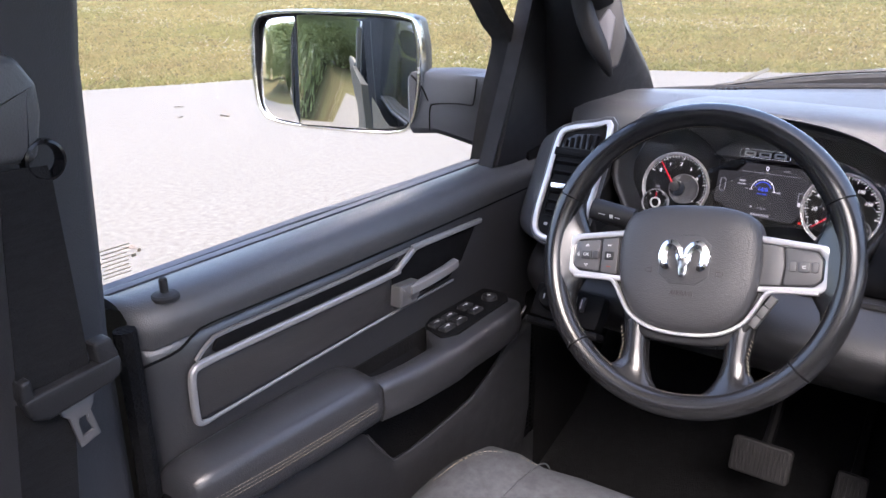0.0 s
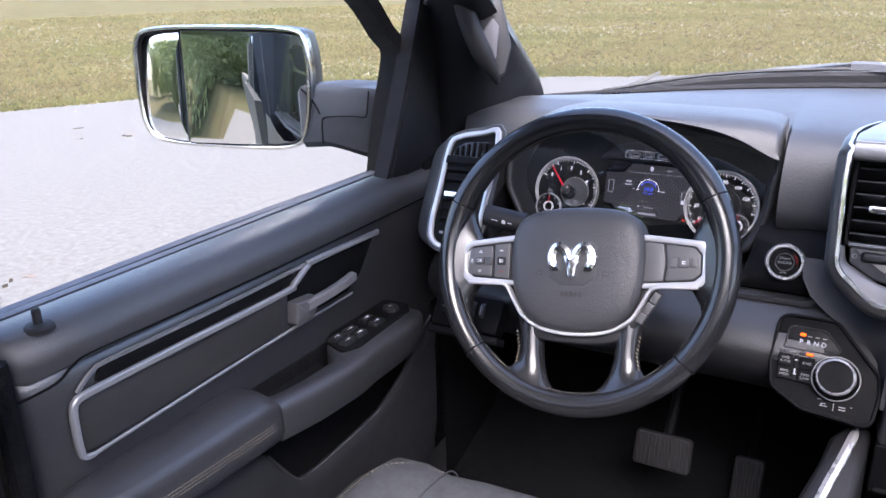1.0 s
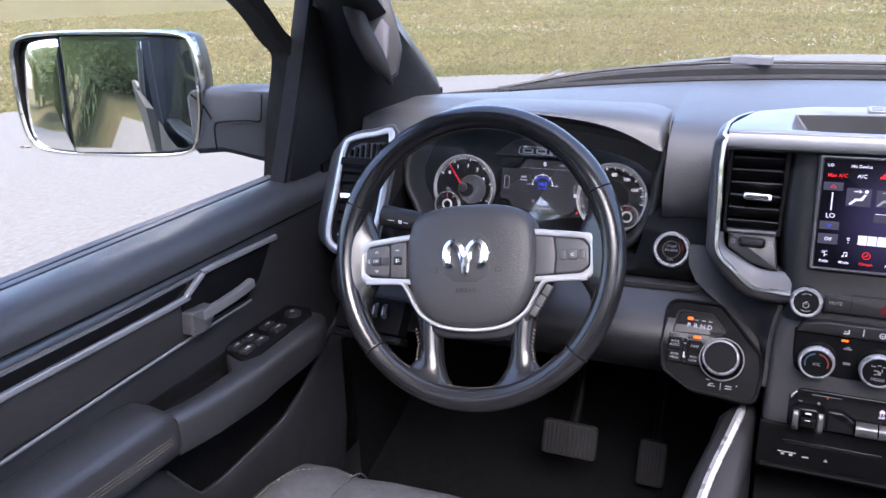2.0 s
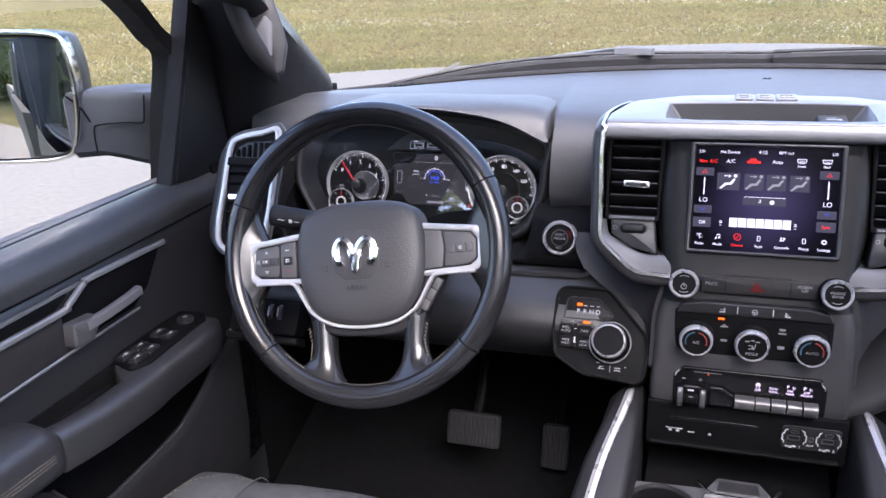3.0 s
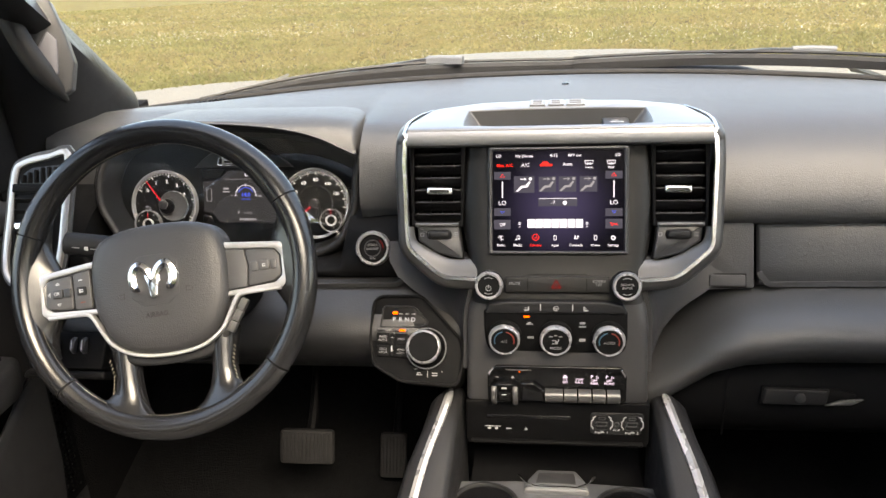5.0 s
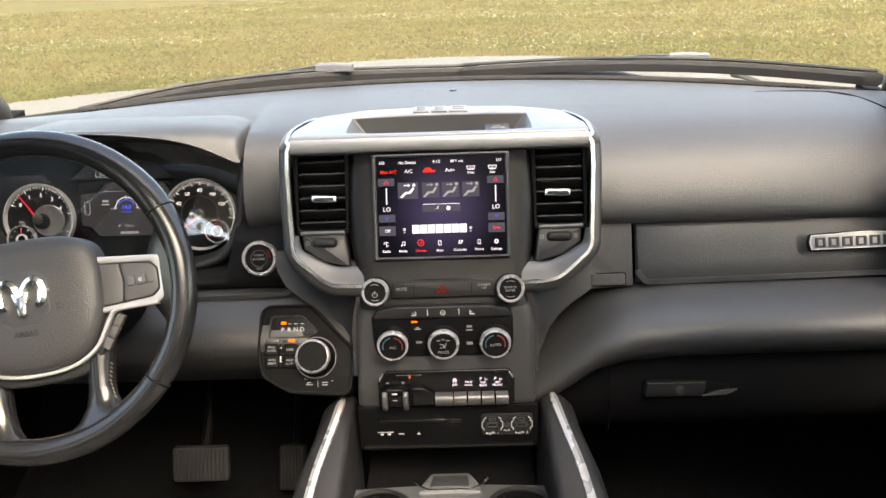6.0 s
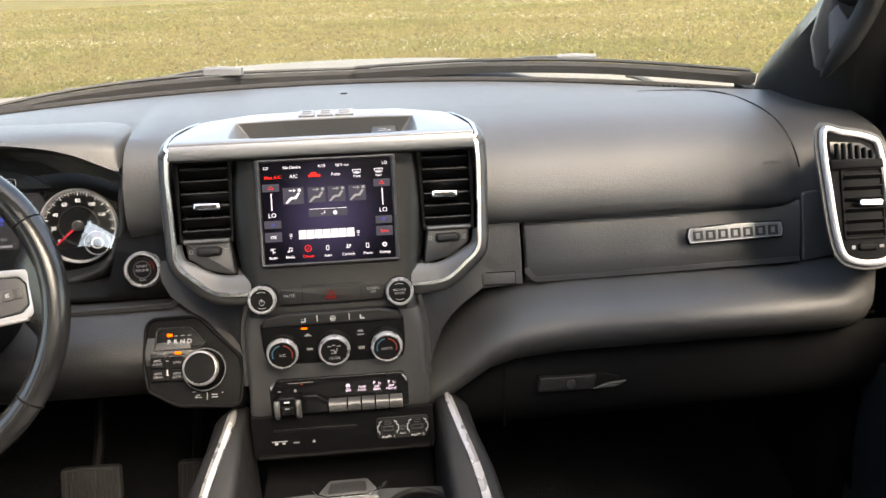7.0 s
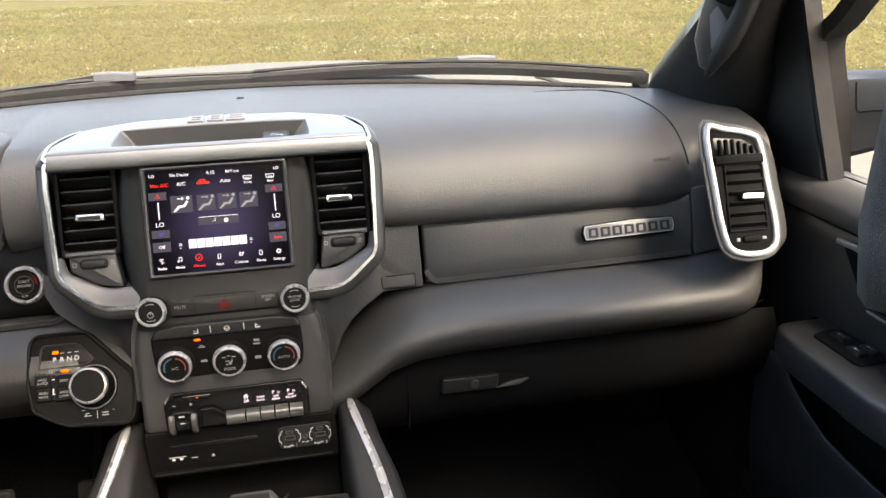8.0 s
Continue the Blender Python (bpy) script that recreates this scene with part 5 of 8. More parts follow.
def start_button():
    c = thing("start_button", (-0.262, 1.08, 1.26), "round engine start button with silver ring", "button")
    f = Fr((-0.262, 1.0815, 1.2885), (1, 0, 0), (0, 0.36, 0.93))
    part("ring", lathe([(0.0255, -0.006), (0.0255, 0.002), (0.0235, 0.006), (0.0205, 0.006), (0.0195, 0.002)], f, 40, caps=False), M_RING, c, "satin silver ring")
    b = part("button", lathe([(0.0196, -0.004), (0.0196, 0.003), (0.018, 0.0045), (0.0, 0.0042)], f, 36), M_DARK, c)
    part("inner_ring", lathe([(0.0125, 0.0043), (0.0122, 0.0052), (0.0112, 0.0052), (0.0110, 0.0043)], f, 32, caps=False), M_GREY, b)
    letters("START", f.at(0, 0.0045, 0.0046), 0.0050, M_DIMPRINT, b)
    letters("ENGINE", f.at(0, -0.001, 0.0046), 0.0050, M_DIMPRINT, b)
    letters("RUN", f.at(0, -0.0145, 0.0046), 0.0040, M_DIMPRINT, b)
    part("lit_arc", plate([Vector((r * math.cos(radians(q)), r * math.sin(radians(q)))) for r, qs in ((0.0160, range(0, 50, 8)), (0.0150, range(48, -2, -8))) for q in qs], f.at(0, 0, 0.0048), 0.0004, 0.0001), M_DIMRED, b)


start_button()


def outer_vent(side):
    global FLIP
    FLIP = side < 0
    c = thing("side_vent", (0.70, 1.0, 1.27), "tall side air vent with satin silver ring on the dashboard", "air vent", "side vents")
    V = Fr((0.69, 0.98, 1.37), (1, 0, 0), (0, 0.354, 0.935))
    o = [Vector(p) for p in smooth([(-0.037, 0.087), (-0.005, 0.0865), (0.032, 0.078), (0.047, 0.062), (0.054, 0.0), (0.060, -0.058), (0.055, -0.084), (0.036, -0.095), (0.004, -0.094), (-0.018, -0.083), (-0.027, -0.055), (-0.033, 0.0)], 4, True)]
    hb = bmesh.new()
    rings(hb, [[V.p(p.x * k + dx, p.y * k, h) for p in inset(o, -0.006)] for k, dx, h in ((0.93, 0.085, -0.11), (0.97, 0.045, -0.06), (1.0, 0.008, -0.012), (1.0, 0.001, -0.004), (0.985, 0.0, 0.0))], True, True, True)
    part("housing", hb, M_PAD, c, "", 50)
    part("ring", bezel(o, inset(o, 0.0085), V.at(0, 0, 0.006), 0.012, 0.003), M_TRIM, c, "satin silver ring")
    part("recess", plate(inset(o, 0.0085), V.at(0, 0, 0.0015), 0.002, 0.0005), M_DARK, c)
    v = part("vent", bezel(rect(0.058, 0.094, 0.003, 3, 0.0155, -0.0125), rect(0.054, 0.088, 0.003, 3, 0.0155, -0.0125), V.at(0, 0, 0.004), 0.006, 0.001), M_DARK, c)
    part("vent_pocket", plate(rect(0.054, 0.088, 0.003, 3, 0.0155, -0.0125), V.at(0, 0, 0.0018), 0.002, 0.0004), M_DARK, v)
    for k in range(6):
        b = -0.0565 + (k + 0.5) * 0.088 / 6
        f = Fr(V.p(0.0155, b, 0.008), V.u, V.n * 0.8 + V.v * 0.6)
        part("slat", plate(rect(0.052, 0.008, 0.001, 2, 0, -0.003), f, 0.0018, 0.0006), M_DARK, v)
    part("slider", plate(rounded([(0.004, -0.016), (0.036, -0.017), (0.038, -0.008), (0.006, -0.007)], 0.003), V.at(0, 0, 0.014), 0.010, 0.002), M_CHROME, v, "chrome vent slider")
    part("top_pocket", plate(rounded([(-0.024, 0.046), (0.038, 0.046), (0.034, 0.058), (0.018, 0.068), (-0.026, 0.072)], 0.003), V.at(0, 0, 0.0022), 0.001, 0.0003), M_PIANO, v)
    for k in range(6):
        a = -0.018 + k * 0.0095
        part("fin", plate(rounded([(a, 0.047), (a + 0.0035, 0.047), (a + 0.0035, 0.068 - max(0, a) * 0.35), (a, 0.069 - max(0, a) * 0.35)], 0.001), V.at(0, 0, 0.006), 0.005, 0.001), M_DARK, v)
    part("shelf", plate(rounded([(-0.026, 0.034), (0.046, 0.034), (0.045, 0.046), (-0.028, 0.046)], 0.002), V.at(0, 0, 0.007), 0.006, 0.002), M_DARK, c)
    part("thumbwheel", plate(rect(0.026, 0.010, 0.004, 3, 0.018, -0.070), V.at(0, 0, 0.005), 0.008, 0.003), M_DARK, c)
    marks("marks", [(-0.001, -0.070, 0.005, 0.005), (0.038, -0.070, 0.006, 0.004)], V.at(0, 0, 0.0016), M_DIMPRINT, c)
    FLIP = False


outer_vent(1)
outer_vent(-1)


# ---- steering wheel and instruments ----
W = Fr((-0.4825, 0.877, 1.3245), (1, 0, 0), (0, 0.403, 0.915), 8)


def steering_wheel():
    w = thing("steering_wheel", (-0.4825, 0.90, 1.2), "worn black leather steering wheel with silver spoke trim", "steering wheel")
    R = 0.1815

    def arc(a0, a1, k=60, r=R, h=0.0):
        return [W.p(r * math.cos(radians(a)), r * math.sin(radians(a)), h) for a in np.linspace(a0, a1, k)]

    prof = [(0.0148 * math.cos(t) * (1.0 + 0.06 * math.cos(2 * t)), 0.0162 * math.sin(t)) for t in np.linspace(0, 2 * math.pi, 23)[:-1]]
    for a0, a1, nm in ((24.5, 155.5, "upper_rim"), (-41.5, 24, "side_rim"), (156, 221.5, "side_rim"), (222, 318, "lower_rim")):
        pts = arc(a0, a1)
        fat = [1.0 + 0.10 * math.exp(-(((a - 30) / 12) ** 2)) + 0.10 * math.exp(-(((a - 150) / 12) ** 2)) for a in np.linspace(a0, a1, 60)]
        part(nm, sweep(pts, prof, [W.n] * len(pts), scale=fat), M_LEATHER, w)
    for a in (24.25, 155.75, -41.75, 221.75):
        pts = arc(a - 0.35, a + 0.35, 3)
        part("rim_seam", sweep(pts, [(x * 1.02, y * 1.02) for x, y in prof], [W.n] * 3), M_DARK, w)
    # stitching on the inner side of the lower rim
    for a0, a1 in ((228, 312), (196, 219), (-39, -16), (35, 145)):
        bm = bmesh.new()
        for a in np.arange(a0, a1, 1.5):
            tube(arc(a, a + 0.8, 2, R - 0.0152, 0.003), 0.00045, 5, W.n, bm)
        part("stitching", bm, M_THREAD, w, "pale stitching")
    # lower spokes, flaring into the rim
    for sx in (-1, 1):
        rows = []
        for k, x0, x1, h in ((0, 0.046, 0.084, -0.008), (0.28, 0.0485, 0.0785, -0.006), (0.52, 0.0478, 0.0765, -0.005), (0.70, 0.0440, 0.0790, -0.003), (0.83, 0.0370, 0.0860, 0.001), (0.92, 0.0260, 0.0980, 0.006), (1.0, 0.0100, 0.1160, 0.0105)):
            row = []
            for q, dh in ((0.0, -0.020), (0.0, -0.007), (0.10, -0.001), (0.28, 0.0025), (0.5, 0.0045), (0.72, 0.0025), (0.90, -0.001), (1.0, -0.007), (1.0, -0.020)):
                x = x0 + (x1 - x0) * q
                b = -0.070 + (-math.sqrt(0.176 ** 2 - x * x) + 0.070) * k
                row.append(W.p(sx * x, b, h + dh * (1 - 0.7 * k ** 4)))
            rows.append(row)
        part("lower_spoke", shell(rows, 0.006 * sx), M_LEATHER, w, "leather wrapped lower spoke", 60)
        bm = bmesh.new()
        for k in range(12):
            b = -0.092 - k * 0.0048
            x = lerp(b, [-0.150, -0.137, -0.111, -0.08], [0.0905, 0.0800, 0.0760, 0.0825])
            tube([W.p(sx * x, b, -0.0075), W.p(sx * (x + 0.0020), b - 0.003, -0.0075)], 0.0007, 5, W.n, bm)
        part("spoke_stitching", bm, M_THREAD, w)
        # leather thumb rest between the spoke trim and the rim
        rows = []
        for y, xi in ((-0.082, 0.1500), (-0.066, 0.1525), (-0.052, 0.1505), (-0.040, 0.1440), (-0.028, 0.1370), (0.0, 0.1350), (0.024, 0.1370), (0.040, 0.1445), (0.054, 0.1500), (0.070, 0.1510), (0.088, 0.1460)):
            xo = math.sqrt(0.181 ** 2 - y * y)
            rows.append([W.p(sx * (xi + (xo - xi) * q), y, h) for q, h in ((0, -0.018), (0, -0.008), (0.15, -0.003), (0.4, 0.002), (0.7, 0.009), (1.0, 0.0145))])
        part("thumb_rest", shell(rows, -0.004 * sx), M_LEATHER, w, "leather thumb rest", 60)
    # hub behind
    part("hub_shell", lathe([(0.045, -0.10), (0.052, -0.06), (0.062, -0.025), (0.060, -0.012)], W.at(0, -0.010, 0), 40), M_DARK, w)
    part("spoke_bar", plate(rounded([(-0.168, -0.022), (0.168, -0.022), (0.170, 0.026), (-0.170, 0.026)], 0.01), W.at(0, 0, -0.012), 0.014, 0.004), M_DARK, w)
    # silver trim: two spoke frames and the line beneath the cover
    for sx in (-1, 1):
        o = rounded([(0.080, -0.0345), (0.152, -0.0310), (0.1670, -0.022), (0.1685, 0.0100), (0.1580, 0.0235), (0.078, 0.0330)], [0.002, 0.010, 0.012, 0.012, 0.010, 0.002], 5)
        i = rounded([(0.080, -0.0275), (0.144, -0.0245), (0.1535, -0.017), (0.1540, 0.0080), (0.1465, 0.0170), (0.078, 0.0245)], [0.002, 0.008, 0.008, 0.008, 0.006, 0.002], 5)
        fl = lambda q: [Vector((sx * p.x, p.y)) for p in q]
        part("spoke_trim", bezel(fl(o), fl(i), W.at(0, 0, 0.004), 0.012, 0.003), M_TRIM, w, "satin silver spoke trim")
        pod = part("switch_pod", plate(fl(inset(i, -0.001)), W.at(0, 0, 0.0005), 0.01, 0.001), M_PLASTIC, w, "black switch pod")
        if sx < 0:
            part("switch_plate", plate(rounded([(-0.1525, -0.020), (-0.1165, -0.024), (-0.1165, 0.0185), (-0.1500, 0.0145)], 0.005), W.at(0, 0, 0.003), 0.004, 0.0015), M_POD, pod)
            part("ok_button", plate(rect(0.0135, 0.0110, 0.002, 3, -0.1345, -0.0025), W.at(0, 0, 0.006), 0.004, 0.001), M_GREY, pod)
            letters("OK", W.at(-0.1345, -0.0025, 0.0063), 0.0058, M_PRINT, pod)
            part("side_button", plate(rect(0.009, 0.011, 0.002, 3, -0.1215, -0.0025), W.at(0, 0, 0.0058), 0.004, 0.001), M_GREY, pod)
            for nm, pts in (("up_arrow", [(-0.1375, 0.0085), (-0.1315, 0.0085), (-0.1345, 0.0120)]), ("down_arrow", [(-0.1375, -0.0145), (-0.1315, -0.0145), (-0.1345, -0.0180)]), ("left_arrow", [(-0.1455, -0.0055), (-0.1455, 0.0005), (-0.1490, -0.0025)])):
                o3 = [Vector(p) for p in pts]
                part(nm, bezel(o3, inset(o3, 0.0007), W.at(0, 0, 0.0034), 0.0005, 0.0001), M_PRINT, pod)
            part("phone_plate", plate(rounded([(-0.1135, -0.0245), (-0.0915, -0.0260), (-0.0915, 0.0225), (-0.1135, 0.0195)], 0.003), W.at(0, 0, 0.003), 0.004, 0.0015), M_POD, pod)
            part("voice_button", plate(rect(0.012, 0.011, 0.002, 3, -0.1030, -0.0025), W.at(0, 0, 0.0052), 0.004, 0.001), M_PLASTIC, pod)
            part("voice_mark", bars([(-0.1045, -0.0025, 0.0018, 0.005), (-0.1015, -0.0012, 0.003, 0.001), (-0.1015, -0.0036, 0.003, 0.001), (-0.1030, 0.0110, 0.005, 0.0014)], W.at(0, 0, 0.0052)), M_PRINT, pod)
            part("hang_up_mark", bars([(-0.1030, -0.0165, 0.006, 0.0014)], W.at(0, 0, 0.0032)), M_WARM, pod)
        else:
            part("inner_plate", plate(rounded([(0.084, -0.0262), (0.1085, -0.0252), (0.1115, -0.002), (0.1085, 0.0205), (0.084, 0.0230)], 0.003), W.at(0, 0, 0.0034), 0.004, 0.001), M_POD, pod)
            part("cruise_plate", plate(rounded([(0.1105, -0.0248), (0.1435, -0.0225), (0.1520, -0.0155), (0.1525, 0.0070), (0.1450, 0.0155), (0.1105, 0.0200), (0.1135, -0.002)], 0.004), W.at(0, 0, 0.003), 0.004, 0.0015), M_POD, pod)
            for a, ww in ((0.1205, 0.009), (0.1330, 0.0125), (0.1445, 0.008)):
                part("cruise_button", plate(rect(ww, 0.0125, 0.003, 3, a, -0.002), W.at(0, 0, 0.0055 if ww > 0.012 else 0.0042), 0.004, 0.0012), M_POD, pod)
            part("cruise_mark", bars([(0.1330, -0.001, 0.004, 0.001), (0.1330, -0.0035, 0.004, 0.001), (0.1315, -0.0022, 0.001, 0.003)], W.at(0, 0, 0.0055)), M_PRINT, pod)
    half = [(0.150, -0.0315), (0.112, -0.0318), (0.0975, -0.0335), (0.0905, -0.0410), (0.0820, -0.0560), (0.0690, -0.0740), (0.0420, -0.0890)]
    line = smooth([(-x, y) for x, y in half] + [(0, -0.0938)] + half[::-1], 5)
    part("silver_line", sweep([W.p(p[0], p[1], 0.0035) for p in line], [(-0.0022, -0.008), (0.0022, -0.008), (0.0022, 0.0), (0.001, 0.0015), (-0.001, 0.0015), (-0.0022, 0.0)], [W.n] * len(line)), M_TRIM, w, "silver line beneath the cover")
    lower = [Vector(p) for p in smooth([(-0.096, -0.030), (-0.088, -0.055), (-0.075, -0.082), (-0.048, -0.102), (0, -0.106), (0.048, -0.102), (0.075, -0.082), (0.088, -0.055), (0.096, -0.030)], 4)]
    part("lower_cover", plate(lower, W.at(0, 0, -0.004), 0.02, 0.004), M_PLASTIC, w)
    for k, q in enumerate((0.0, 0.33, 0.66)):
        a, b = 0.0965 - 0.024 * q, -0.0400 - 0.038 * q
        kf = W.at(a + 0.003, b - 0.005, 0.0, 58)
        part("cruise_key", plate(rect(0.0140, 0.0090, 0.001, 2), kf.at(0, 0, 0.001), 0.008, 0.001), M_POD, w, "small cruise key")
    # airbag cover
    half = [(0.045, 0.0640), (0.074, 0.0530), (0.0855, 0.0320), (0.0880, 0.0), (0.0835, -0.038), (0.0675, -0.0695), (0.040, -0.0868)]
    cov = [Vector(p) for p in smooth([(0, 0.0670)] + half + [(0, -0.0915)] + [(-x, y) for x, y in reversed(half)], 4, True)]
    c0 = Vector((0, -0.004))
    loops = []
    for k, h in ((1.0, -0.020), (1.0, 0.000), (0.99, 0.005), (0.965, 0.009), (0.90, 0.0130), (0.78, 0.0158), (0.6, 0.0178), (0.3, 0.0190)):
        loops.append([W.p(*(c0 + (p - c0) * k), h) for p in cov])
    bm = bmesh.new()
    part("airbag_cover", rings(bm, loops, True, True, True), M_COVER, w, "black grained airbag cover", 50)
    em = W.at(0.000, -0.0015, 0.0182)
    part("emblem_field", plate(rounded([(-0.031, -0.020), (-0.016, -0.032), (0.016, -0.032), (0.031, -0.020), (0.031, 0.018), (0.018, 0.029), (-0.018, 0.029), (-0.031, 0.018)], 0.006), em.at(0, 0, 0.001), 0.002, 0.0008), M_COVER, w, "recessed emblem field")
    bm = bmesh.new()
    for sx in (-1, 1):
        horn = [em.p(sx * a, b, 0.004) for a, b in smooth([(0.002, 0.000), (0.0075, 0.0110), (0.0150, 0.0168), (0.0215, 0.0145), (0.0252, 0.0060), (0.0252, -0.0040), (0.0222, -0.0095), (0.0180, -0.0085)], 4)]
        sweep(horn, [(-0.0062, -0.003), (0.0062, -0.003), (0.0050, 0.0012), (0, 0.0034), (-0.0050, 0.0012)], [em.n] * len(horn), bm)
    plate(rounded([(-0.0105, 0.003), (-0.0060, -0.010), (-0.0050, -0.0205), (-0.0025, -0.0235), (0.0025, -0.0235), (0.0050, -0.0205), (0.0060, -0.010), (0.0105, 0.003), (0.0045, 0.010), (-0.0045, 0.010)], 0.0015, 2), em.at(0, 0, 0.0062), 0.005, 0.002, bm)
    part("emblem", bm, M_CHROME, w, "polished chrome maker's emblem")
    letters("AIRBAG", W.at(0.0, -0.0445, 0.0193), 0.0082, M_DARKPRINT, w, "lettering", 0.0002)
    for sx in (-1, 1):
        part("horn_mark", bars([(sx * 0.0395, -0.0180, 0.0009, 0.0085), (sx * 0.0425, -0.0158, 0.0060, 0.0009), (sx * 0.0425, -0.0205, 0.0060, 0.0009), (sx * 0.0470, -0.0180, 0.0009, 0.0040)], W.at(0, 0, 0.0190)), M_DARKPRINT, w)
    col = Fr(W.p(0, -0.006, -0.06), W.u, W.v)
    part("column", lathe([(0.058, -0.20), (0.060, -0.10), (0.056, -0.02), (0.045, 0.0)], col, 32), M_DARK, w, "black steering column shroud")
    part("column_latch", plate(rect(0.036, 0.014, 0.005, 3, 0.008, -0.102), W.at(0, 0, -0.070), 0.03, 0.004), M_GREY, w)


steering_wheel()


def stalk():
    s = thing("column_stalk", (-0.60, 1.0, 1.30), "black turn signal and wiper stalk on the steering column", "stalk")
    p = [Vector(q) for q in ((-0.522, 0.985, 1.3180), (-0.562, 0.980, 1.3230), (-0.599, 0.976, 1.3280))]
    part("arm", tube(smooth(p, 4), 0.0112, 16), M_PLASTIC, s)
    part("grip", tube(smooth([(-0.599, 0.976, 1.3280), (-0.632, 0.972, 1.3330), (-0.659, 0.969, 1.3370)], 4), 0.0155, 16), M_PLASTIC, s, "rotating end grip")
    f = Fr((-0.629, 0.9560, 1.3340), (1, 0.11, -0.13), (0, 0.1, 1))
    part("wash_mark", bars([(-0.010, 0, 0.010, 0.001), (0.004, 0, 0.005, 0.005), (0.013, 0, 0.007, 0.001)], f), M_PRINT, s)
    f2 = Fr((-0.587, 0.9635, 1.3265), (1, 0.11, -0.13), (0, 0.1, 1))
    part("wiper_mark", bars([(0.004, 0.0, 0.005, 0.0055), (-0.007, 0.0, 0.0012, 0.012), (0.010, 0.001, 0.004, 0.001)], f2), M_PRINT, s)


stalk()

C = Fr((-0.488, 1.172, 1.33), (1, 0, 0), (0, 0.25, 0.97))


def gauge(parent, name, a, b, r, label, needle, ticks, words, mesh):
    f = C.at(a, b, 0.004)
    g = part(name, lathe([(r * 0.98, -0.010), (r * 0.98, 0.0), (r * 0.9, 0.0), (0.0, 0.0)], f, 40), M_FACE, parent, label)
    part("dial_ring", lathe([(r * 0.985, -0.006), (r * 1.01, 0.004), (r * 1.0, 0.0070), (r * 0.965, 0.0066), (r * 0.93, 0.001)], f, 56, caps=False), M_TRIM, g, "bright dial ring")
    bm = bmesh.new()
    for k in range(ticks[2] + 1):
        q = radians(ticks[0] + (ticks[1] - ticks[0]) * k / ticks[2])
        big = k % ticks[3] == 0
        l = r * (0.12 if big else 0.075)
        fr = Fr(f.p(r * 0.90 * math.cos(q), r * 0.90 * math.sin(q), 0.0006), f.u, f.v, math.degrees(q))
        plate(rect(l, 0.0010 if big else 0.0006, 0, 2, -l / 2 + r * 0.03, 0), fr, 0.0004, 0.0001, bm)
    tagged(part("scale", bm, M_DIAL, g), kind="stuff")
    for w, q in words:
        letters(w, f.at(r * 0.67 * math.cos(radians(q)), r * 0.67 * math.sin(radians(q)), 0.0006), r * (0.15 if len(w) < 3 else 0.13), M_DIAL, g, "numeral")
    if mesh:
        part("inner_disc", lathe([(r * 0.45, 0.0), (r * 0.45, 0.002), (r * 0.43, 0.003), (r * 0.40, 0.0022), (0.0, 0.0022)], f.at(r * 0.26, -r * 0.05, 0), 36), M_MESHGREY, g, "textured grey centre disc")
        part("disc_shadow_cap", lathe([(r * 0.23, 0.003), (r * 0.22, 0.006), (r * 0.18, 0.007), (0.0, 0.007)], f.at(r * 0.08, -r * 0.06, 0), 28), M_FACE, g, "black hub boss")
    else:
        part("inner_disc", lathe([(r * 0.52, 0.0), (r * 0.52, 0.0020), (r * 0.50, 0.0028), (r * 0.47, 0.0012), (0.0, 0.0012)], f, 36), M_FACE, g, "black centre disc")
        part("disc_ring", lathe([(r * 0.53, 0.001), (r * 0.53, 0.0032), (r * 0.51, 0.0032), (r * 0.51, 0.001)], f, 36, caps=False), M_GREY, g)
    part("hub", lathe([(r * 0.14, 0.003), (r * 0.14, 0.0095), (r * 0.11, 0.0105), (0.0, 0.0105)], f, 24), M_GREY, g)
    nf = Fr(f.p(0, 0, 0.0085), f.u, f.v, needle)
    part("needle", plate([(-r * 0.05, -0.0014), (r * 0.84, -0.0006), (r * 0.84, 0.0006), (-r * 0.05, 0.0014)], nf, 0.001, 0.0002), M_NEEDLE, g, "red needle")
    return g


M_MESHGREY = surface("dial_mesh_grey", (0.11, 0.11, 0.115), 0.4, 0.5, vary=0.35, scale=700, grain=0.8, grain_scale=900)
M_NEEDLE = glowing("needle_red", (0.75, 0.03, 0.05), 0.09)


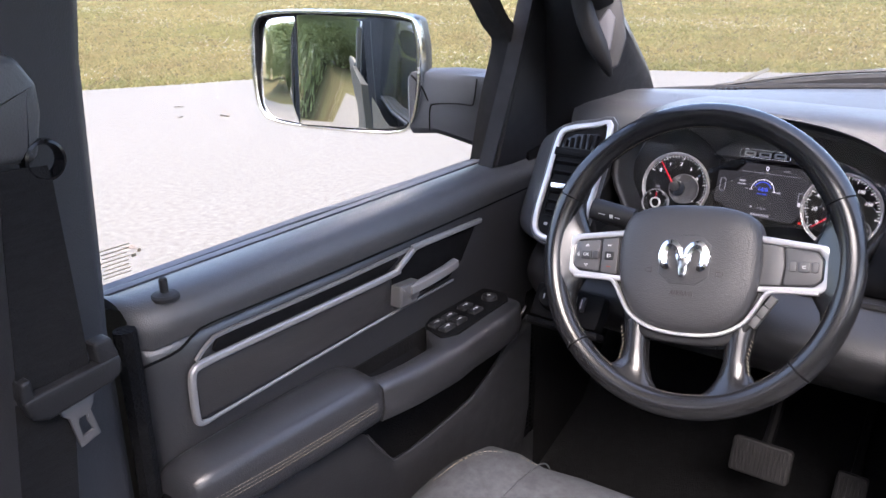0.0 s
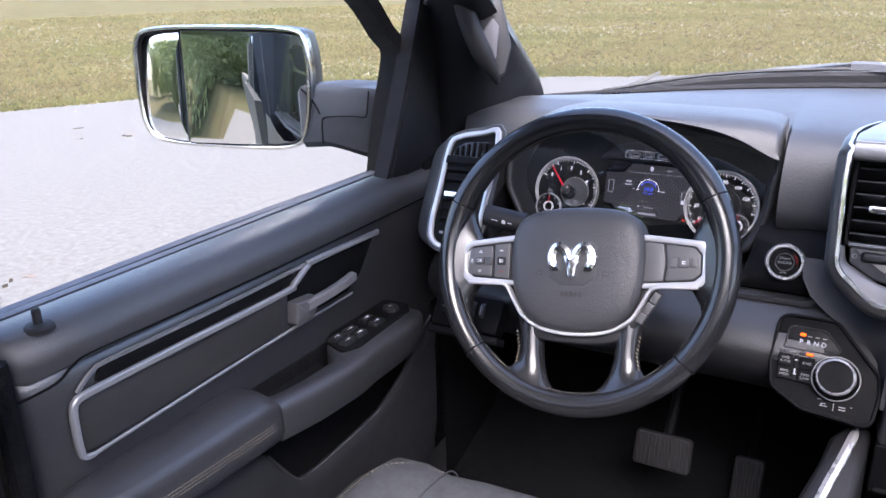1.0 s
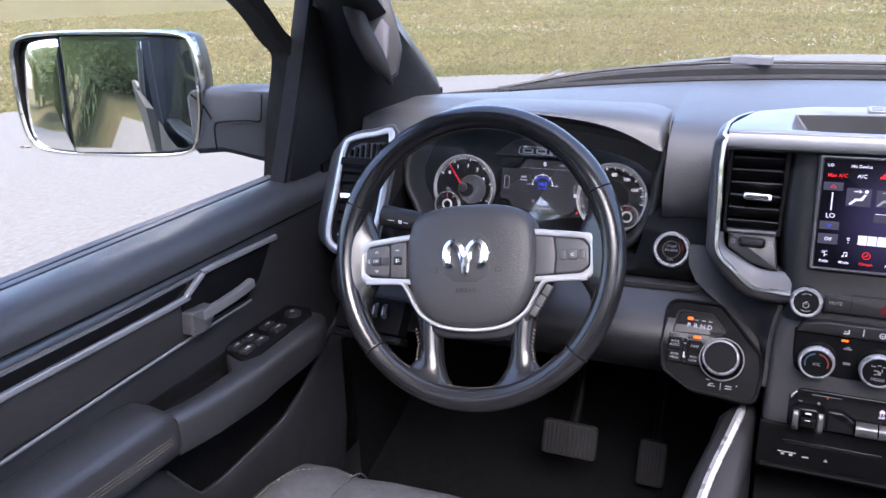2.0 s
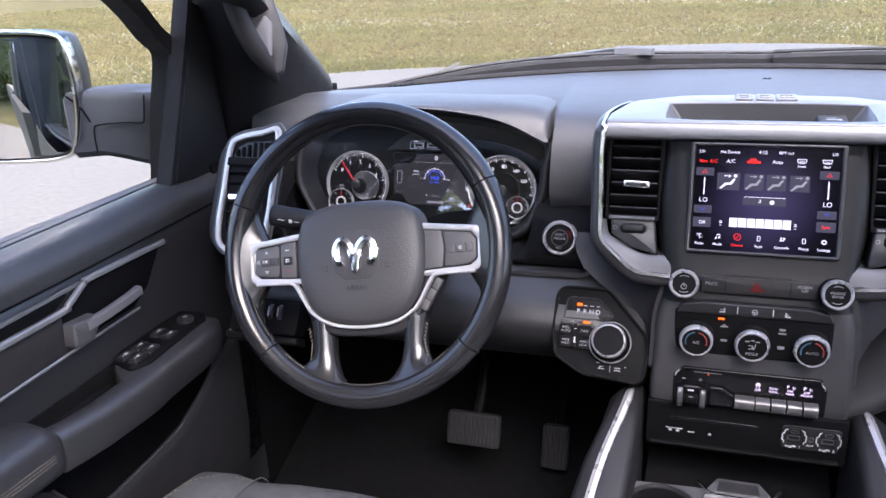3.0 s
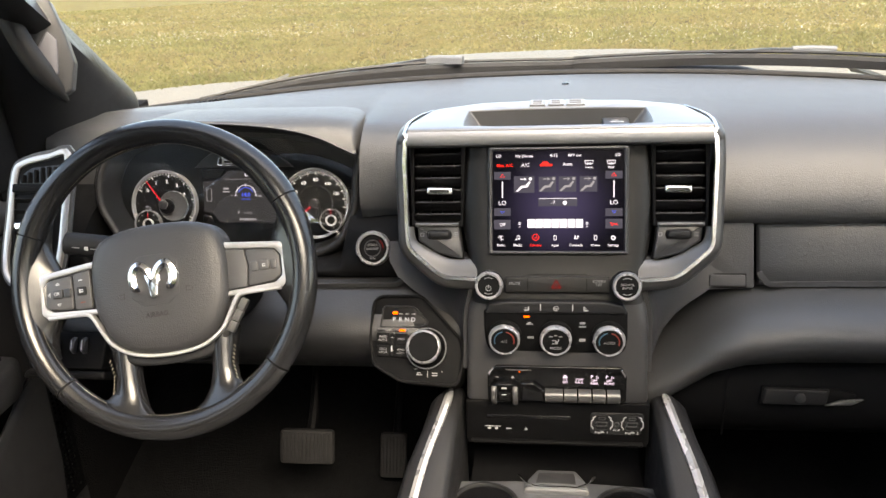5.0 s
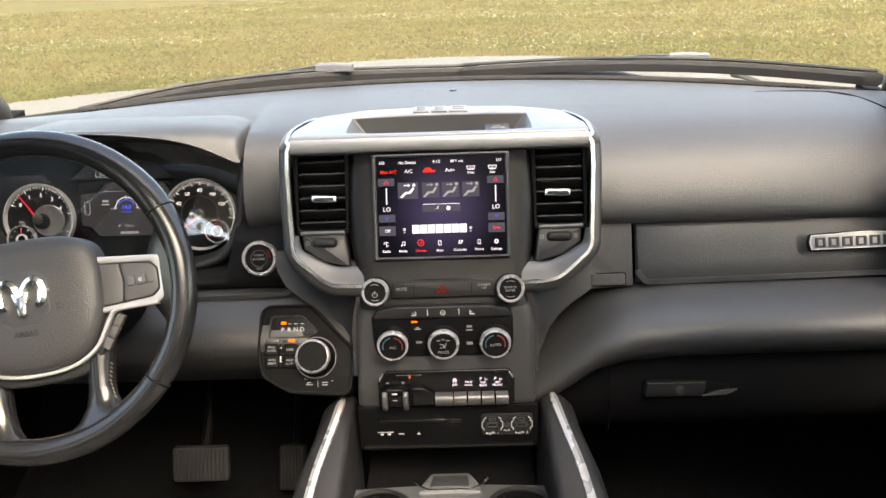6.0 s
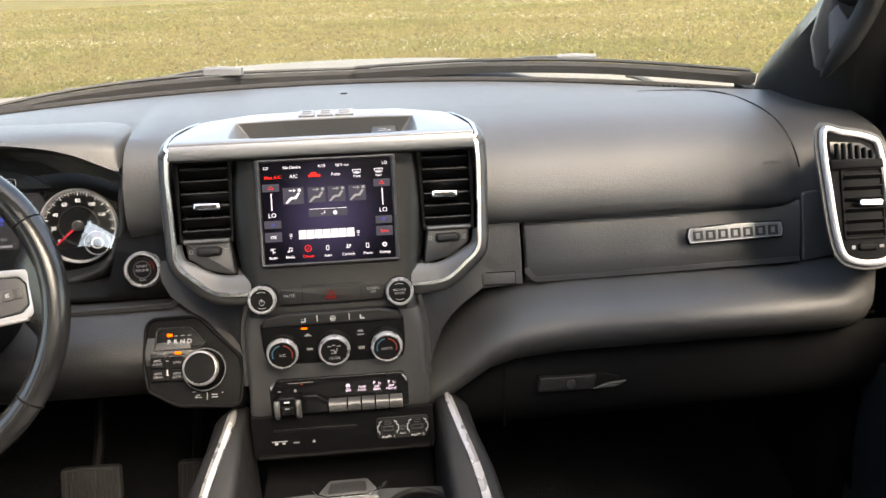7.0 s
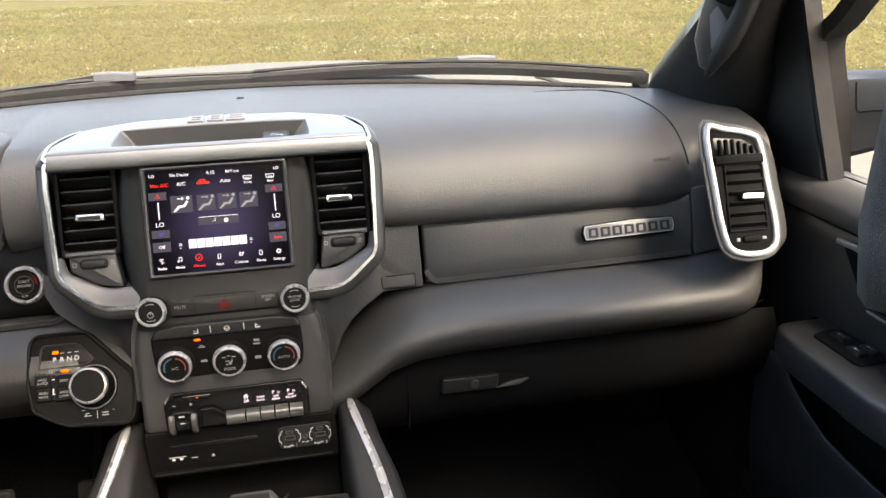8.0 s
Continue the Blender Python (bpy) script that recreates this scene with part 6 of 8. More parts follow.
def cluster():
    c = thing("instrument_cluster", (-0.488, 1.2, 1.24), "instrument cluster with two chrome ringed dials and a grey display", "instrument panel")
    face = [Vector(p) for p in smooth([(-0.205, 0.0), (-0.198, 0.045), (-0.170, 0.085), (-0.10, 0.108), (0.0, 0.112), (0.115, 0.100), (0.178, 0.075), (0.184, 0.03), (0.181, -0.01), (0.160, -0.055), (0.10, -0.080), (-0.12, -0.080), (-0.182, -0.050)], 4, True)]
    part("back_plate", plate(face, C.at(0, 0, -0.004), 0.02, 0.001), M_FACE, c)
    gauge(c, "tachometer", -0.1245, 0.000, 0.0535, "tachometer dial", 126, (152, -62, 36, 6), [(str(k), 142 - k * 29) for k in range(7)], True)
    gauge(c, "speedometer", 0.1205, 0.000, 0.0540, "speedometer dial", 220, (216, -8, 42, 3), [(str(20 * k), 216 - k * 32) for k in range(7)], False)
    letters("RPM\nx1000", C.at(-0.153, -0.0065, 0.0046), 0.0042, M_DIMGLOW, c, "small_word")
    for nm, a, b, r, lab in (("temperature_gauge", -0.1500, -0.0302, 0.0215, "small temperature gauge"), ("fuel_gauge", 0.1470, -0.0260, 0.0175, "small fuel gauge")):
        f = C.at(a, b, 0.012)
        g = part(nm, lathe([(r * 0.97, -0.012), (r * 0.97, 0.0), (0.0, 0.0)], f, 32), M_FACE, c, lab)
        part("dial_ring", lathe([(r, -0.004), (r * 1.03, 0.002), (r * 1.01, 0.0042), (r * 0.94, 0.004), (r * 0.92, 0.002)], f, 40, caps=False), M_RING, g, "bright ring")
        part("hub_ring", lathe([(0.0088, 0.0005), (0.0086, 0.003), (0.0064, 0.003), (0.0062, 0.0005)], f, 28, caps=False), M_PRINT, g)
        part("needle", plate([(-0.0006, 0.008), (0.0006, 0.008), (0.0003, 0.017), (-0.0003, 0.017)], f.at(0, 0, 0.003), 0.001, 0.0002), M_NEEDLE, g)
        bm = bmesh.new()
        for k in range(7):
            q = radians(200 - 36 * k)
            plate(rect(0.003, 0.0006, 0, 2), Fr(f.p(r * 0.78 * math.cos(q), r * 0.78 * math.sin(q), 0.0005), f.u, f.v, math.degrees(q)), 0.0004, 0.0001, bm)
        part("scale", bm, M_DIAL, g)
    D = C.at(0.004, 0.004, 0.002)
    dsp = part("display", plate(rounded([(-0.0658, -0.0165), (-0.052, -0.018), (-0.040, -0.033), (0.052, -0.034), (0.064, -0.018), (0.0690, -0.0172), (0.0700, 0.034), (0.0606, 0.047), (-0.0250, 0.048), (-0.0380, 0.0330), (-0.0658, 0.0315)], 0.003), D, 0.004, 0.001), M_DISPLAY, c, "lit grey information display")
    letters("0", D.at(0.0060, 0.0415, 0.0006), 0.0100, M_WHITEGLOW, dsp)
    letters("MPH", D.at(0.034, 0.0405, 0.0006), 0.0042, M_DIMGLOW, dsp)
    letters("14.0", D.at(0.004, 0.0100, 0.0006), 0.0088, M_BLUEGLOW, dsp, "trip_figure", 0.0002)
    letters("AVG MPG", D.at(0.004, 0.0030, 0.0006), 0.0036, M_BLUEGLOW, dsp)
    arcw = [Vector((0.0170 * math.cos(radians(q)), 0.0170 * math.sin(radians(q)))) for q in range(0, 181, 12)]
    part("economy_arc", plate(arcw + [v * 0.955 for v in reversed(arcw)], D.at(0.004, 0.0085, 0.0006), 0.0005, 0.0001), M_WHITEGLOW, dsp)
    for q in (0, 45, 90, 135, 180):
        part("arc_tick", plate(rect(0.0045, 0.0008, 0, 2, 0.0165, 0), Fr(D.p(0.004, 0.0085, 0.0007), D.u, D.v, q), 0.0004, 0.0001), M_WHITEGLOW, dsp)
    inner = [v * 0.80 for v in arcw[2:14]]
    part("inner_arc", plate(inner + [v * 0.90 for v in reversed(inner)], D.at(0.004, 0.0085, 0.0006), 0.0005, 0.0001), M_BLUEGLOW, dsp)
    marks("display_rule", [(0.012, 0.0345, 0.085, 0.0005)], D, M_DIMGLOW, dsp)
    letters("P", D.at(-0.0085, -0.0185, 0.0006), 0.0062, M_DIALOFF, dsp, "gear_letter")
    letters("R N D", D.at(0.0070, -0.0185, 0.0006), 0.0048, M_DIMGLOW, dsp, "gear_line")
    marks("odometer_bar", [(0.006 + 0.004 * k, -0.0285, 0.003, 0.0034) for k in range(-3, 4)], D, M_DIMGLOW, dsp)
    marks("range_bar", [(-0.0280, 0.020, 0.009, 0.0030), (-0.0280, 0.0150, 0.012, 0.0020), (-0.0190, 0.0088, 0.0035, 0.0012), (0.0270, 0.0080, 0.006, 0.0024)], D, M_DIMGLOW, dsp)
    for a, b in ((-0.0560, 0.010), (0.0600, 0.002)):
        o = rect(0.0085, 0.020, 0.0015, 2, a, b)
        part("level_frame", bezel(o, inset(o, 0.0007), D.at(0, 0, 0.0006), 0.0005, 0.0001), M_DIMGLOW, dsp)
    part("fuel_level", bars([(0.0600, -0.0045, 0.0066, 0.006)], D.at(0, 0, 0.0004)), M_DIALOFF, dsp)
    for pts in ([(-0.066, 0.0350), (-0.0385, 0.0360), (-0.0270, 0.0500), (-0.066, 0.0500)], [(-0.066, -0.036), (-0.046, -0.036), (-0.054, -0.0215), (-0.066, -0.0210)], [(0.056, -0.037), (0.074, -0.036), (0.073, -0.0205), (0.0665, -0.0205)], [(0.0630, 0.050), (0.0760, 0.048), (0.0740, 0.036)]):
        part("lamp_field", plate(rounded(pts, 0.002, 2), D.at(0, 0, 0.004), 0.006, 0.001), M_PIANO, c)
    marks("red_warning_lamp", [(0.0645, -0.0310, 0.0035, 0.0028), (0.0700, -0.0265, 0.0028, 0.0028)], D.at(0, 0, 0.004), M_RED, c)
    # brow above the display that carries the small plate
    brow = [Vector(p) for p in smooth([(-0.075, 0.0570), (-0.045, 0.0800), (0.0, 0.0860), (0.050, 0.0800), (0.085, 0.0570)], 5)]
    part("brow", plate(brow, C.at(0, 0, 0.002), 0.006, 0.002), M_PLASTIC, c, "black brow above the display")
    bf = C.at(0.0040, 0.0650, 0.010)
    o = rounded([(-0.038, -0.0060), (0.038, -0.0060), (0.036, 0.0075), (-0.036, 0.0075)], 0.004)
    bd = part("logo_plate", bezel(o, inset(o, 0.0014), bf, 0.008, 0.0006), M_CHROME, c, "chrome edged logo plate")
    spec = []
    for a in (-0.022, 0.0, 0.022):
        spec += [(a, 0.0035, 0.0165, 0.0020), (a, -0.0022, 0.0165, 0.0018), (a - 0.0072, 0.0006, 0.0026, 0.0078), (a + 0.0072, 0.0006, 0.0026, 0.0078)]
    part("logo_marks", bars(spec, bf.at(0, 0, -0.0018)), M_SATIN, bd)
    part("logo_field", plate(inset(o, 0.001), bf.at(0, 0, -0.0020), 0.003, 0.0003), M_PIANO, bd)
    # frame of the lens, from the dial face out to the opening, and the clear lens in it
    o2 = [Vector(p) for p in smooth([(-0.2105, 0.005), (-0.2100, 0.045), (-0.190, 0.080), (-0.120, 0.108), (0.0, 0.114), (0.115, 0.103), (0.1870, 0.078), (0.1870, 0.036), (0.1830, -0.009), (0.1650, -0.049), (0.132, -0.069), (0.06, -0.077), (-0.10, -0.077), (-0.165, -0.063), (-0.196, -0.025)], 4, True)]
    def swell(p):
        """Height of the hollow lens: raked back towards its top, its sides curving forwards."""
        return 0.026 - 0.07 * p.y + (0.10 if p.x > 0 else 0.25) * p.x * p.x

    bm = bmesh.new()
    rings(bm, [[C.p(p.x, p.y, h + k * (swell(p) - 0.026)) for p in inset(o2, d)] for d, h, k in ((0.010, -0.006, 0), (0.006, 0.012, 0.5), (0.001, 0.026, 1), (0.000, 0.029, 1), (-0.003, 0.0315, 1), (-0.008, 0.030, 1), (-0.011, 0.024, 0.8), (-0.014, 0.006, 0.4))], True)
    part("lens_frame", bm, M_PLASTIC, c, "dark grey frame round the lens", 60)
    gl = [Vector(p) for p in inset(o2, 0.0025)]
    bm = bmesh.new()
    mid = sum(gl, Vector((0, 0))) / len(gl)
    rings(bm, [[C.p(*(mid + (p - mid) * k), swell(mid + (p - mid) * k)) for p in gl] for k in (1.0, 0.9, 0.8, 0.7, 0.6, 0.5, 0.4, 0.3, 0.2, 0.1, 0.02)], True, False, True)
    part("lens", bm, M_LENS, c, "clear curved lens", 80).visible_shadow = False
    # hood: edge line across, flat top behind, closed by a wall on either end
    ex = [-0.716, -0.712, -0.700, -0.680, -0.650, -0.610, -0.554, -0.486, -0.420, -0.380, -0.345, -0.315, -0.3005, -0.2960, -0.2925]
    ez = [1.330, 1.372, 1.402, 1.425, 1.443, 1.455, 1.4615, 1.4597, 1.4535, 1.4465, 1.4355, 1.4210, 1.4140, 1.4125, 1.4125]
    tz = [1.335, 1.385, 1.420, 1.440, 1.454, 1.4635, 1.4675, 1.4680, 1.4670, 1.4650, 1.4620, 1.4580, 1.4540, 1.4480, 1.4200]
    top, lining = [], []
    for x, e, z in zip(ex, ez, tz):
        z = max(z, e + 0.004)
        top.append([(x, 1.1495, e), (x, 1.1480, e + 0.0018), (x, 1.1500, e + 0.0045), (x, 1.1560, e + 0.5 * (z - 0.006 - e) + 0.003), (x, 1.166, e + 0.82 * (z - 0.004 - e) + 0.002), (x, 1.182, z - 0.0012), (x, 1.205, z), (x, 1.25, z - 0.001), (x, 1.295, min(z, 1.462) - 0.004), (x, 1.335, min(z, 1.462) - 0.014)])
        lining.append([(x, 1.1495, e), (x, 1.160, e - 0.0015), (x, 1.185, e - 0.004), (x, 1.215, e - 0.008), (x, 1.245, e - 0.012)])
    part("hood", shell(top, 0.003), M_PAD, c, "black grained hood with stitched edge", 60)
    part("hood_lining", shell(lining, -0.003), M_DARK, c, "matt black hood lining", 60)
    line = smooth([(x, 1.1478, e + 0.0010) for x, e in zip(ex[3:], ez[3:])], 4)
    part("hood_edge", tube(line, 0.0008, 6, (0, -1, 0)), M_ARM, c, "thin pale edge line")


cluster()


def light_switch():
    c = thing("light_switch", (-0.70, 1.03, 1.12), "black light switch panel with round knob and dimmer wheels", "switch panel")
    f = Fr((-0.695, 0.985, 1.166), (1, 0, 0), (0, 0.5, 0.86))
    part("panel", plate(rounded([(-0.062, -0.028), (0.052, -0.028), (0.056, 0.026), (-0.060, 0.026)], 0.006), f.at(0, 0, 0.012), 0.03, 0.003), M_DARK, c)
    k = part("knob", lathe([(0.018, 0.0), (0.017, 0.016), (0.014, 0.019), (0.0, 0.019)], f.at(-0.030, 0.004, 0.010), 28), M_DARK, c)
    part("knob_mark", bars([(-0.036, 0.004, 0.002, 0.008), (-0.026, 0.006, 0.005, 0.001), (-0.026, 0.002, 0.005, 0.001)], f.at(0, 0, 0.0292)), M_PRINT, k)
    for a in (0.008, 0.024):
        wh = part("dimmer_wheel", lathe([(0.011, -0.0035), (0.012, -0.002), (0.012, 0.002), (0.011, 0.0035)], Fr(f.p(a, 0.006, 0.010), f.v, f.n), 24), M_GREY, c)
        part("wheel_mark", bars([(a, 0.006, 0.0016, 0.014)], f.at(0, 0, 0.0221)), M_PRINT, wh)
    part("lower_lip", plate(rounded([(-0.065, -0.042), (0.06, -0.042), (0.058, -0.030), (-0.063, -0.030)], 0.004), f.at(0, 0, 0.016), 0.03, 0.004), M_DARK, c)


light_switch()


# ---- doors, pillars, belt ----
M_ACCENT = surface("dark_brown_grain", (0.022, 0.0208, 0.0205), 0.45, vary=0.2, scale=20, grain=0.3, grain_scale=500, streak=(1, 0.2, 1))
M_SEAL = surface("grey_rubber_seal", (0.10, 0.10, 0.108), 0.6, vary=0.1, scale=30)
M_STICKER = surface("tan_print", (0.32, 0.25, 0.16), 0.7, vary=0.1)


def door(side):
    global FLIP
    FLIP = side > 0
    d = thing("cab_door", (-0.88, 0.75, 0.70), "black padded cab door with silver trim and open side window", "car door", "cab doors")
    ys = [0.356, 0.368, 0.45, 0.6, 0.75, 0.9, 1.0, 1.06, 1.12, 1.18]
    top = smooth([(-0.953, 1.334), (-0.935, 1.344), (-0.905, 1.352), (-0.878, 1.3495), (-0.861, 1.338), (-0.854, 1.322), (-0.859, 1.302)], 4)
    part("upper_pad", shell([[(p.x - (0.02 if y < 0.36 else 0), y, p.y) for p in top] for y in ys], -0.012), M_PAD, d, "black grained upper door pad", 60)
    mid = smooth([(-0.866, 1.301), (-0.860, 1.292), (-0.857, 1.26), (-0.857, 1.20), (-0.862, 1.14), (-0.872, 1.05), (-0.872, 0.9), (-0.868, 0.78), (-0.868, 0.70)], 3)
    part("inner_panel", shell([[(p.x - (0.02 if y < 0.36 else 0), y, p.y) for p in mid] for y in ys], -0.012), M_DOOR, d, "", 60)
    seam = smooth([(-0.8585, 0.347, 1.2885), (-0.8580, 0.395, 1.2900), (-0.8580, 0.418, 1.3005), (-0.8580, 0.440, 1.3060), (-0.858, 0.54, 1.3040), (-0.858, 0.77, 1.3010), (-0.858, 1.16, 1.3025)], 5)
    # dark strip in place of the shade between door end and pillar
    part("end_gap_shade", tube(smooth([(-0.862, 0.343, 1.335), (-0.860, 0.342, 1.20), (-0.866, 0.340, 0.95), (-0.868, 0.338, 0.70)], 5), 0.012, 8, (0, 1, 0)), M_CARPET, d, "dark strip standing in for the shaded door gap")
    part("seam", sweep(seam, [(-0.001, -0.0012), (0.001, -0.0012), (0.001, 0.0012), (-0.001, 0.0012)], (1, 0, 0)), M_DARK, d)
    D = Fr((-0.853, 0, 0), (0, 1, 0), (0, 0, 1))
    # silver accent: lower frame line and the upper strip that steps up over the handle
    ctrl = [(0.885, 1.2095), (0.75, 1.2075), (0.60, 1.2035), (0.44, 1.1975), (0.416, 1.1966), (0.4055, 1.2005), (0.4030, 1.2120), (0.4030, 1.235), (0.4040, 1.254), (0.4085, 1.2640), (0.424, 1.2672), (0.50, 1.2672), (0.733, 1.2655), (0.755, 1.2700), (0.789, 1.2875), (0.803, 1.2905), (0.962, 1.2865)]
    up = [(-0.8505, p.x, p.y) for p in smooth(ctrl, 5)]
    strip = [(-0.005, -0.003), (0.005, -0.003), (0.005, 0.002), (0.003, 0.004), (-0.003, 0.004), (-0.005, 0.002)]
    part("trim_strip", sweep(up, strip, (1, 0, 0), scale=[lerp(k, [15, 28, 76, 85], [0.38, 0.85, 0.85, 0.7]) for k in range(len(up))]), M_BAND, d, "satin grey-silver trim strip")
    part("accent_panel", plate(rounded([(0.408, 1.201), (0.725, 1.210), (0.738, 1.263), (0.410, 1.262)], 0.006), D.at(0, 0, 0.0), 0.008, 0.001), M_ACCENT, d, "dark textured accent panel")
    ac = [(-0.853, y, z) for y, z in smooth([(0.414, 1.2715), (0.424, 1.2800), (0.437, 1.2875), (0.452, 1.2905), (0.53, 1.2895), (0.65, 1.2880), (0.785, 1.2895)], 5)]
    part("upper_accent", sweep(ac, [(-0.004, -0.004), (0.004, -0.004), (0.004, 0.0), (-0.004, 0.003)], (1, 0, 0), scale=[0.6] * len(ac)), M_BAND, d, "thin satin ledge")
    # flat dark plate paints the shade under the ledge
    part("slot_shade", plate(rounded([(0.436, 1.2715), (0.735, 1.2705), (0.770, 1.2850), (0.446, 1.2865)], 0.004), D.at(0, 0, -0.001), 0.006, 0.0008), M_DARK, d, "dark plate for the shaded slot above the trim strip")
    # latch handle in its cup
    rec = [Vector(p) for p in rounded([(0.742, 1.213), (0.880, 1.213), (0.915, 1.232), (0.957, 1.283), (0.80, 1.284), (0.748, 1.266)], 0.006)]
    # flat dark plate gives the cup its shade by colour
    part("handle_cup_shade", plate(rec, D.at(0, 0, -0.002), 0.004, 0.0008), M_DARK, d, "flat dark plate for the shaded handle cup")
    h = part("latch_handle", sweep(smooth([(-0.8395, 0.765, 1.2365), (-0.8375, 0.80, 1.2378), (-0.8380, 0.845, 1.2398), (-0.8405, 0.878, 1.2420)], 5), [(-0.0065, -0.005), (0.0065, -0.005), (0.0075, 0.0), (0.0055, 0.006), (-0.0055, 0.006), (-0.0075, 0.0)], (1, 0, 0)), M_SATIN, d, "satin silver latch handle")
    # duller silver than the lever, putting the root's shaded face into colour
    part("handle_root", plate(rounded([(0.740, 1.2165), (0.775, 1.2125), (0.790, 1.2310), (0.790, 1.2440), (0.744, 1.2480)], 0.003), D.at(0, 0, 0.016), 0.018, 0.003), M_CHEEK, h)
    # armrest: padded rear part, forward arm with the switches, cup between
    rows = []
    for y, w, dz in ((0.350, 0.040, -0.035), (0.353, 0.055, -0.012), (0.362, 0.062, -0.003), (0.385, 0.066, 0.0), (0.45, 0.072, 0.002), (0.55, 0.077, 0.002), (0.610, 0.079, 0.001), (0.628, 0.079, -0.002), (0.634, 0.077, -0.010)):
        x0 = -0.858
        rows.append([(x0, y, 1.170 + dz), (x0 + 0.15 * w, y, 1.176 + dz), (x0 + 0.5 * w, y, 1.178 + dz), (x0 + 0.84 * w, y, 1.174 + dz), (x0 + 0.93 * w, y, 1.170 + dz), (x0 + 0.985 * w, y, 1.162 + dz), (x0 + w, y, 1.150 + dz), (x0 + w, y, 1.135), (x0 + w * 0.985, y, 1.120), (x0 + 0.9 * w, y, 1.110), (x0 + 0.4 * w, y, 1.106), (x0, y, 1.106)])
    rest = part("armrest_pad", shell(rows, -0.006), M_ARMREST, d, "padded armrest with double stitching", 50)
    for dz in (0.002, -0.0025, -0.007):
        bm = bmesh.new()
        for k in range(48):
            y = 0.37 + k * 0.0053
            w = lerp(y, [0.362, 0.385, 0.45, 0.55, 0.610, 0.634], [0.062, 0.066, 0.072, 0.077, 0.079, 0.077])
            tube([(-0.858 + w + 0.0002, y, 1.142 + dz), (-0.858 + w + 0.0002, y + 0.0042, 1.142 + dz)], 0.00045, 5, (0, 0, 1), bm)
        part("stitching", bm, M_THREAD, rest, "tan stitching")
    rows = []
    for y, x0, x1, zt in ((0.630, -0.810, -0.776, 1.166), (0.66, -0.805, -0.773, 1.163), (0.70, -0.803, -0.769, 1.160), (0.77, -0.805, -0.766, 1.157), (0.795, -0.835, -0.765, 1.157), (0.825, -0.858, -0.768, 1.157), (0.90, -0.858, -0.767, 1.158), (0.955, -0.858, -0.770, 1.158), (0.978, -0.858, -0.782, 1.156), (0.990, -0.858, -0.802, 1.148), (0.994, -0.858, -0.815, 1.135)):
        rows.append([(x0, y, zt - 0.05), (x0, y, zt - 0.003), (x0 + 0.003, y, zt), (0.5 * (x0 + x1), y, zt + 0.001), (x1 - 0.008, y, zt), (x1 - 0.002, y, zt - 0.004), (x1, y, zt - 0.012), (x1 + 0.001, y, zt - 0.035), (x1 - 0.006, y, zt - 0.055), (x0 + 0.004, y, zt - 0.058)])
    arm = part("forward_arm", shell(rows, -0.004), M_DOOR, d, "", 50)
    part("pull_cup", shell([[(-0.858, y, 1.128), (-0.835, y, 1.105), (-0.808, y, 1.128)] for y in (0.64, 0.72, 0.80)], -0.003), M_DARK, d)
    Z = Fr((-0.82, 0.895, 1.1595), (0, 1, 0), (-1, 0, 0))
    o = rounded([(-0.104, -0.016), (-0.075, -0.027), (0.068, -0.023), (0.088, -0.006), (0.086, 0.037), (-0.060, 0.038), (-0.085, 0.030)], 0.010) if side < 0 else rounded([(-0.066, -0.016), (0.030, -0.018), (0.040, 0.012), (0.034, 0.034), (-0.062, 0.038)], 0.010)
    part("switch_plate", plate(o, Z.at(0, 0, 0.002), 0.006, 0.001), M_DARK, arm, "black window switch plate")
    keys = [(-0.076, -0.0055), (-0.074, 0.0155), (-0.046, -0.0060), (-0.043, 0.0145), (0.0, -0.0050), (0.002, 0.0160)] if side < 0 else [(0.010, 0.012), (-0.034, 0.004), (-0.034, 0.024)]
    for a, b in keys:
        part("window_switch", plate(rect(0.026, 0.015, 0.003, 3, a, b), Z.at(0, 0, 0.007), 0.006, 0.002), M_PLASTIC, arm, "window switch")
        part("switch_mark", bars([(a + 0.003, b, 0.005, 0.0035), (a - 0.002, b, 0.007, 0.0008)], Z.at(0, 0, 0.007)), M_PRINT, arm)
    if side < 0:
        part("mirror_knob", lathe([(0.013, 0), (0.012, 0.006), (0.010, 0.007), (0.0, 0.007)], Z.at(0.053, 0.004, 0.002), 24), M_PLASTIC, arm, "round mirror knob")
        part("mirror_mark", bars([(0.053, 0.004, 0.009, 0.001), (0.053, 0.004, 0.001, 0.009)], Z.at(0, 0, 0.009)), M_PRINT, arm)
        part("lock_knob", lathe([(0.015, -0.002), (0.015, 0.002), (0.013, 0.004), (0.007, 0.005), (0.0045, 0.006), (0.0045, 0.020), (0.003, 0.022), (0.0, 0.022)], Fr((-0.874, 0.401, 1.3475), (1, 0, 0), (0, 1, 0)), 18), M_RUBBER, d, "black ribbed lock knob")
    # map pocket and speaker grille below
    rows = []
    for y, zt in ((0.37, 1.100), (0.52, 1.100), (0.600, 1.098), (0.625, 1.084), (0.652, 1.045), (0.680, 1.013), (0.72, 1.009), (0.80, 1.012), (0.875, 1.0190), (0.93, 1.040), (0.97, 1.062), (1.004, 1.083), (1.05, 1.10)):
        rows.append([(-0.832, y, zt - 0.14), (-0.818, y, zt - 0.02), (-0.815, y, zt - 0.003), (-0.810, y, zt), (-0.806, y, zt - 0.004), (-0.804, y, zt - 0.02), (-0.806, y, 0.92), (-0.825, y, 0.76), (-0.865, y, 0.70)])
    # darker plastic than the door stands in for dimmer light this low
    part("map_pocket", shell(rows, -0.006), M_PLASTIC, d, "", 50)
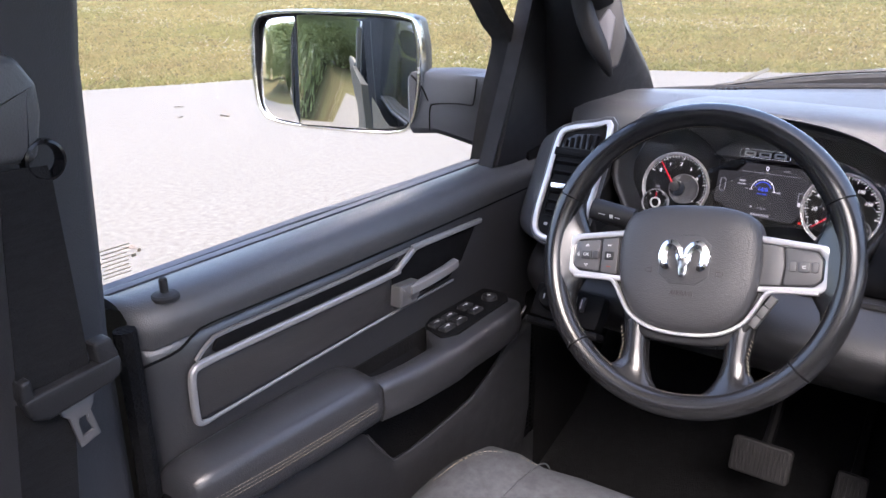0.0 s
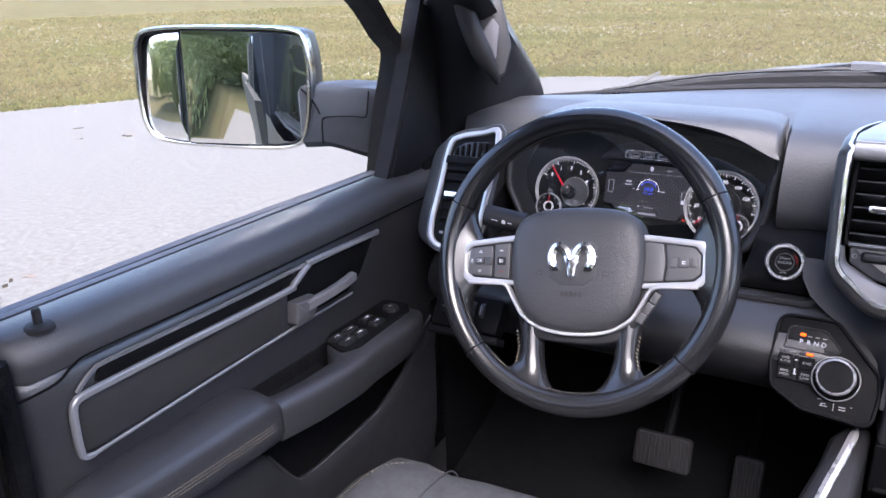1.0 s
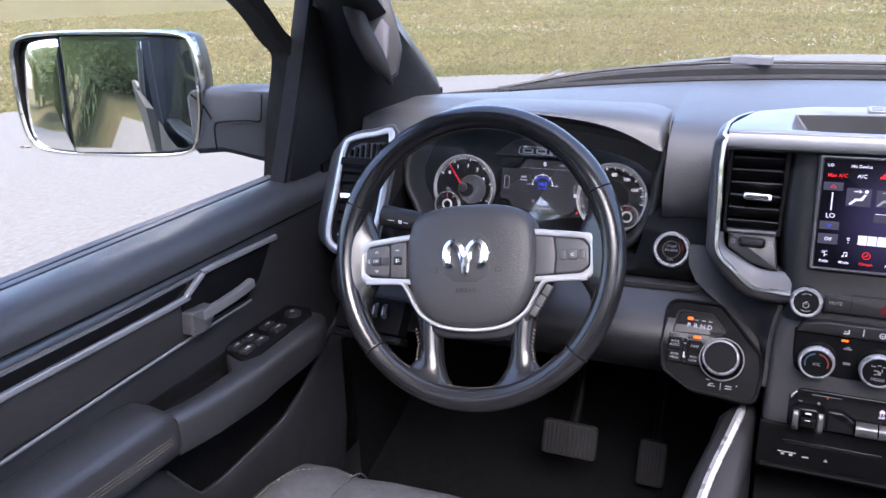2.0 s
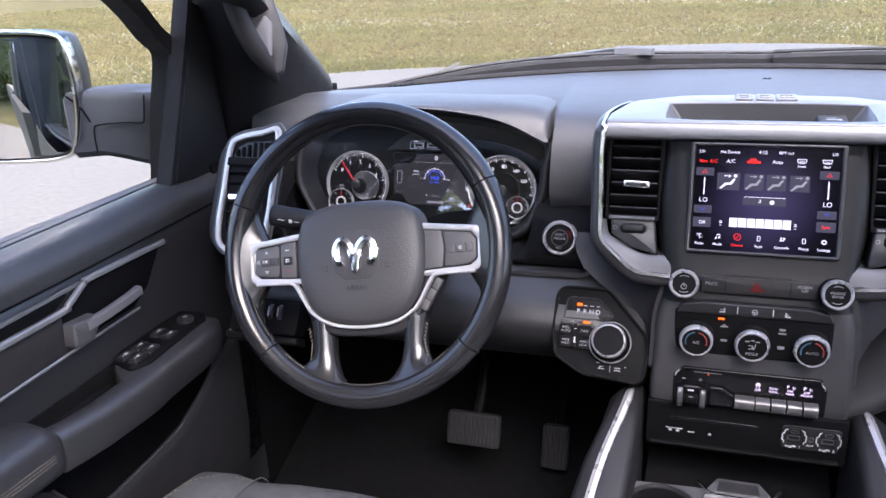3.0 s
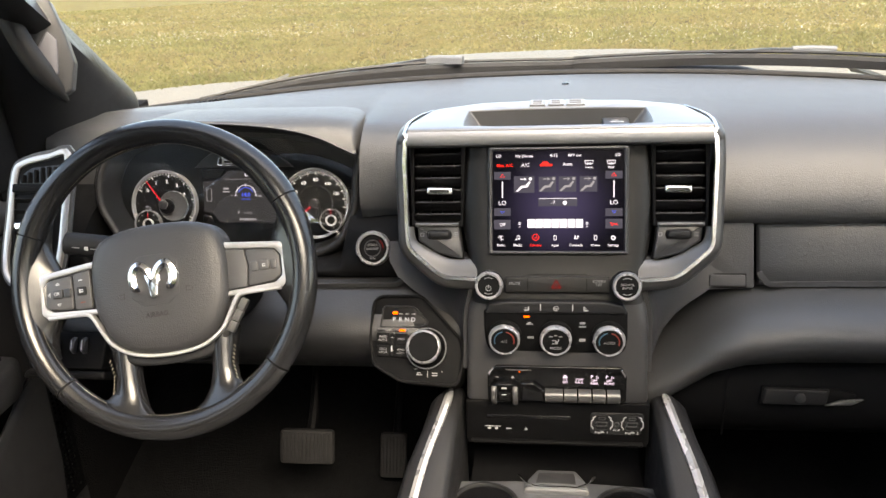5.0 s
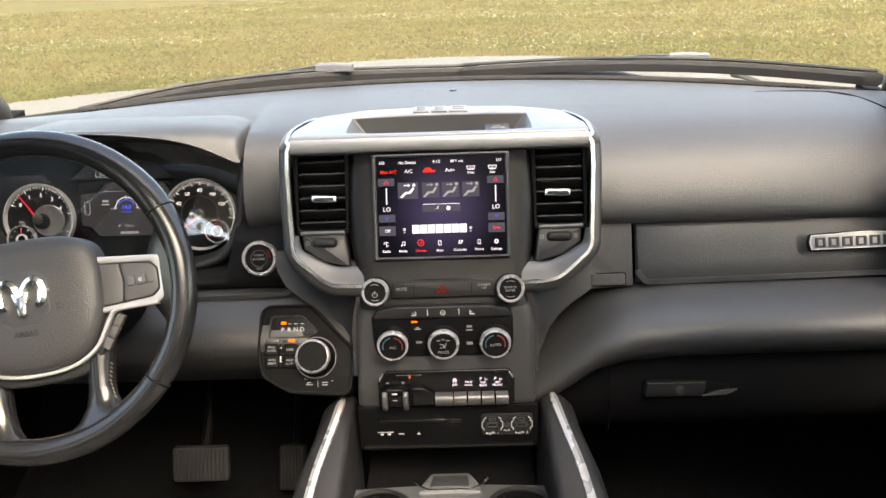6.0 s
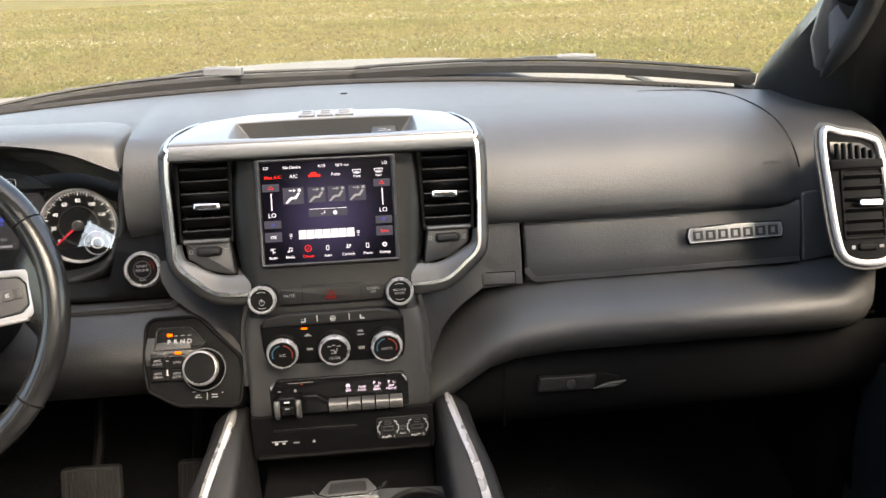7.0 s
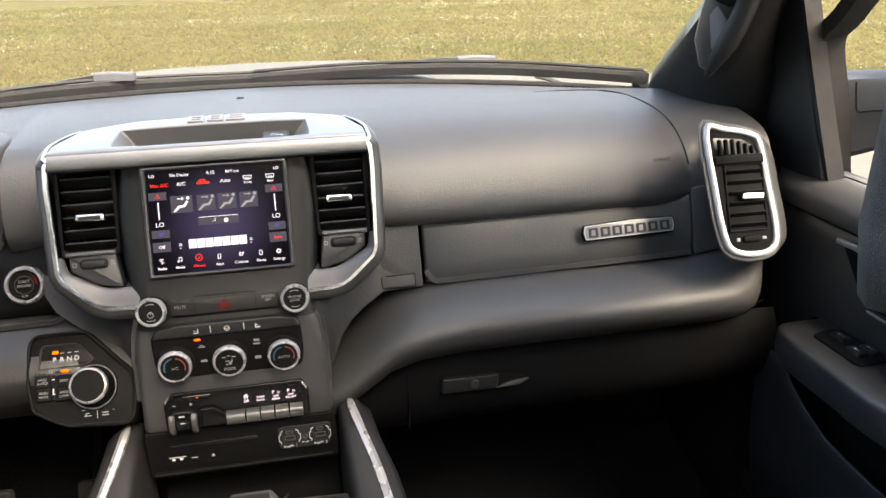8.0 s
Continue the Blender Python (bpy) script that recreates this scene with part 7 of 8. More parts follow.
    # dark plate put behind the opening to give the pocket its shade
    part("pocket_shade", plate(rounded([(0.60, 0.86), (1.03, 0.86), (1.05, 1.095), (1.00, 1.150), (0.640, 1.150)], 0.01), D.at(0, 0, -0.0055), 0.006, 0.001), M_CARPET, d, "dark plate for the shade inside the door pocket")
    g = [Vector(p) for p in rounded([(1.0, 0.78), (1.175, 0.78), (1.175, 0.98), (1.135, 1.070), (1.085, 1.034), (0.985, 0.92)], 0.03)]
    gr = part("speaker_grille", plate(g, D.at(0, 0, -0.012), 0.01, 0.003), M_DARK, d, "black perforated speaker grille")
    bm = bmesh.new()
    for i in range(14):
        for j in range(26):
            y, z = 1.010 + i * 0.0115, 0.80 + j * 0.0095
            if z < 0.925 + (y - 1.00) * 1.05 and z < 1.06 and y < 1.17:
                plate(circle(0.0028, 6, y, z), D.at(0, 0, -0.0112), 0.0008, 0.0002, bm)
    tagged(part("perforations", bm, M_PIANO, gr), kind="stuff")
    # sill seal, glass and window frame
    part("sill_seal", sweep([(-0.956, 0.345, 1.340), (-0.956, 0.7, 1.343), (-0.954, 1.12, 1.338)], [(-0.006, -0.006), (0.006, -0.006), (0.004, 0.004), (-0.004, 0.004)], (1, 0, 0)), M_SEAL, d, "rubber window seal")
    part("seal_ledge", shell([[(-0.951, y, 1.3425), (-0.946, y, 1.3465), (-0.938, y, 1.3490), (-0.932, y, 1.3475)] for y in (0.356, 0.6, 0.85, 1.12)], -0.003), M_SEAL, d, "grey inner seal ledge", 60)
    part("seal_lip", sweep([(-0.948, 0.356, 1.3425), (-0.948, 0.7, 1.3455), (-0.946, 1.12, 1.3405)], [(-0.0015, -0.002), (0.0015, -0.002), (0.0015, 0.002), (-0.0015, 0.002)], (1, 0, 0)), M_DARK, d)
    gl = part("window_glass", plate([(0.33, -0.02), (1.13, -0.02), (1.105, 0.22), (0.98, 0.36), (0.62, 0.47), (0.33, 0.47)], Fr((-0.962, 0, 1.34), (0, 1, 0), (0.13, 0, 1)), 0.004, 0.0005), M_GLASS, d, "clear side window glass")
    gl.visible_shadow = False
    part("outer_skin", shell([[(-1.00 - 0.02 * math.sin((z - 0.55) * 3.6), y, z) for z in (0.55, 0.75, 0.95, 1.15, 1.27, 1.325)] for y in (0.33, 0.8, 1.22)], 0.004), M_BODY, d, "champagne painted outer skin", 60)
    # header of the window frame with its front post
    head = smooth([(-0.955, 1.118, 1.335), (-0.925, 1.106, 1.45), (-0.897, 1.099, 1.548), (-0.893, 1.06, 1.588), (-0.886, 0.98, 1.655), (-0.872, 0.80, 1.745), (-0.862, 0.60, 1.79), (-0.858, 0.34, 1.805)], 5)
    part("window_frame", sweep(head, [(-0.012, -0.016), (0.012, -0.016), (0.014, 0.0), (0.012, 0.02), (-0.012, 0.02)], (1, 0, 0)), M_RUBBER, d, "black window frame and seal")
    tri = [(1.047, 1.352), (1.235, 1.330), (1.26, 1.36), (1.19, 1.60), (1.118, 1.63), (1.085, 1.50)]
    part("sail_panel", plate([(y, z - 1.35) for y, z in tri], Fr((-0.874, 0, 1.35), (0, 1, 0), (0.10, 0, 1)), 0.03, 0.003), M_PLASTIC, d, "flat black mirror sail panel")
    rim = smooth([(-0.893, 1.046, 1.350), (-0.879, 1.066, 1.44), (-0.868, 1.085, 1.52), (-0.857, 1.118, 1.64)], 4)
    part("front_seal", sweep(rim, [(-0.008, -0.014), (0.008, -0.014), (0.008, 0.010), (-0.006, 0.012)], (1, 0, 0)), M_RUBBER, d, "dark window seal")
    edge = smooth([(-0.803, 0.628, 1.080), (-0.803, 0.655, 1.042), (-0.803, 0.682, 1.011), (-0.803, 0.72, 1.006), (-0.803, 0.80, 1.009), (-0.803, 0.875, 1.016), (-0.804, 0.93, 1.037), (-0.806, 0.97, 1.059), (-0.809, 1.004, 1.080), (-0.815, 1.05, 1.097)], 5)
    # paler tube on the pocket's lip, standing in for its lit edge
    part("pocket_edge_lit", tube([(p.x - 0.006, p.y, p.z + 0.001) for p in edge], 0.0018, 6, (1, 0, 0)), M_GREY, d)
    ge = [(-0.862, p.x, p.y) for p in smooth([(0.965, 0.895), (0.984, 0.932), (1.029, 0.991), (1.081, 1.038), (1.13, 1.072)], 5)]
    part("grille_edge", tube(ge, 0.002, 6, (1, 0, 0)), M_ARM, d)
    if side < 0:
        spec = [(0.398 + 0.001 * (k % 2), 1.388 - k * 0.0048, 0.036 - 0.003 * (k % 3), 0.0011) for k in range(8)] + [(0.421, 1.372, 0.006, 0.004), (0.428, 1.376, 0.004, 0.004)]
        for a, b, w, t in spec:
            part("sticker_line", plate(rect(w, t, 0, 2, a, (b - 1.34) * 1.0), Fr((-0.9585, 0, 1.34), (0, 1, 0), (0.13, 0, 1)), 0.0005, 0.0001), M_STICKER, gl)
    FLIP = False


door(-1)
door(1)


M_CAP = surface("pale_grey_plastic", (0.085, 0.085, 0.098), 0.4, vary=0.05)


def pillars(side):
    global FLIP
    FLIP = side > 0
    rows = []
    F = smooth([(-0.770, 1.435, 1.425), (-0.753, 1.395, 1.450), (-0.738, 1.28, 1.522), (-0.716, 1.12, 1.617), (-0.69, 0.95, 1.71), (-0.66, 0.78, 1.80), (-0.64, 0.70, 1.84)], 4)
    R = smooth([(-0.885, 1.235, 1.31), (-0.880, 1.215, 1.345), (-0.856, 1.18, 1.46), (-0.822, 1.12, 1.615), (-0.80, 0.98, 1.70), (-0.775, 0.80, 1.775), (-0.76, 0.70, 1.80)], 4)
    for f, r in zip(F, R):
        inn = Vector((0.55, -0.75, -0.1)).normalized()
        rows.append([f + Vector((-0.03, 0.05, 0.02)), f, f.lerp(r, 0.12) + inn * 0.012, f.lerp(r, 0.3) + inn * 0.026, f.lerp(r, 0.5) + inn * 0.032, f.lerp(r, 0.7) + inn * 0.026, f.lerp(r, 0.88) + inn * 0.012, r, r + Vector((-0.05, 0.04, 0))])
    nm = "pillar_front"
    a = thing(nm, (-0.8, 1.3, 1.42), "black trimmed windshield pillar with grab handle", "pillar", "windshield pillars", "structure")
    part("pillar_trim", shell(rows, 0.012), M_PLASTIC, a, "", 60)
    H = Fr((-0.70, 1.12, 1.53), (0.89, 0.455, 0), (-0.068, 0.134, 0.989))
    path = smooth([H.p(*q) for q in ((-0.012, -0.024, -0.012), (-0.022, -0.004, 0.0), (-0.039, 0.028, 0.008), (-0.054, 0.062, 0.012), (-0.066, 0.105, 0.014), (-0.078, 0.16, 0.02), (-0.085, 0.22, 0.03))], 5)
    k = len(path)
    part("grab_handle", sweep(path, [(0.016 * math.cos(t), 0.012 * math.sin(t)) for t in np.linspace(0, 6.283, 13)[:-1]], (0.2, -1, 0.3), scale=[0.25 + 0.75 * min(1, i / 9) for i in range(k)]), M_PLASTIC, a, "black grab handle")
    part("handle_base", plate(rounded([(-0.052, 0.12), (-0.048, 0.070), (-0.034, 0.024), (-0.0148, -0.0172), (-0.0009, -0.0092), (0.009, 0.0303), (0.0028, 0.070), (-0.010, 0.12)], 0.006), H, 0.05, 0.004), M_COVER, a, "dark grey handle base")
    part("handle_cap", plate(rounded([(-0.041, 0.0465), (-0.020, 0.0769), (-0.0089, 0.0620), (-0.0145, 0.0151), (-0.0241, 0.0101)], 0.004), H.at(0, 0, 0.003), 0.004, 0.002), M_CAP, a, "pale grey facet on the handle base")
    b = thing("pillar_center", (-0.93, 0.25, 0.7), "black and grey trimmed door pillar", "pillar", "door pillars", "structure")
    rows = []
    for z, y1, x1 in ((0.66, 0.325, -0.865), (1.0, 0.328, -0.866), (1.20, 0.330, -0.866), (1.34, 0.330, -0.863), (1.42, 0.332, -0.855), (1.60, 0.338, -0.845), (1.82, 0.345, -0.80)):
        rows.append([(-0.99, y1 + 0.012, z), (x1 - 0.03, y1 + 0.006, z), (x1 - 0.008, y1, z), (x1, y1 - 0.012, z), (x1 + 0.006, y1 - 0.06, z), (x1 + 0.004, 0.10, z), (x1 - 0.02, 0.04, z), (-0.99, 0.02, z)])
    part("pillar_trim", shell(rows, 0.01), M_COVER, b, "", 50)
    part("rear_glass", plate([(0.02, 0), (-0.42, 0), (-0.40, 0.42), (0.02, 0.45)], Fr((-0.955, 0, 1.335), (0, 1, 0), (0.13, 0, 1)), 0.004, 0.0005), M_TINT, b, "lightly tinted rear door glass").visible_shadow = False
    part("rear_post", plate([(-0.42, 0), (-0.52, 0), (-0.50, 0.44), (-0.42, 0.44)], Fr((-0.945, 0, 1.335), (0, 1, 0), (0.13, 0, 1)), 0.05, 0.004), M_PLASTIC, b)
    part("rear_quarter", plate([(-0.98, 0), (-1.24, 0), (-1.22, 0.45), (-1.05, 0.45)], Fr((-0.945, 0, 1.335), (0, 1, 0), (0.13, 0, 1)), 0.05, 0.004), M_BODY, b)
    part("rear_side", shell([[(-0.99, y, z) for z in (0.55, 0.9, 1.25, 1.335)] for y in (0.03, -0.5, -1.22)], -0.05), M_BODY, b, "painted cab side behind the door pillar")
    part("roof_rail", sweep([(-0.80, 0.85, 1.80), (-0.83, 0.4, 1.85), (-0.83, -0.5, 1.86), (-0.82, -1.22, 1.83)], [(-0.07, -0.04), (0.07, -0.04), (0.06, 0.04), (-0.06, 0.04)]), M_LINER, b)
    FLIP = False


pillars(-1)
pillars(1)


def seat_belt():
    s = thing("seat_belt", (-0.80, 0.25, 1.27), "black seat belt with latch plate hanging on the door pillar", "seat belt")
    part("height_adjuster", plate(rounded([(0.150, 1.535), (0.231, 1.532), (0.265, 1.529), (0.275, 1.5685), (0.275, 1.591), (0.263, 1.612), (0.235, 1.625), (0.150, 1.63)], [0.01, 0.01, 0.012, 0.01, 0.01, 0.012, 0.01, 0.01]), Fr((-0.802, 0, 0), (0, 1, 0), (0, 0, 1)), 0.04, 0.012), M_PAD, s, "rounded black belt height cover")
    part("guide_ring", lathe([(0.0165, -0.008), (0.0180, 0.0), (0.0170, 0.004), (0.0145, 0.005), (0.0125, 0.0), (0.0130, -0.008)], Fr((-0.806, 0.268, 1.531), (0, 1, 0), (0, 0, 1)), 32, caps=False), M_PIANO, s, "belt guide ring")
    part("webbing", shell([[(-0.803, a, z), (-0.803, 0.5 * (a + b), z - 0.001), (-0.803, b, z - 0.003)] for z, a, b in ((1.530, 0.222, 0.268), (1.517, 0.228, 0.270), (1.47, 0.222, 0.2705), (1.40, 0.214, 0.2715), (1.345, 0.208, 0.272))], -0.0015), M_WEB, s, "woven black webbing")
    part("webbing_tail", shell([[(-0.806, y0, z) for y0 in (0.196 + k, 0.22 + k, 0.246 + k)] for z, k in ((1.335, 0.010), (1.22, -0.005), (1.0, -0.03), (0.72, -0.05))], -0.0015), M_WEB, s, "woven black webbing")
    f = Fr((-0.795, 0, 0), (0, 1, 0), (0, 0, 1))
    lb = plate(rounded([(0.206, 1.342), (0.297, 1.350), (0.296, 1.332), (0.286, 1.326), (0.225, 1.317), (0.212, 1.322)], 0.006, 3), f.at(0, 0, 0.004), 0.016, 0.003)
    plate(rounded([(0.206, 1.338), (0.218, 1.338), (0.217, 1.360), (0.208, 1.358)], 0.004, 3), f.at(0, 0, 0.003), 0.014, 0.003, lb)
    plate(rounded([(0.276, 1.344), (0.297, 1.346), (0.291, 1.368), (0.273, 1.368)], 0.004, 3), f.at(0, 0, 0.003), 0.014, 0.003, lb)
    l = part("latch_plate", lb, M_PLASTIC, s, "black moulded latch plate")
    o = rounded([(0.236, 1.316), (0.270, 1.321), (0.268, 1.312), (0.264, 1.308), (0.270, 1.279), (0.250, 1.273), (0.244, 1.306), (0.240, 1.309)], 0.002, 3)
    i = rounded([(0.253, 1.302), (0.260, 1.303), (0.260, 1.300), (0.2595, 1.298), (0.2635, 1.286), (0.2535, 1.283), (0.2515, 1.297), (0.2525, 1.300)], 0.001, 3)
    part("tongue", bezel(o, i, f.at(0, 0, -0.004), 0.0025, 0.0006), M_CHEEK, l, "steel latch tongue")


seat_belt()


# ---- seats, console, pedals ----
def seat(side):
    global FLIP
    FLIP = side > 0
    s = thing("front_seat", (-0.52, 0.45, 0.70), "charcoal cloth bucket seat with stitched bolsters", "seat", "front seats")
    dy, fore, lean = (0.032, 0.0, 0.0) if side < 0 else (-0.03, 0.27, 0.08)
    rows = []
    for x, up, fr in ((-0.775, -0.05, -0.07), (-0.765, -0.012, -0.03), (-0.735, 0.006, -0.004), (-0.695, 0.004, 0.004), (-0.655, -0.006, 0.006), (-0.60, -0.010, 0.020), (-0.52, -0.012, 0.026), (-0.44, -0.010, 0.020), (-0.385, -0.006, 0.006), (-0.345, 0.004, 0.004), (-0.305, 0.006, -0.004), (-0.275, -0.012, -0.03), (-0.265, -0.05, -0.07)):
        pr = smooth([(0.18, 0.95), (0.40, 0.965), (0.60, 0.985), (0.72, 0.995), (0.785, 0.985), (0.815, 0.955), (0.820, 0.90), (0.80, 0.82)], 4)
        rows.append([(x, p.x + dy + fr * (p.x - 0.1) / 0.7, p.y + up * (1 if p.y > 0.9 else 0.4)) for p in pr])
    part("cushion", shell(rows, 0.02), M_CLOTH, s, "charcoal cloth seat cushion", 60)
    for x in (-0.655, -0.385):
        pr = smooth([(0.20, 0.947), (0.40, 0.961), (0.60, 0.981), (0.72, 0.991), (0.795, 0.981), (0.824, 0.950), (0.829, 0.90)], 4)
        part("seam_piping", tube([(x, p.x + 0.004 + dy, p.y + 0.0005) for p in pr], 0.0012, 6), M_CLOTH, s)
    for q in (0.0, 0.009):
        bm = bmesh.new()
        c = smooth([(-0.660, 0.795 - q + dy, 0.9800), (-0.695, 0.785 - q + dy, 0.9890), (-0.725, 0.758 - q + dy, 0.9985), (-0.742, 0.72 - q + dy, 0.9990), (-0.750, 0.66 + dy, 0.993)], 10)
        for a, b in zip(c[::2], c[1::2]):
            tube([a, b], 0.0007, 5, (0, 0, 1), bm)
        part("stitching", bm, M_THREAD, s, "tan stitching")
    part("base", box(-0.74, -0.30, 0.15, 0.72, 0.685, 0.90, 0.03), M_DARK, s)
    drop = 0.0 if side < 0 else 0.08
    yb = -0.16 + fore
    rows = []
    for x, up in ((-0.775, 0.05), (-0.755, 0.0), (-0.70, -0.035), (-0.62, -0.02), (-0.52, -0.015), (-0.42, -0.02), (-0.34, -0.035), (-0.285, 0.0), (-0.265, 0.05)):
        pr = smooth([(yb + 0.14, 0.93), (yb + 0.11, 1.1), (yb + 0.07, 1.3), (yb + 0.02, 1.48 - drop), (yb - 0.03, 1.565 - drop), (yb - 0.08, 1.57 - drop), (yb - 0.12, 1.50 - drop), (yb - 0.10, 1.2), (yb - 0.02, 0.93)], 4)
        rows.append([(x, p.x + lean * (p.y - 0.93) - up * (1 if p.x > yb - 0.04 - (1.3 - p.y) * 0.2 else -0.4), p.y - max(0, up) * (1.2 if p.y > 1.5 - drop else 0)) for p in pr])
    part("backrest", shell(rows, -0.01), M_CLOTH, s, "charcoal cloth backrest", 60)
    hr = bmesh.new()
    base, jut = (1.60, 0.0) if side < 0 else (1.485, 0.235)
    loops = []
    for k, hh in ((0.6, 0.0), (0.95, 0.02), (1.0, 0.06), (1.0, 0.12), (0.92, 0.165), (0.6, 0.185)):
        loops.append([(-0.52 + (0.125 if side < 0 else 0.150) * k * p.x, yb - 0.055 + jut + lean * (0.64 + hh) - hh * 0.15 + 0.055 * k * p.y, base + hh) for p in circle(1.0, 20)])
    part("headrest", rings(hr, loops, True, True, True), M_CLOTH, s, "charcoal headrest", 60)
    for x in (-0.57, -0.47):
        part("headrest_post", tube([(x, yb - 0.055 + lean * 0.55, base - 0.10), (x, yb - 0.058 + jut + lean * 0.62, base + 0.02)], 0.006, 10, (0, 1, 0)), M_CHROME, s)
    FLIP = False


seat(-1)
seat(1)


def console():
    c = thing("center_console", (0, 0.6, 0.68), "grey and black centre console with chrome edged side rails", "console")
    part("body", box(-0.150, 0.150, -0.25, 0.945, 0.67, 0.955, 0.012), M_DARK, c)
    T = Fr((0, 0.70, 0.982), (1, 0, 0), (0, 1, 0))
    top = [Vector(p) for p in rounded([(-0.160, -0.40), (0.160, -0.40), (0.160, 0.22), (0.150, 0.262), (0.055, 0.268), (-0.055, 0.268), (-0.150, 0.262), (-0.160, 0.22)], [0.01, 0.01, 0.01, 0.012, 0.004, 0.004, 0.012, 0.01])]
    part("top_cover", plate(top, T, 0.03, 0.006), M_ARM, c, "graphite console cover")
    for sx in (-1, 1):
        cup = part("cup_holder", lathe([(0.046, 0.0005), (0.047, 0.004), (0.043, 0.005), (0.041, 0.002), (0.041, 0.0012)], T.at(sx * 0.096, 0.208, 0), 36, caps=False), M_PLASTIC, c, "round cup holder")
        # dark disc at cover level, in place of the cup's shaded depth
        part("cup_shade", lathe([(0.042, 0.0006), (0.042, 0.0012), (0.0, 0.0012)], T.at(sx * 0.096, 0.208, 0), 36), M_PIANO, cup)
    part("tab", plate(rounded([(-0.046, 0.238), (0.046, 0.238), (0.040, 0.262), (0.028, 0.284), (-0.026, 0.284), (-0.038, 0.262)], 0.005), T.at(0, 0, 0.008), 0.016, 0.005), M_ARM, c, "raised cover tab")
    part("tab_recess", plate(rounded([(-0.028, 0.250), (0.028, 0.250), (0.026, 0.275), (-0.024, 0.275)], 0.004), T.at(0, 0, 0.0090), 0.003, 0.001), M_GREY, c)
    part("tab_line", sweep([T.p(a, b, 0.0085) for a, b in ((-0.052, 0.268), (-0.040, 0.250), (-0.028, 0.243), (0.028, 0.243), (0.042, 0.251), (0.054, 0.268))], [(-0.001, -0.001), (0.001, -0.001), (0.001, 0.001), (-0.001, 0.001)]), M_CHROME, c, "thin bright line")
    for sx in (-1, 1):
        rows = []
        for y, xi, xo, zt in ((1.015, 0.128, 0.165, 1.102), (0.990, 0.130, 0.176, 1.104), (0.95, 0.133, 0.184, 1.085), (0.90, 0.136, 0.200, 1.058), (0.85, 0.140, 0.210, 1.030), (0.80, 0.148, 0.216, 1.008), (0.70, 0.155, 0.208, 0.990), (0.50, 0.158, 0.210, 0.982)):
            m = 0.5 * (xi + xo)
            rows.append([(sx * xi, y, 0.93), (sx * xi, y, zt - 0.012), (sx * (xi + 0.003), y, zt - 0.003), (sx * (xi + 0.009), y, zt), (sx * m, y, zt + 0.001), (sx * (xo - 0.010), y, zt - 0.004), (sx * (xo - 0.002), y, zt - 0.014), (sx * (xo + 0.004), y, zt - 0.05), (sx * (xo + 0.01), y, 0.90), (sx * xo, y, 0.68)])
        rail = part("side_rail", shell(rows, 0.006 * sx), M_PLASTIC, c, "grey side rail", 50)
        ch = smooth([(sx * 0.1465, 1.004, 1.106), (sx * 0.1475, 0.985, 1.107), (sx * 0.157, 0.95, 1.088), (sx * 0.172, 0.90, 1.060), (sx * 0.182, 0.85, 1.032), (sx * 0.187, 0.80, 1.010), (sx * 0.189, 0.70, 0.993), (sx * 0.189, 0.55, 0.986)], 5)
        part("chrome_strip", sweep(ch, [(-0.0055, -0.004), (0.0055, -0.004), (0.0055, 0.001), (0.0, 0.0034), (-0.0055, 0.001)], scale=[min(1.0, 0.3 + i / 8) for i in range(len(ch))]), M_RING, rail, "chrome strip along the rail")


console()


def pedal(name, x0, x1, y, z0, z1, lean, label):
    p = thing(name, ((x0 + x1) / 2, y + 0.05, z0), label, "pedal", "pedals")
    f = Fr(((x0 + x1) / 2, y, (z0 + z1) / 2), (1, 0, 0), (0, lean, 1))
    w, h = x1 - x0, (z1 - z0) * 1.05
    part("pad", plate(rect(w, h, 0.008, 4), f, 0.014, 0.004), M_RUBBER, p, "ribbed rubber pad")
    n = int(w / 0.007)
    for k in range(n):
        a = -w / 2 + 0.006 + k * (w - 0.012) / (n - 1)
        part("rib", plate(rect(0.0032, h * 0.84, 0.001, 2, a, 0), f.at(0, 0, 0.002), 0.003, 0.001), M_RUBBER, p)
    part("arm", tube(smooth([f.p(0, 0, -0.01), f.p(0, 0.05, -0.05), f.p(0.0, 0.22, -0.10), (f.o.x, y + 0.22, z1 + 0.22)], 5), 0.009, 8, (0, 1, 0)), M_DARK, p)


pedal("brake_pedal", -0.478, -0.382, 1.17, 0.856, 0.913, 0.35, "wide black rubber brake pedal")
pedal("accelerator_pedal", -0.331, -0.280, 1.30, 0.742, 0.823, 0.45, "narrow black ribbed accelerator pedal")


# ---- outside of the truck ----
def windshield():
    rows = []
    for k in np.linspace(0, 1, 9):
        row = []
        for x in np.linspace(-0.76, 0.76, 15):
            wy, wz = ws_line(x)
            ty, tz, tx = 0.76 - 0.05 * (x / 0.76) ** 2, 1.86 - 0.03 * (x / 0.76) ** 2, x * 0.86
            row.append((x + (tx - x) * k, wy + 0.012 + (ty - wy) * k, wz - 0.004 + (tz - wz) * k + 0.03 * math.sin(math.pi * k)))
        rows.append(row)
    w = solo("windshield", shell(rows, 0.004), M_GLASS, "clear curved windshield", "windshield", "structure", 80)
    w.visible_shadow = False


windshield()


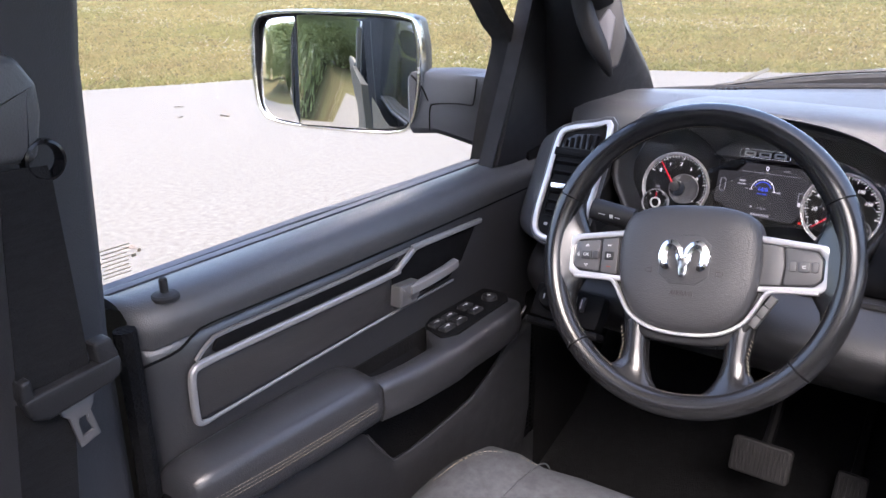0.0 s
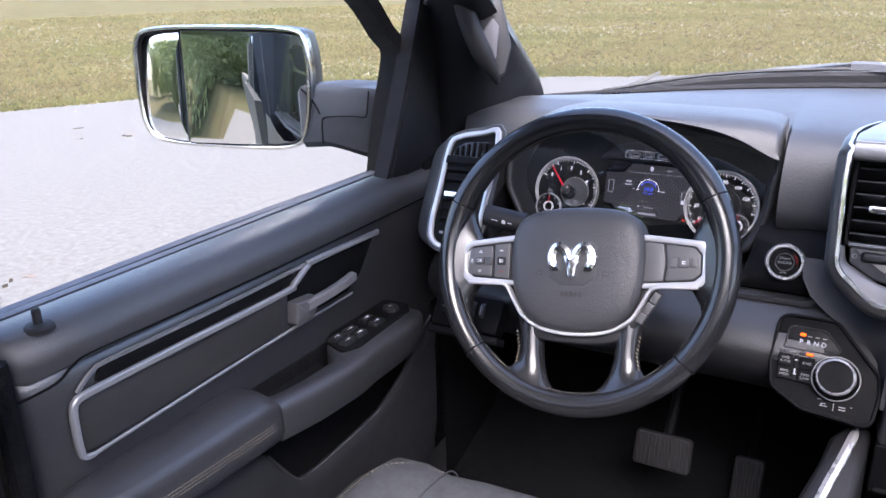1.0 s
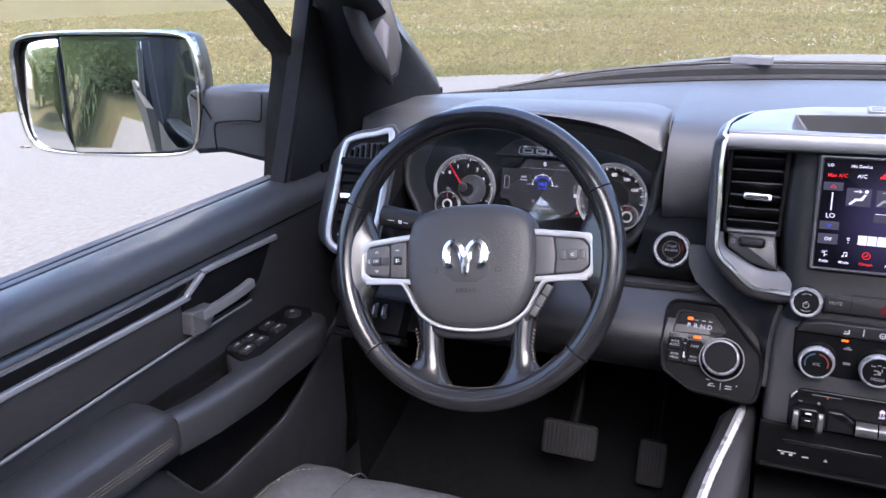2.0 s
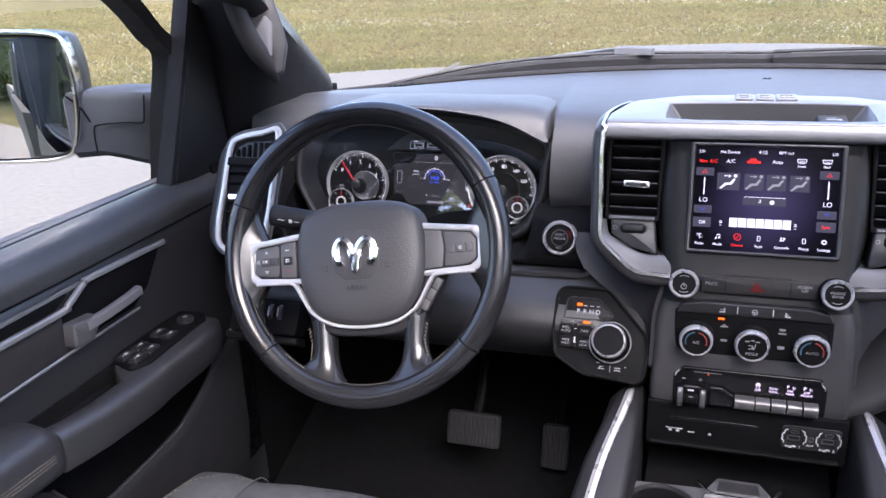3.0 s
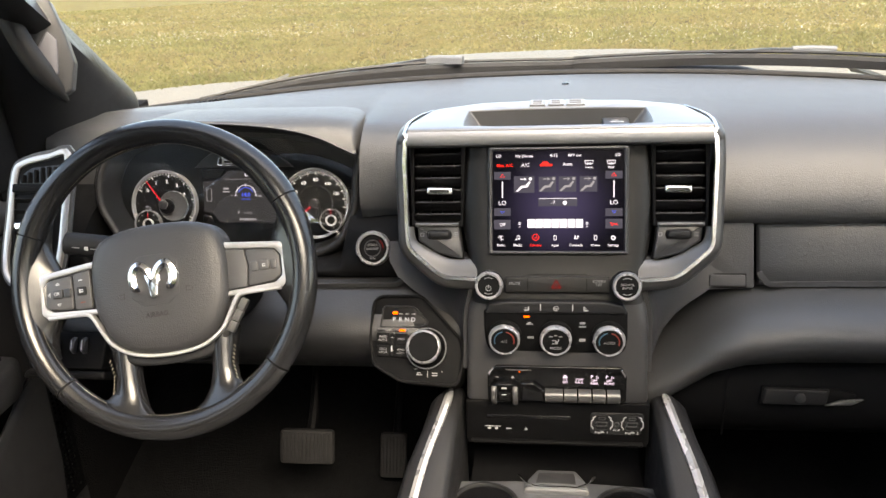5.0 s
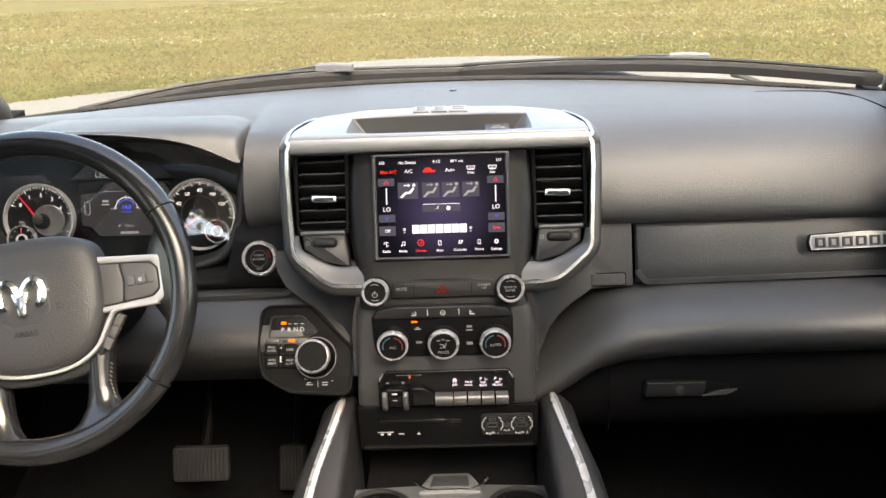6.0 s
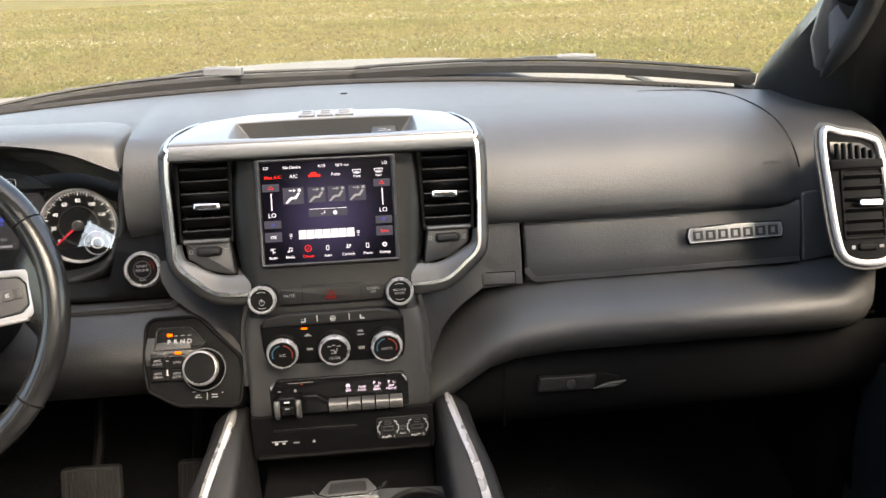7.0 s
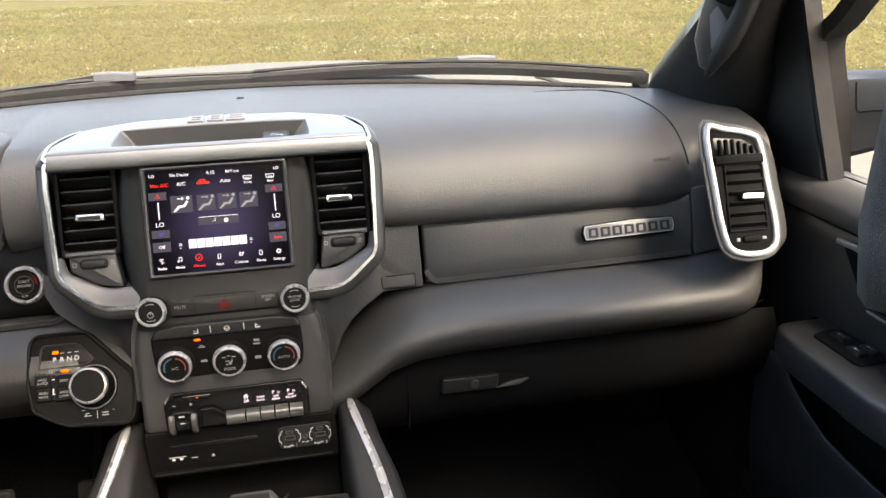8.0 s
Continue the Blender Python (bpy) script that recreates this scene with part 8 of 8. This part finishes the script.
def truck_body():
    t = thing("truck_body", (0, 1.0, 0.6), "champagne silver pickup truck body", "truck")
    rows = []
    ys = [1.66, 1.80, 2.0, 2.2, 2.4, 2.55, 2.68, 2.76, 2.80]
    zc = [1.430, 1.432, 1.430, 1.424, 1.413, 1.402, 1.385, 1.35, 1.25]
    for y, z in zip(ys, zc):
        row = []
        for x in np.linspace(-0.98, 0.98, 29):
            a = abs(x)
            dz = lerp(a, [0, 0.25, 0.36, 0.48, 0.58, 0.68, 0.80, 0.90, 0.98], [0, 0.003, 0.008, 0.020, 0.034, 0.048, 0.066, 0.09, 0.15])
            row.append((x, y - 0.10 * a * a * (y - 1.4), z - dz))
        rows.append(row)
    part("hood", shell(rows, -0.01), M_BODY, t, "champagne silver engine hood", 60)
    rows = []
    for y, k in ((1.53, 0), (1.60, 0.3), (1.64, 0.6), (1.67, 1.0)):
        rows.append([(x, y + 0.02 - 0.20 * (abs(x) / 0.78) ** 2.2 * (1 - 0.5 * k), 1.440 - 0.035 * (abs(x) / 0.78) ** 2 + (0.004 + 0.026 * lerp(x, [-0.72, -0.52, 0.40, 0.46], [0, 1, 1, 0]) if 0 < k < 1 else -0.012)) for x in np.linspace(-0.86, 0.86, 21)])
    part("cowl", shell(rows, -0.02), M_DARK, t, "black plastic cowl", 60)
    for sx in (-1, 1):
        part("fender", shell([[(sx * (0.90 + 0.11 * k), y, z) for k, z in ((0, 1.32), (0.5, 1.29), (0.9, 1.22), (1.0, 1.1), (1.0, 0.6))] for y in (1.20, 1.6, 2.2, 2.75)], 0.01 * sx), M_BODY, t, "", 50)
        part("bed_side", shell([[(sx * x, y, z) for x, z in ((0.92, 1.36), (0.99, 1.37), (1.02, 1.34), (1.03, 1.2), (1.02, 0.9), (1.00, 0.6))] for y in (-1.26, -1.6, -2.6, -3.1)], 0.02 * sx), M_BODY, t, "", 50)
    part("bed_front", plate(rounded([(-0.98, 0.60), (0.98, 0.60), (0.99, 1.36), (-0.99, 1.36)], 0.02), Fr((0, -1.262, 0), (-1, 0, 0), (0, 0, 1)), 0.05, 0.008), M_BODY, t, "painted front wall of the bed")
    part("bed_floor", box(-0.95, 0.95, -3.1, -1.26, 0.78, 0.84, 0.01), M_DARK, t)
    # outer roof, cut for the added light opening
    top = bezel(dense(rect(1.66, 2.08, 0.10, 3, 0, -0.24)), dense(rect(1.00, 1.00, 0.08, 3, 0, -0.05)), Fr((0, 0, 1.95), (1, 0, 0), (0, 1, 0)), 0.02, 0.006)
    for v in top.verts:
        v.co.z -= 0.07 * (v.co.x / 0.83) ** 4
    part("roof", top, M_BODY, t, "painted roof round the added glass panel", 60)
    # front end, tail, sills and running gear that carry the body
    rows = []
    for z, y in ((1.24, 2.755), (1.10, 2.83), (0.85, 2.86), (0.62, 2.84), (0.50, 2.74)):
        rows.append([(x, y - 0.16 * (abs(x) / 0.98) ** 3, z) for x in np.linspace(-0.98, 0.98, 13)])
    part("front_fascia", shell(rows, -0.03), M_BODY, t, "", 50)
    part("grille", plate(rounded([(-0.52, 0.88), (0.52, 0.88), (0.56, 1.14), (-0.56, 1.14)], 0.05), Fr((0, 2.885, 0), (-1, 0, 0), (0, 0, 1)), 0.06, 0.01), M_DARK, t, "dark grille")
    part("tailgate", plate(rounded([(-0.92, 0.62), (0.92, 0.62), (0.92, 1.36), (-0.92, 1.36)], 0.03), Fr((0, -3.14, 0), (1, 0, 0), (0, 0, 1)), 0.06, 0.01), M_BODY, t)
    part("rear_bumper", box(-0.96, 0.96, -3.26, -3.10, 0.46, 0.64, 0.03), M_CHROME, t, "chrome rear bumper")
    for sx in (-1, 1):
        part("sill", box(sx * 0.93 - 0.06, sx * 0.93 + 0.06, -1.24, 1.24, 0.42, 0.60, 0.02), M_DARK, t)
        part("frame_rail", box(sx * 0.45 - 0.05, sx * 0.45 + 0.05, -3.1, 2.7, 0.42, 0.56, 0.01), M_DARK, t)
        for y in (-2.05, 2.02):
            f = Fr((sx * 0.98, y, 0.40), (0, sx, 0), (0, 0, 1))
            wh = part("wheel", lathe([(0.10, -0.20), (0.255, -0.19), (0.262, -0.03), (0.25, -0.015), (0.23, -0.03), (0.09, -0.045), (0.06, -0.02), (0.0, -0.018)], f, 36), M_ALU, t, "silver alloy wheel")
            part("tyre", lathe([(0.26, -0.24), (0.36, -0.25), (0.395, -0.23), (0.402, -0.20), (0.402, -0.05), (0.395, -0.02), (0.36, 0.0), (0.265, -0.01), (0.255, -0.03), (0.255, -0.22)], f, 48, caps=False), M_RUBBER, wh, "black rubber tyre")
    for y in (-2.05, 2.02):
        part("axle", tube([(-0.80, y, 0.40), (0, y, 0.40), (0.80, y, 0.40)], 0.05, 10), M_DARK, t)


truck_body()


def wiper(pts, arm):
    w = thing("wiper", pts[0], "black windshield wiper resting at the bottom of the glass", "wiper", "wipers")
    path = smooth(pts, 6)
    part("blade", sweep(path, [(-0.006, -0.014), (0.006, -0.014), (0.008, 0.0), (0.004, 0.006), (-0.004, 0.006), (-0.008, 0.0)]), M_RUBBER, w, "black blade")
    part("spine", tube([p + Vector((0, 0.004, 0.010)) for p in path], 0.0035, 6), M_PLASTIC, w)
    part("arm", sweep(smooth(arm, 6), [(-0.008, -0.004), (0.008, -0.004), (0.006, 0.004), (-0.006, 0.004)]), M_PLASTIC, w, "flat black arm")
    e, sx = Vector(arm[-1]), 1 if arm[-1][0] > arm[0][0] else -1
    part("arm_bracket", sweep([e, e + Vector((sx * 0.03, -0.004, 0.001)), e + Vector((sx * 0.072, -0.012, -0.001))], [(-0.009, -0.007), (0.009, -0.007), (0.008, 0.004), (0.005, 0.007), (-0.005, 0.007), (-0.008, 0.004)]), M_ARM, w, "grey bracket that holds the blade")
    t = path[-1]
    part("tip_cap", sweep([path[-2].lerp(t, 0.2), t, t + (t - path[-2]).normalized() * 0.008], [(-0.008, -0.015), (0.008, -0.015), (0.009, 0.0), (0.005, 0.008), (-0.005, 0.008), (-0.009, 0.0)], scale=[1.0, 1.0, 0.6]), M_RUBBER, w)


wiper([(0.04, 1.606, 1.478), (0.28, 1.580, 1.485), (0.52, 1.510, 1.482), (0.746, 1.402, 1.468)], [(-0.06, 1.64, 1.452), (0.15, 1.622, 1.474), (0.30, 1.600, 1.486), (0.38, 1.588, 1.4935), (0.434, 1.576, 1.4935)])
wiper([(0.07, 1.622, 1.474), (-0.25, 1.590, 1.478), (-0.48, 1.535, 1.466), (-0.66, 1.455, 1.440)], [(-0.50, 1.60, 1.45), (-0.38, 1.595, 1.474), (-0.30, 1.60, 1.486), (-0.245, 1.60, 1.4935)])


def side_mirror(side):
    global FLIP
    FLIP = side > 0
    m = thing("side_mirror", (-1.0, 1.1, 1.38), "large chrome rimmed side mirror on a dark arm", "mirror", "side mirrors")
    F = Fr((-1.153, 0.968, 1.502), (0.9507, 0.310, 0), (0, 0, 1))
    o = [Vector(p) for p in smooth([(-0.161, 0.040), (-0.153, 0.082), (-0.120, 0.0985), (0.0, 0.1000), (0.128, 0.093), (0.152, 0.070), (0.1565, 0.0), (0.143, -0.077), (0.110, -0.1045), (0.0, -0.1050), (-0.120, -0.0965), (-0.155, -0.073), (-0.163, -0.02)], 4, True)]
    loops = [[F.p(p.x * k + (1 - k) * 0.02, p.y * k, h) for p in o] for k, h in ((1.0, 0.0), (1.0, -0.02), (0.97, -0.06), (0.85, -0.10), (0.6, -0.125))]
    bm = bmesh.new()
    part("housing", rings(bm, loops, True, False, True), M_PLASTIC, m, "dark mirror housing", 50)
    part("rim", bezel(o, inset(o, 0.0065), F.at(0, 0, 0.010), 0.030, 0.005), M_CHROME, m, "bright chrome rim")
    part("inner_rim", bezel(inset(o, 0.006), inset(o, 0.0085), F.at(0, 0, 0.004), 0.010, 0.001), M_DARK, m)
    part("backing", plate(inset(o, 0.008), F.at(0, 0, -0.018), 0.004, 0.001), M_DARK, m)
    G = Fr(F.p(0, 0, 0.004), (0.914, 0.405, 0), (0.0, 0.058, 1))
    # vertical split: spotter strip and main glass
    inn = inset(o, 0.0085)
    cut = lambda q, lo, hi: [Vector((min(max(p.x, lo), hi), p.y)) for p in q]
    part("main_glass", plate(cut(inn, -0.0685, 1), G, 0.002, 0.0003), M_MIRROR, m, "main mirror glass")
    part("spotter_glass", plate(cut(inn, -1, -0.0735), Fr(F.p(0, 0, 0.004), (0.962, 0.273, 0), (0.0, 0.068, 1)), 0.002, 0.0003, None, 0.005), M_MIRROR, m, "narrow spotter mirror glass")
    part("divider", plate(rect(0.004, 0.188, 0.001, 2, -0.071, 0.0), F.at(0, 0, 0.003), 0.006, 0.0006), M_DARK, m)
    rows = []
    for x, y0, y1, z0, z1 in ((-1.02, 1.00, 1.08, 1.400, 1.503), (-1.00, 1.04, 1.14, 1.395, 1.499), (-0.985, 1.06, 1.17, 1.385, 1.494), (-0.965, 1.10, 1.22, 1.365, 1.488), (-0.935, 1.14, 1.26, 1.35, 1.480)):
        c, d = (y0 + y1) / 2, (z0 + z1) / 2
        rows.append([(x, c + (y1 - y0) / 2 * a, d + (z1 - z0) / 2 * b) for a, b in ((-1, -0.8), (-1, 0.8), (-0.8, 1), (0.8, 1), (1, 0.8), (1, -0.8), (0.8, -1), (-0.8, -1), (-1, -0.8))])
    part("arm", shell(rows, 0.005), M_MIRRORARM, m, "dark blue-grey mirror arm", 50)
    for pts in (((-1.0150, 1.0000, 1.4995), (-1.0060, 1.0150, 1.480), (-1.0000, 1.0250, 1.455)), ((-0.9990, 1.0270, 1.4050), (-0.9980, 1.0280, 1.4420), (-0.9930, 1.0390, 1.4480), (-0.9720, 1.0780, 1.4440), (-0.9600, 1.0980, 1.4400), (-0.9560, 1.1010, 1.4560), (-0.9530, 1.1030, 1.4850))):
        part("arm_seam", sweep(smooth(pts, 4), [(-0.0011, -0.0011), (0.0011, -0.0011), (0.0011, 0.0011), (-0.0011, 0.0011)], (1, 0.3, 0)), M_DARK, m)
    FLIP = False


side_mirror(-1)
side_mirror(1)


# ---- field and trees ----
def leaf_material(name, a, b):
    m = surface(name, a, 0.7, vary=0.3, scale=0.8, second=b, spec=0.2)
    nt = m.node_tree
    mx = nt.nodes.new("ShaderNodeMixShader")
    tl = nt.nodes.new("ShaderNodeBsdfTranslucent")
    tl.inputs["Color"].default_value = (*[min(1, c * 1.6) for c in b], 1)
    mx.inputs[0].default_value = 0.6
    out = nt.nodes["Material Output"]
    nt.links.new(nt.nodes["Principled BSDF"].outputs[0], mx.inputs[1])
    nt.links.new(tl.outputs[0], mx.inputs[2])
    nt.links.new(mx.outputs[0], out.inputs["Surface"])
    return m


M_LEAF = leaf_material("green_leaves", (0.18, 0.20, 0.085), (0.23, 0.25, 0.11))
M_BARK = surface("grey_bark", (0.13, 0.10, 0.075), 0.9, vary=0.3, scale=8, grain=0.8, grain_scale=60)
M_BLADE = leaf_material("dry_grass_blades", (0.190, 0.128, 0.070), (0.158, 0.140, 0.061))
M_GREENBLADE = leaf_material("green_grass_blades", (0.108, 0.112, 0.044), (0.145, 0.130, 0.054))
M_FLOWER = surface("white_clover", (0.62, 0.62, 0.53), 0.8, vary=0.1)


def cloud(name, pts, faces, material, parent=None, label=""):
    me = bpy.data.meshes.new(name)
    me.from_pydata(pts, [], faces)
    me.materials.append(material)
    ob = new(name, me)
    if parent is not None:
        ob.parent = parent
        ob.matrix_parent_inverse = Matrix.Translation(-Vector(parent.location))
    return tagged(ob, label)


def tree(seed, at, height, spread):
    rng = np.random.default_rng(seed)
    t = thing("tree", (at[0], at[1], -0.03), "tall broadleaf tree with dense green crown", "tree", "trees behind the lot")
    x0, y0 = at
    trunk = smooth([(x0, y0, -0.1), (x0 + 0.1, y0, height * 0.25), (x0 - 0.1, y0 + 0.1, height * 0.5), (x0, y0, height * 0.85)], 4)
    bm = tube(trunk, 0.22, 10, (0, 1, 0), scale=[1.0 - 0.85 * k / (len(trunk) - 1) for k in range(len(trunk))])
    centers = []
    for k in range(16):
        z = height * (0.07 + 0.87 * k / 16)
        q = rng.uniform(0, 6.28)
        r = spread * (1.0 - 0.65 * max(0, (z / height - 0.4)) / 0.6) * rng.uniform(0.5, 1.0)
        end = Vector((x0 + r * math.cos(q), y0 + r * math.sin(q), z + 0.2 * r))
        tube([(x0, y0, z - 0.3), ((x0 + end.x) / 2, (y0 + end.y) / 2, z + 0.1 * r), tuple(end)], 0.07, 6, (0.1, 0.2, 1), bm, scale=[1, 0.6, 0.2])
        centers += [(end, 1.0), (Vector(((x0 + end.x) / 2, (y0 + end.y) / 2, z + 0.3)), 0.9)]
    part("trunk", bm, M_BARK, t)
    pts, faces = [], []
    for c, k in centers:
        n = 1000
        g = rng.normal(0, 1, (n, 3)) * np.array([0.42, 0.42, 0.34]) * spread * 0.55 * k + np.array(c)
        for p in g:
            a, b = rng.normal(0, 1, 3), rng.normal(0, 1, 3)
            a *= 0.085 / np.linalg.norm(a)
            b *= 0.065 / np.linalg.norm(b)
            i = len(pts)
            pts += [tuple(p - a), tuple(p + b), tuple(p + a), tuple(p - b)]
            faces.append((i, i + 1, i + 2, i + 3))
    cloud("crown", pts, faces, M_LEAF, t, "")
    return t


base_tree = tree(3, (-3.3, -15), 9.5, 3.2)
rt = random.Random(8)
for k, (x, y) in enumerate(((-2.2, -14.5), (0.2, -15.5), (-2.0, -18), (-3.9, -18.5), (2.6, -16.5), (0.5, -19), (5.5, -16), (8, -19), (-3.2, -16.5), (-1.0, -16.8), (-3.4, -20.5), (-1.2, -21), (1.5, -21.5), (-6.0, -30), (-9.5, -31), (-13, -33), (-2.5, -29), (-17, -35), (1.0, -30), (-21, -36))):
    m = Matrix.Translation((x, y, -0.03)) @ Matrix.Rotation(rt.uniform(0, 6.28), 4, "Z") @ Matrix.Diagonal((*[rt.uniform(0.75, 1.15)] * 3, 1))
    ob = copy_thing(base_tree, m)
    ob.scale = m.to_scale()


def in_lot(x, y):
    e = np.interp(x, [-15, -11.4, -10.0, -8.1, -5.5, -2.1, 2.0, 5.9, 7.8, 12], [2.0, 6.1, 8.25, 10.2, 12.0, 13.3, 13.3, 11.4, 9.9, 6])
    return y < e


def field():
    rng = np.random.default_rng(5)
    n = 110000
    q = rng.uniform(radians(-75), radians(50), n)
    d = 9.0 + 38.0 * rng.uniform(0, 1, n) ** 1.5
    x, y = d * np.sin(q), d * np.cos(q)
    ok = ~in_lot(x, y) & (y > 1)
    x, y, d = x[ok], y[ok], d[ok]
    patch = np.sin(x * 0.55 + 1.3 * np.sin(y * 0.35)) + np.sin(y * 0.8 + x * 0.2) + rng.normal(0, 0.7, len(x))
    edge = np.interp(x, [-15, -11.4, -10.0, -8.1, -5.5, -2.1, 2.0, 5.9, 7.8, 12], [2.0, 6.1, 8.25, 10.2, 12.0, 13.3, 13.3, 11.4, 9.9, 6])
    green = (patch > 0.9) | ((y - edge < 1.6) & (rng.uniform(0, 1, len(x)) < 0.75))
    for name, sel, mat, label in (("grass", ~green, M_BLADE, "dry golden grass"), ("grass", green, M_GREENBLADE, "green grass along the lot and in patches")):
        xs, ys, ds = x[sel], y[sel], d[sel]
        k = len(xs)
        P = np.zeros((k, 6, 3))
        for j in range(2):
            a = rng.uniform(0, 6.28, k)
            h = rng.uniform(0.005, 0.060, k)
            w = rng.uniform(0.014, 0.034, k) * (0.7 + ds / 25)
            lean = rng.normal(0, 0.075, (k, 2))
            ox, oy = rng.normal(0, 0.05, k), rng.normal(0, 0.05, k)
            P[:, 3 * j, 0], P[:, 3 * j, 1], P[:, 3 * j, 2] = xs + ox - w * np.cos(a), ys + oy - w * np.sin(a), -0.035
            P[:, 3 * j + 1, 0], P[:, 3 * j + 1, 1], P[:, 3 * j + 1, 2] = xs + ox + w * np.cos(a), ys + oy + w * np.sin(a), -0.035
            P[:, 3 * j + 2, 0], P[:, 3 * j + 2, 1], P[:, 3 * j + 2, 2] = xs + ox + lean[:, 0], ys + oy + lean[:, 1], h
        ob = cloud(name, P.reshape(-1, 3).tolist(), [(3 * i, 3 * i + 1, 3 * i + 2) for i in range(2 * k)], mat)
        tagged(ob, label, "grass", "", "stuff")
    n = 34000
    q = rng.uniform(radians(-75), radians(50), n)
    d = 9.0 + 30.0 * rng.uniform(0, 1, n) ** 1.2
    x, y = d * np.sin(q), d * np.cos(q)
    ok = ~in_lot(x, y - 0.6) & (np.sin(x * 0.35 + 2 * np.sin(y * 0.5)) + np.sin(y * 0.75 + 1.4 * np.sin(x * 0.21)) + 0.7 * np.sin(y * 1.9 + x * 0.9) + rng.normal(0, 0.75, n) > 1.0) & (y > 1)
    x, y, d = x[ok], y[ok], d[ok]
    k = len(x)
    z, r = rng.uniform(0.045, 0.090, k), rng.uniform(0.0044, 0.0074, k) * (0.8 + d / 40)
    O = np.array([(1, 0, 0), (-1, 0, 0), (0, 1, 0), (0, -1, 0), (0, 0, 1), (0, 0, -1)], float)
    P = np.stack([x, y, z], -1)[:, None] + O[None] * r[:, None, None]
    F = np.array([(0, 2, 4), (2, 1, 4), (1, 3, 4), (3, 0, 4), (2, 0, 5), (1, 2, 5), (3, 1, 5), (0, 3, 5)])
    ob = cloud("flowers", P.reshape(-1, 3).tolist(), (F[None] + 6 * np.arange(k)[:, None, None]).reshape(-1, 3).tolist(), M_FLOWER)
    tagged(ob, "scattered small white clover flowers", "flowers", "", "stuff")


def debris():
    rng = np.random.default_rng(12)
    pts, faces = [], []
    for x, y, n, r in ((-8.77, 5.99, 3, 0.10), (-8.12, 6.02, 4, 0.12), (-7.86, 5.96, 5, 0.10), (-8.25, 5.59, 2, 0.06), (-4.6, 2.56, 3, 0.04), (-7.2, 8.1, 4, 0.2), (3.1, 9.2, 4, 0.25), (-3.4, 10.6, 5, 0.3)):
        for k in range(n):
            a, b = rng.uniform(-r, r), rng.uniform(-r, r)
            q, w, h = rng.uniform(0, 3.14), rng.uniform(0.02, 0.045), rng.uniform(0.006, 0.02)
            c, s = math.cos(q) * w, math.sin(q) * w
            i = len(pts)
            pts += [(x + a - c, y + b - s, 0.001), (x + a + 0.6 * s, y + b - 0.6 * c, h), (x + a + c, y + b + s, 0.002), (x + a - 0.6 * s, y + b + 0.6 * c, 0.6 * h)]
            faces.append((i, i + 1, i + 2, i + 3))
    ob = cloud("leaf_litter", pts, faces, M_BARK)
    tagged(ob, "few dry brown leaves scattered on the concrete lot", "leaves", "", "stuff")


field()
debris()
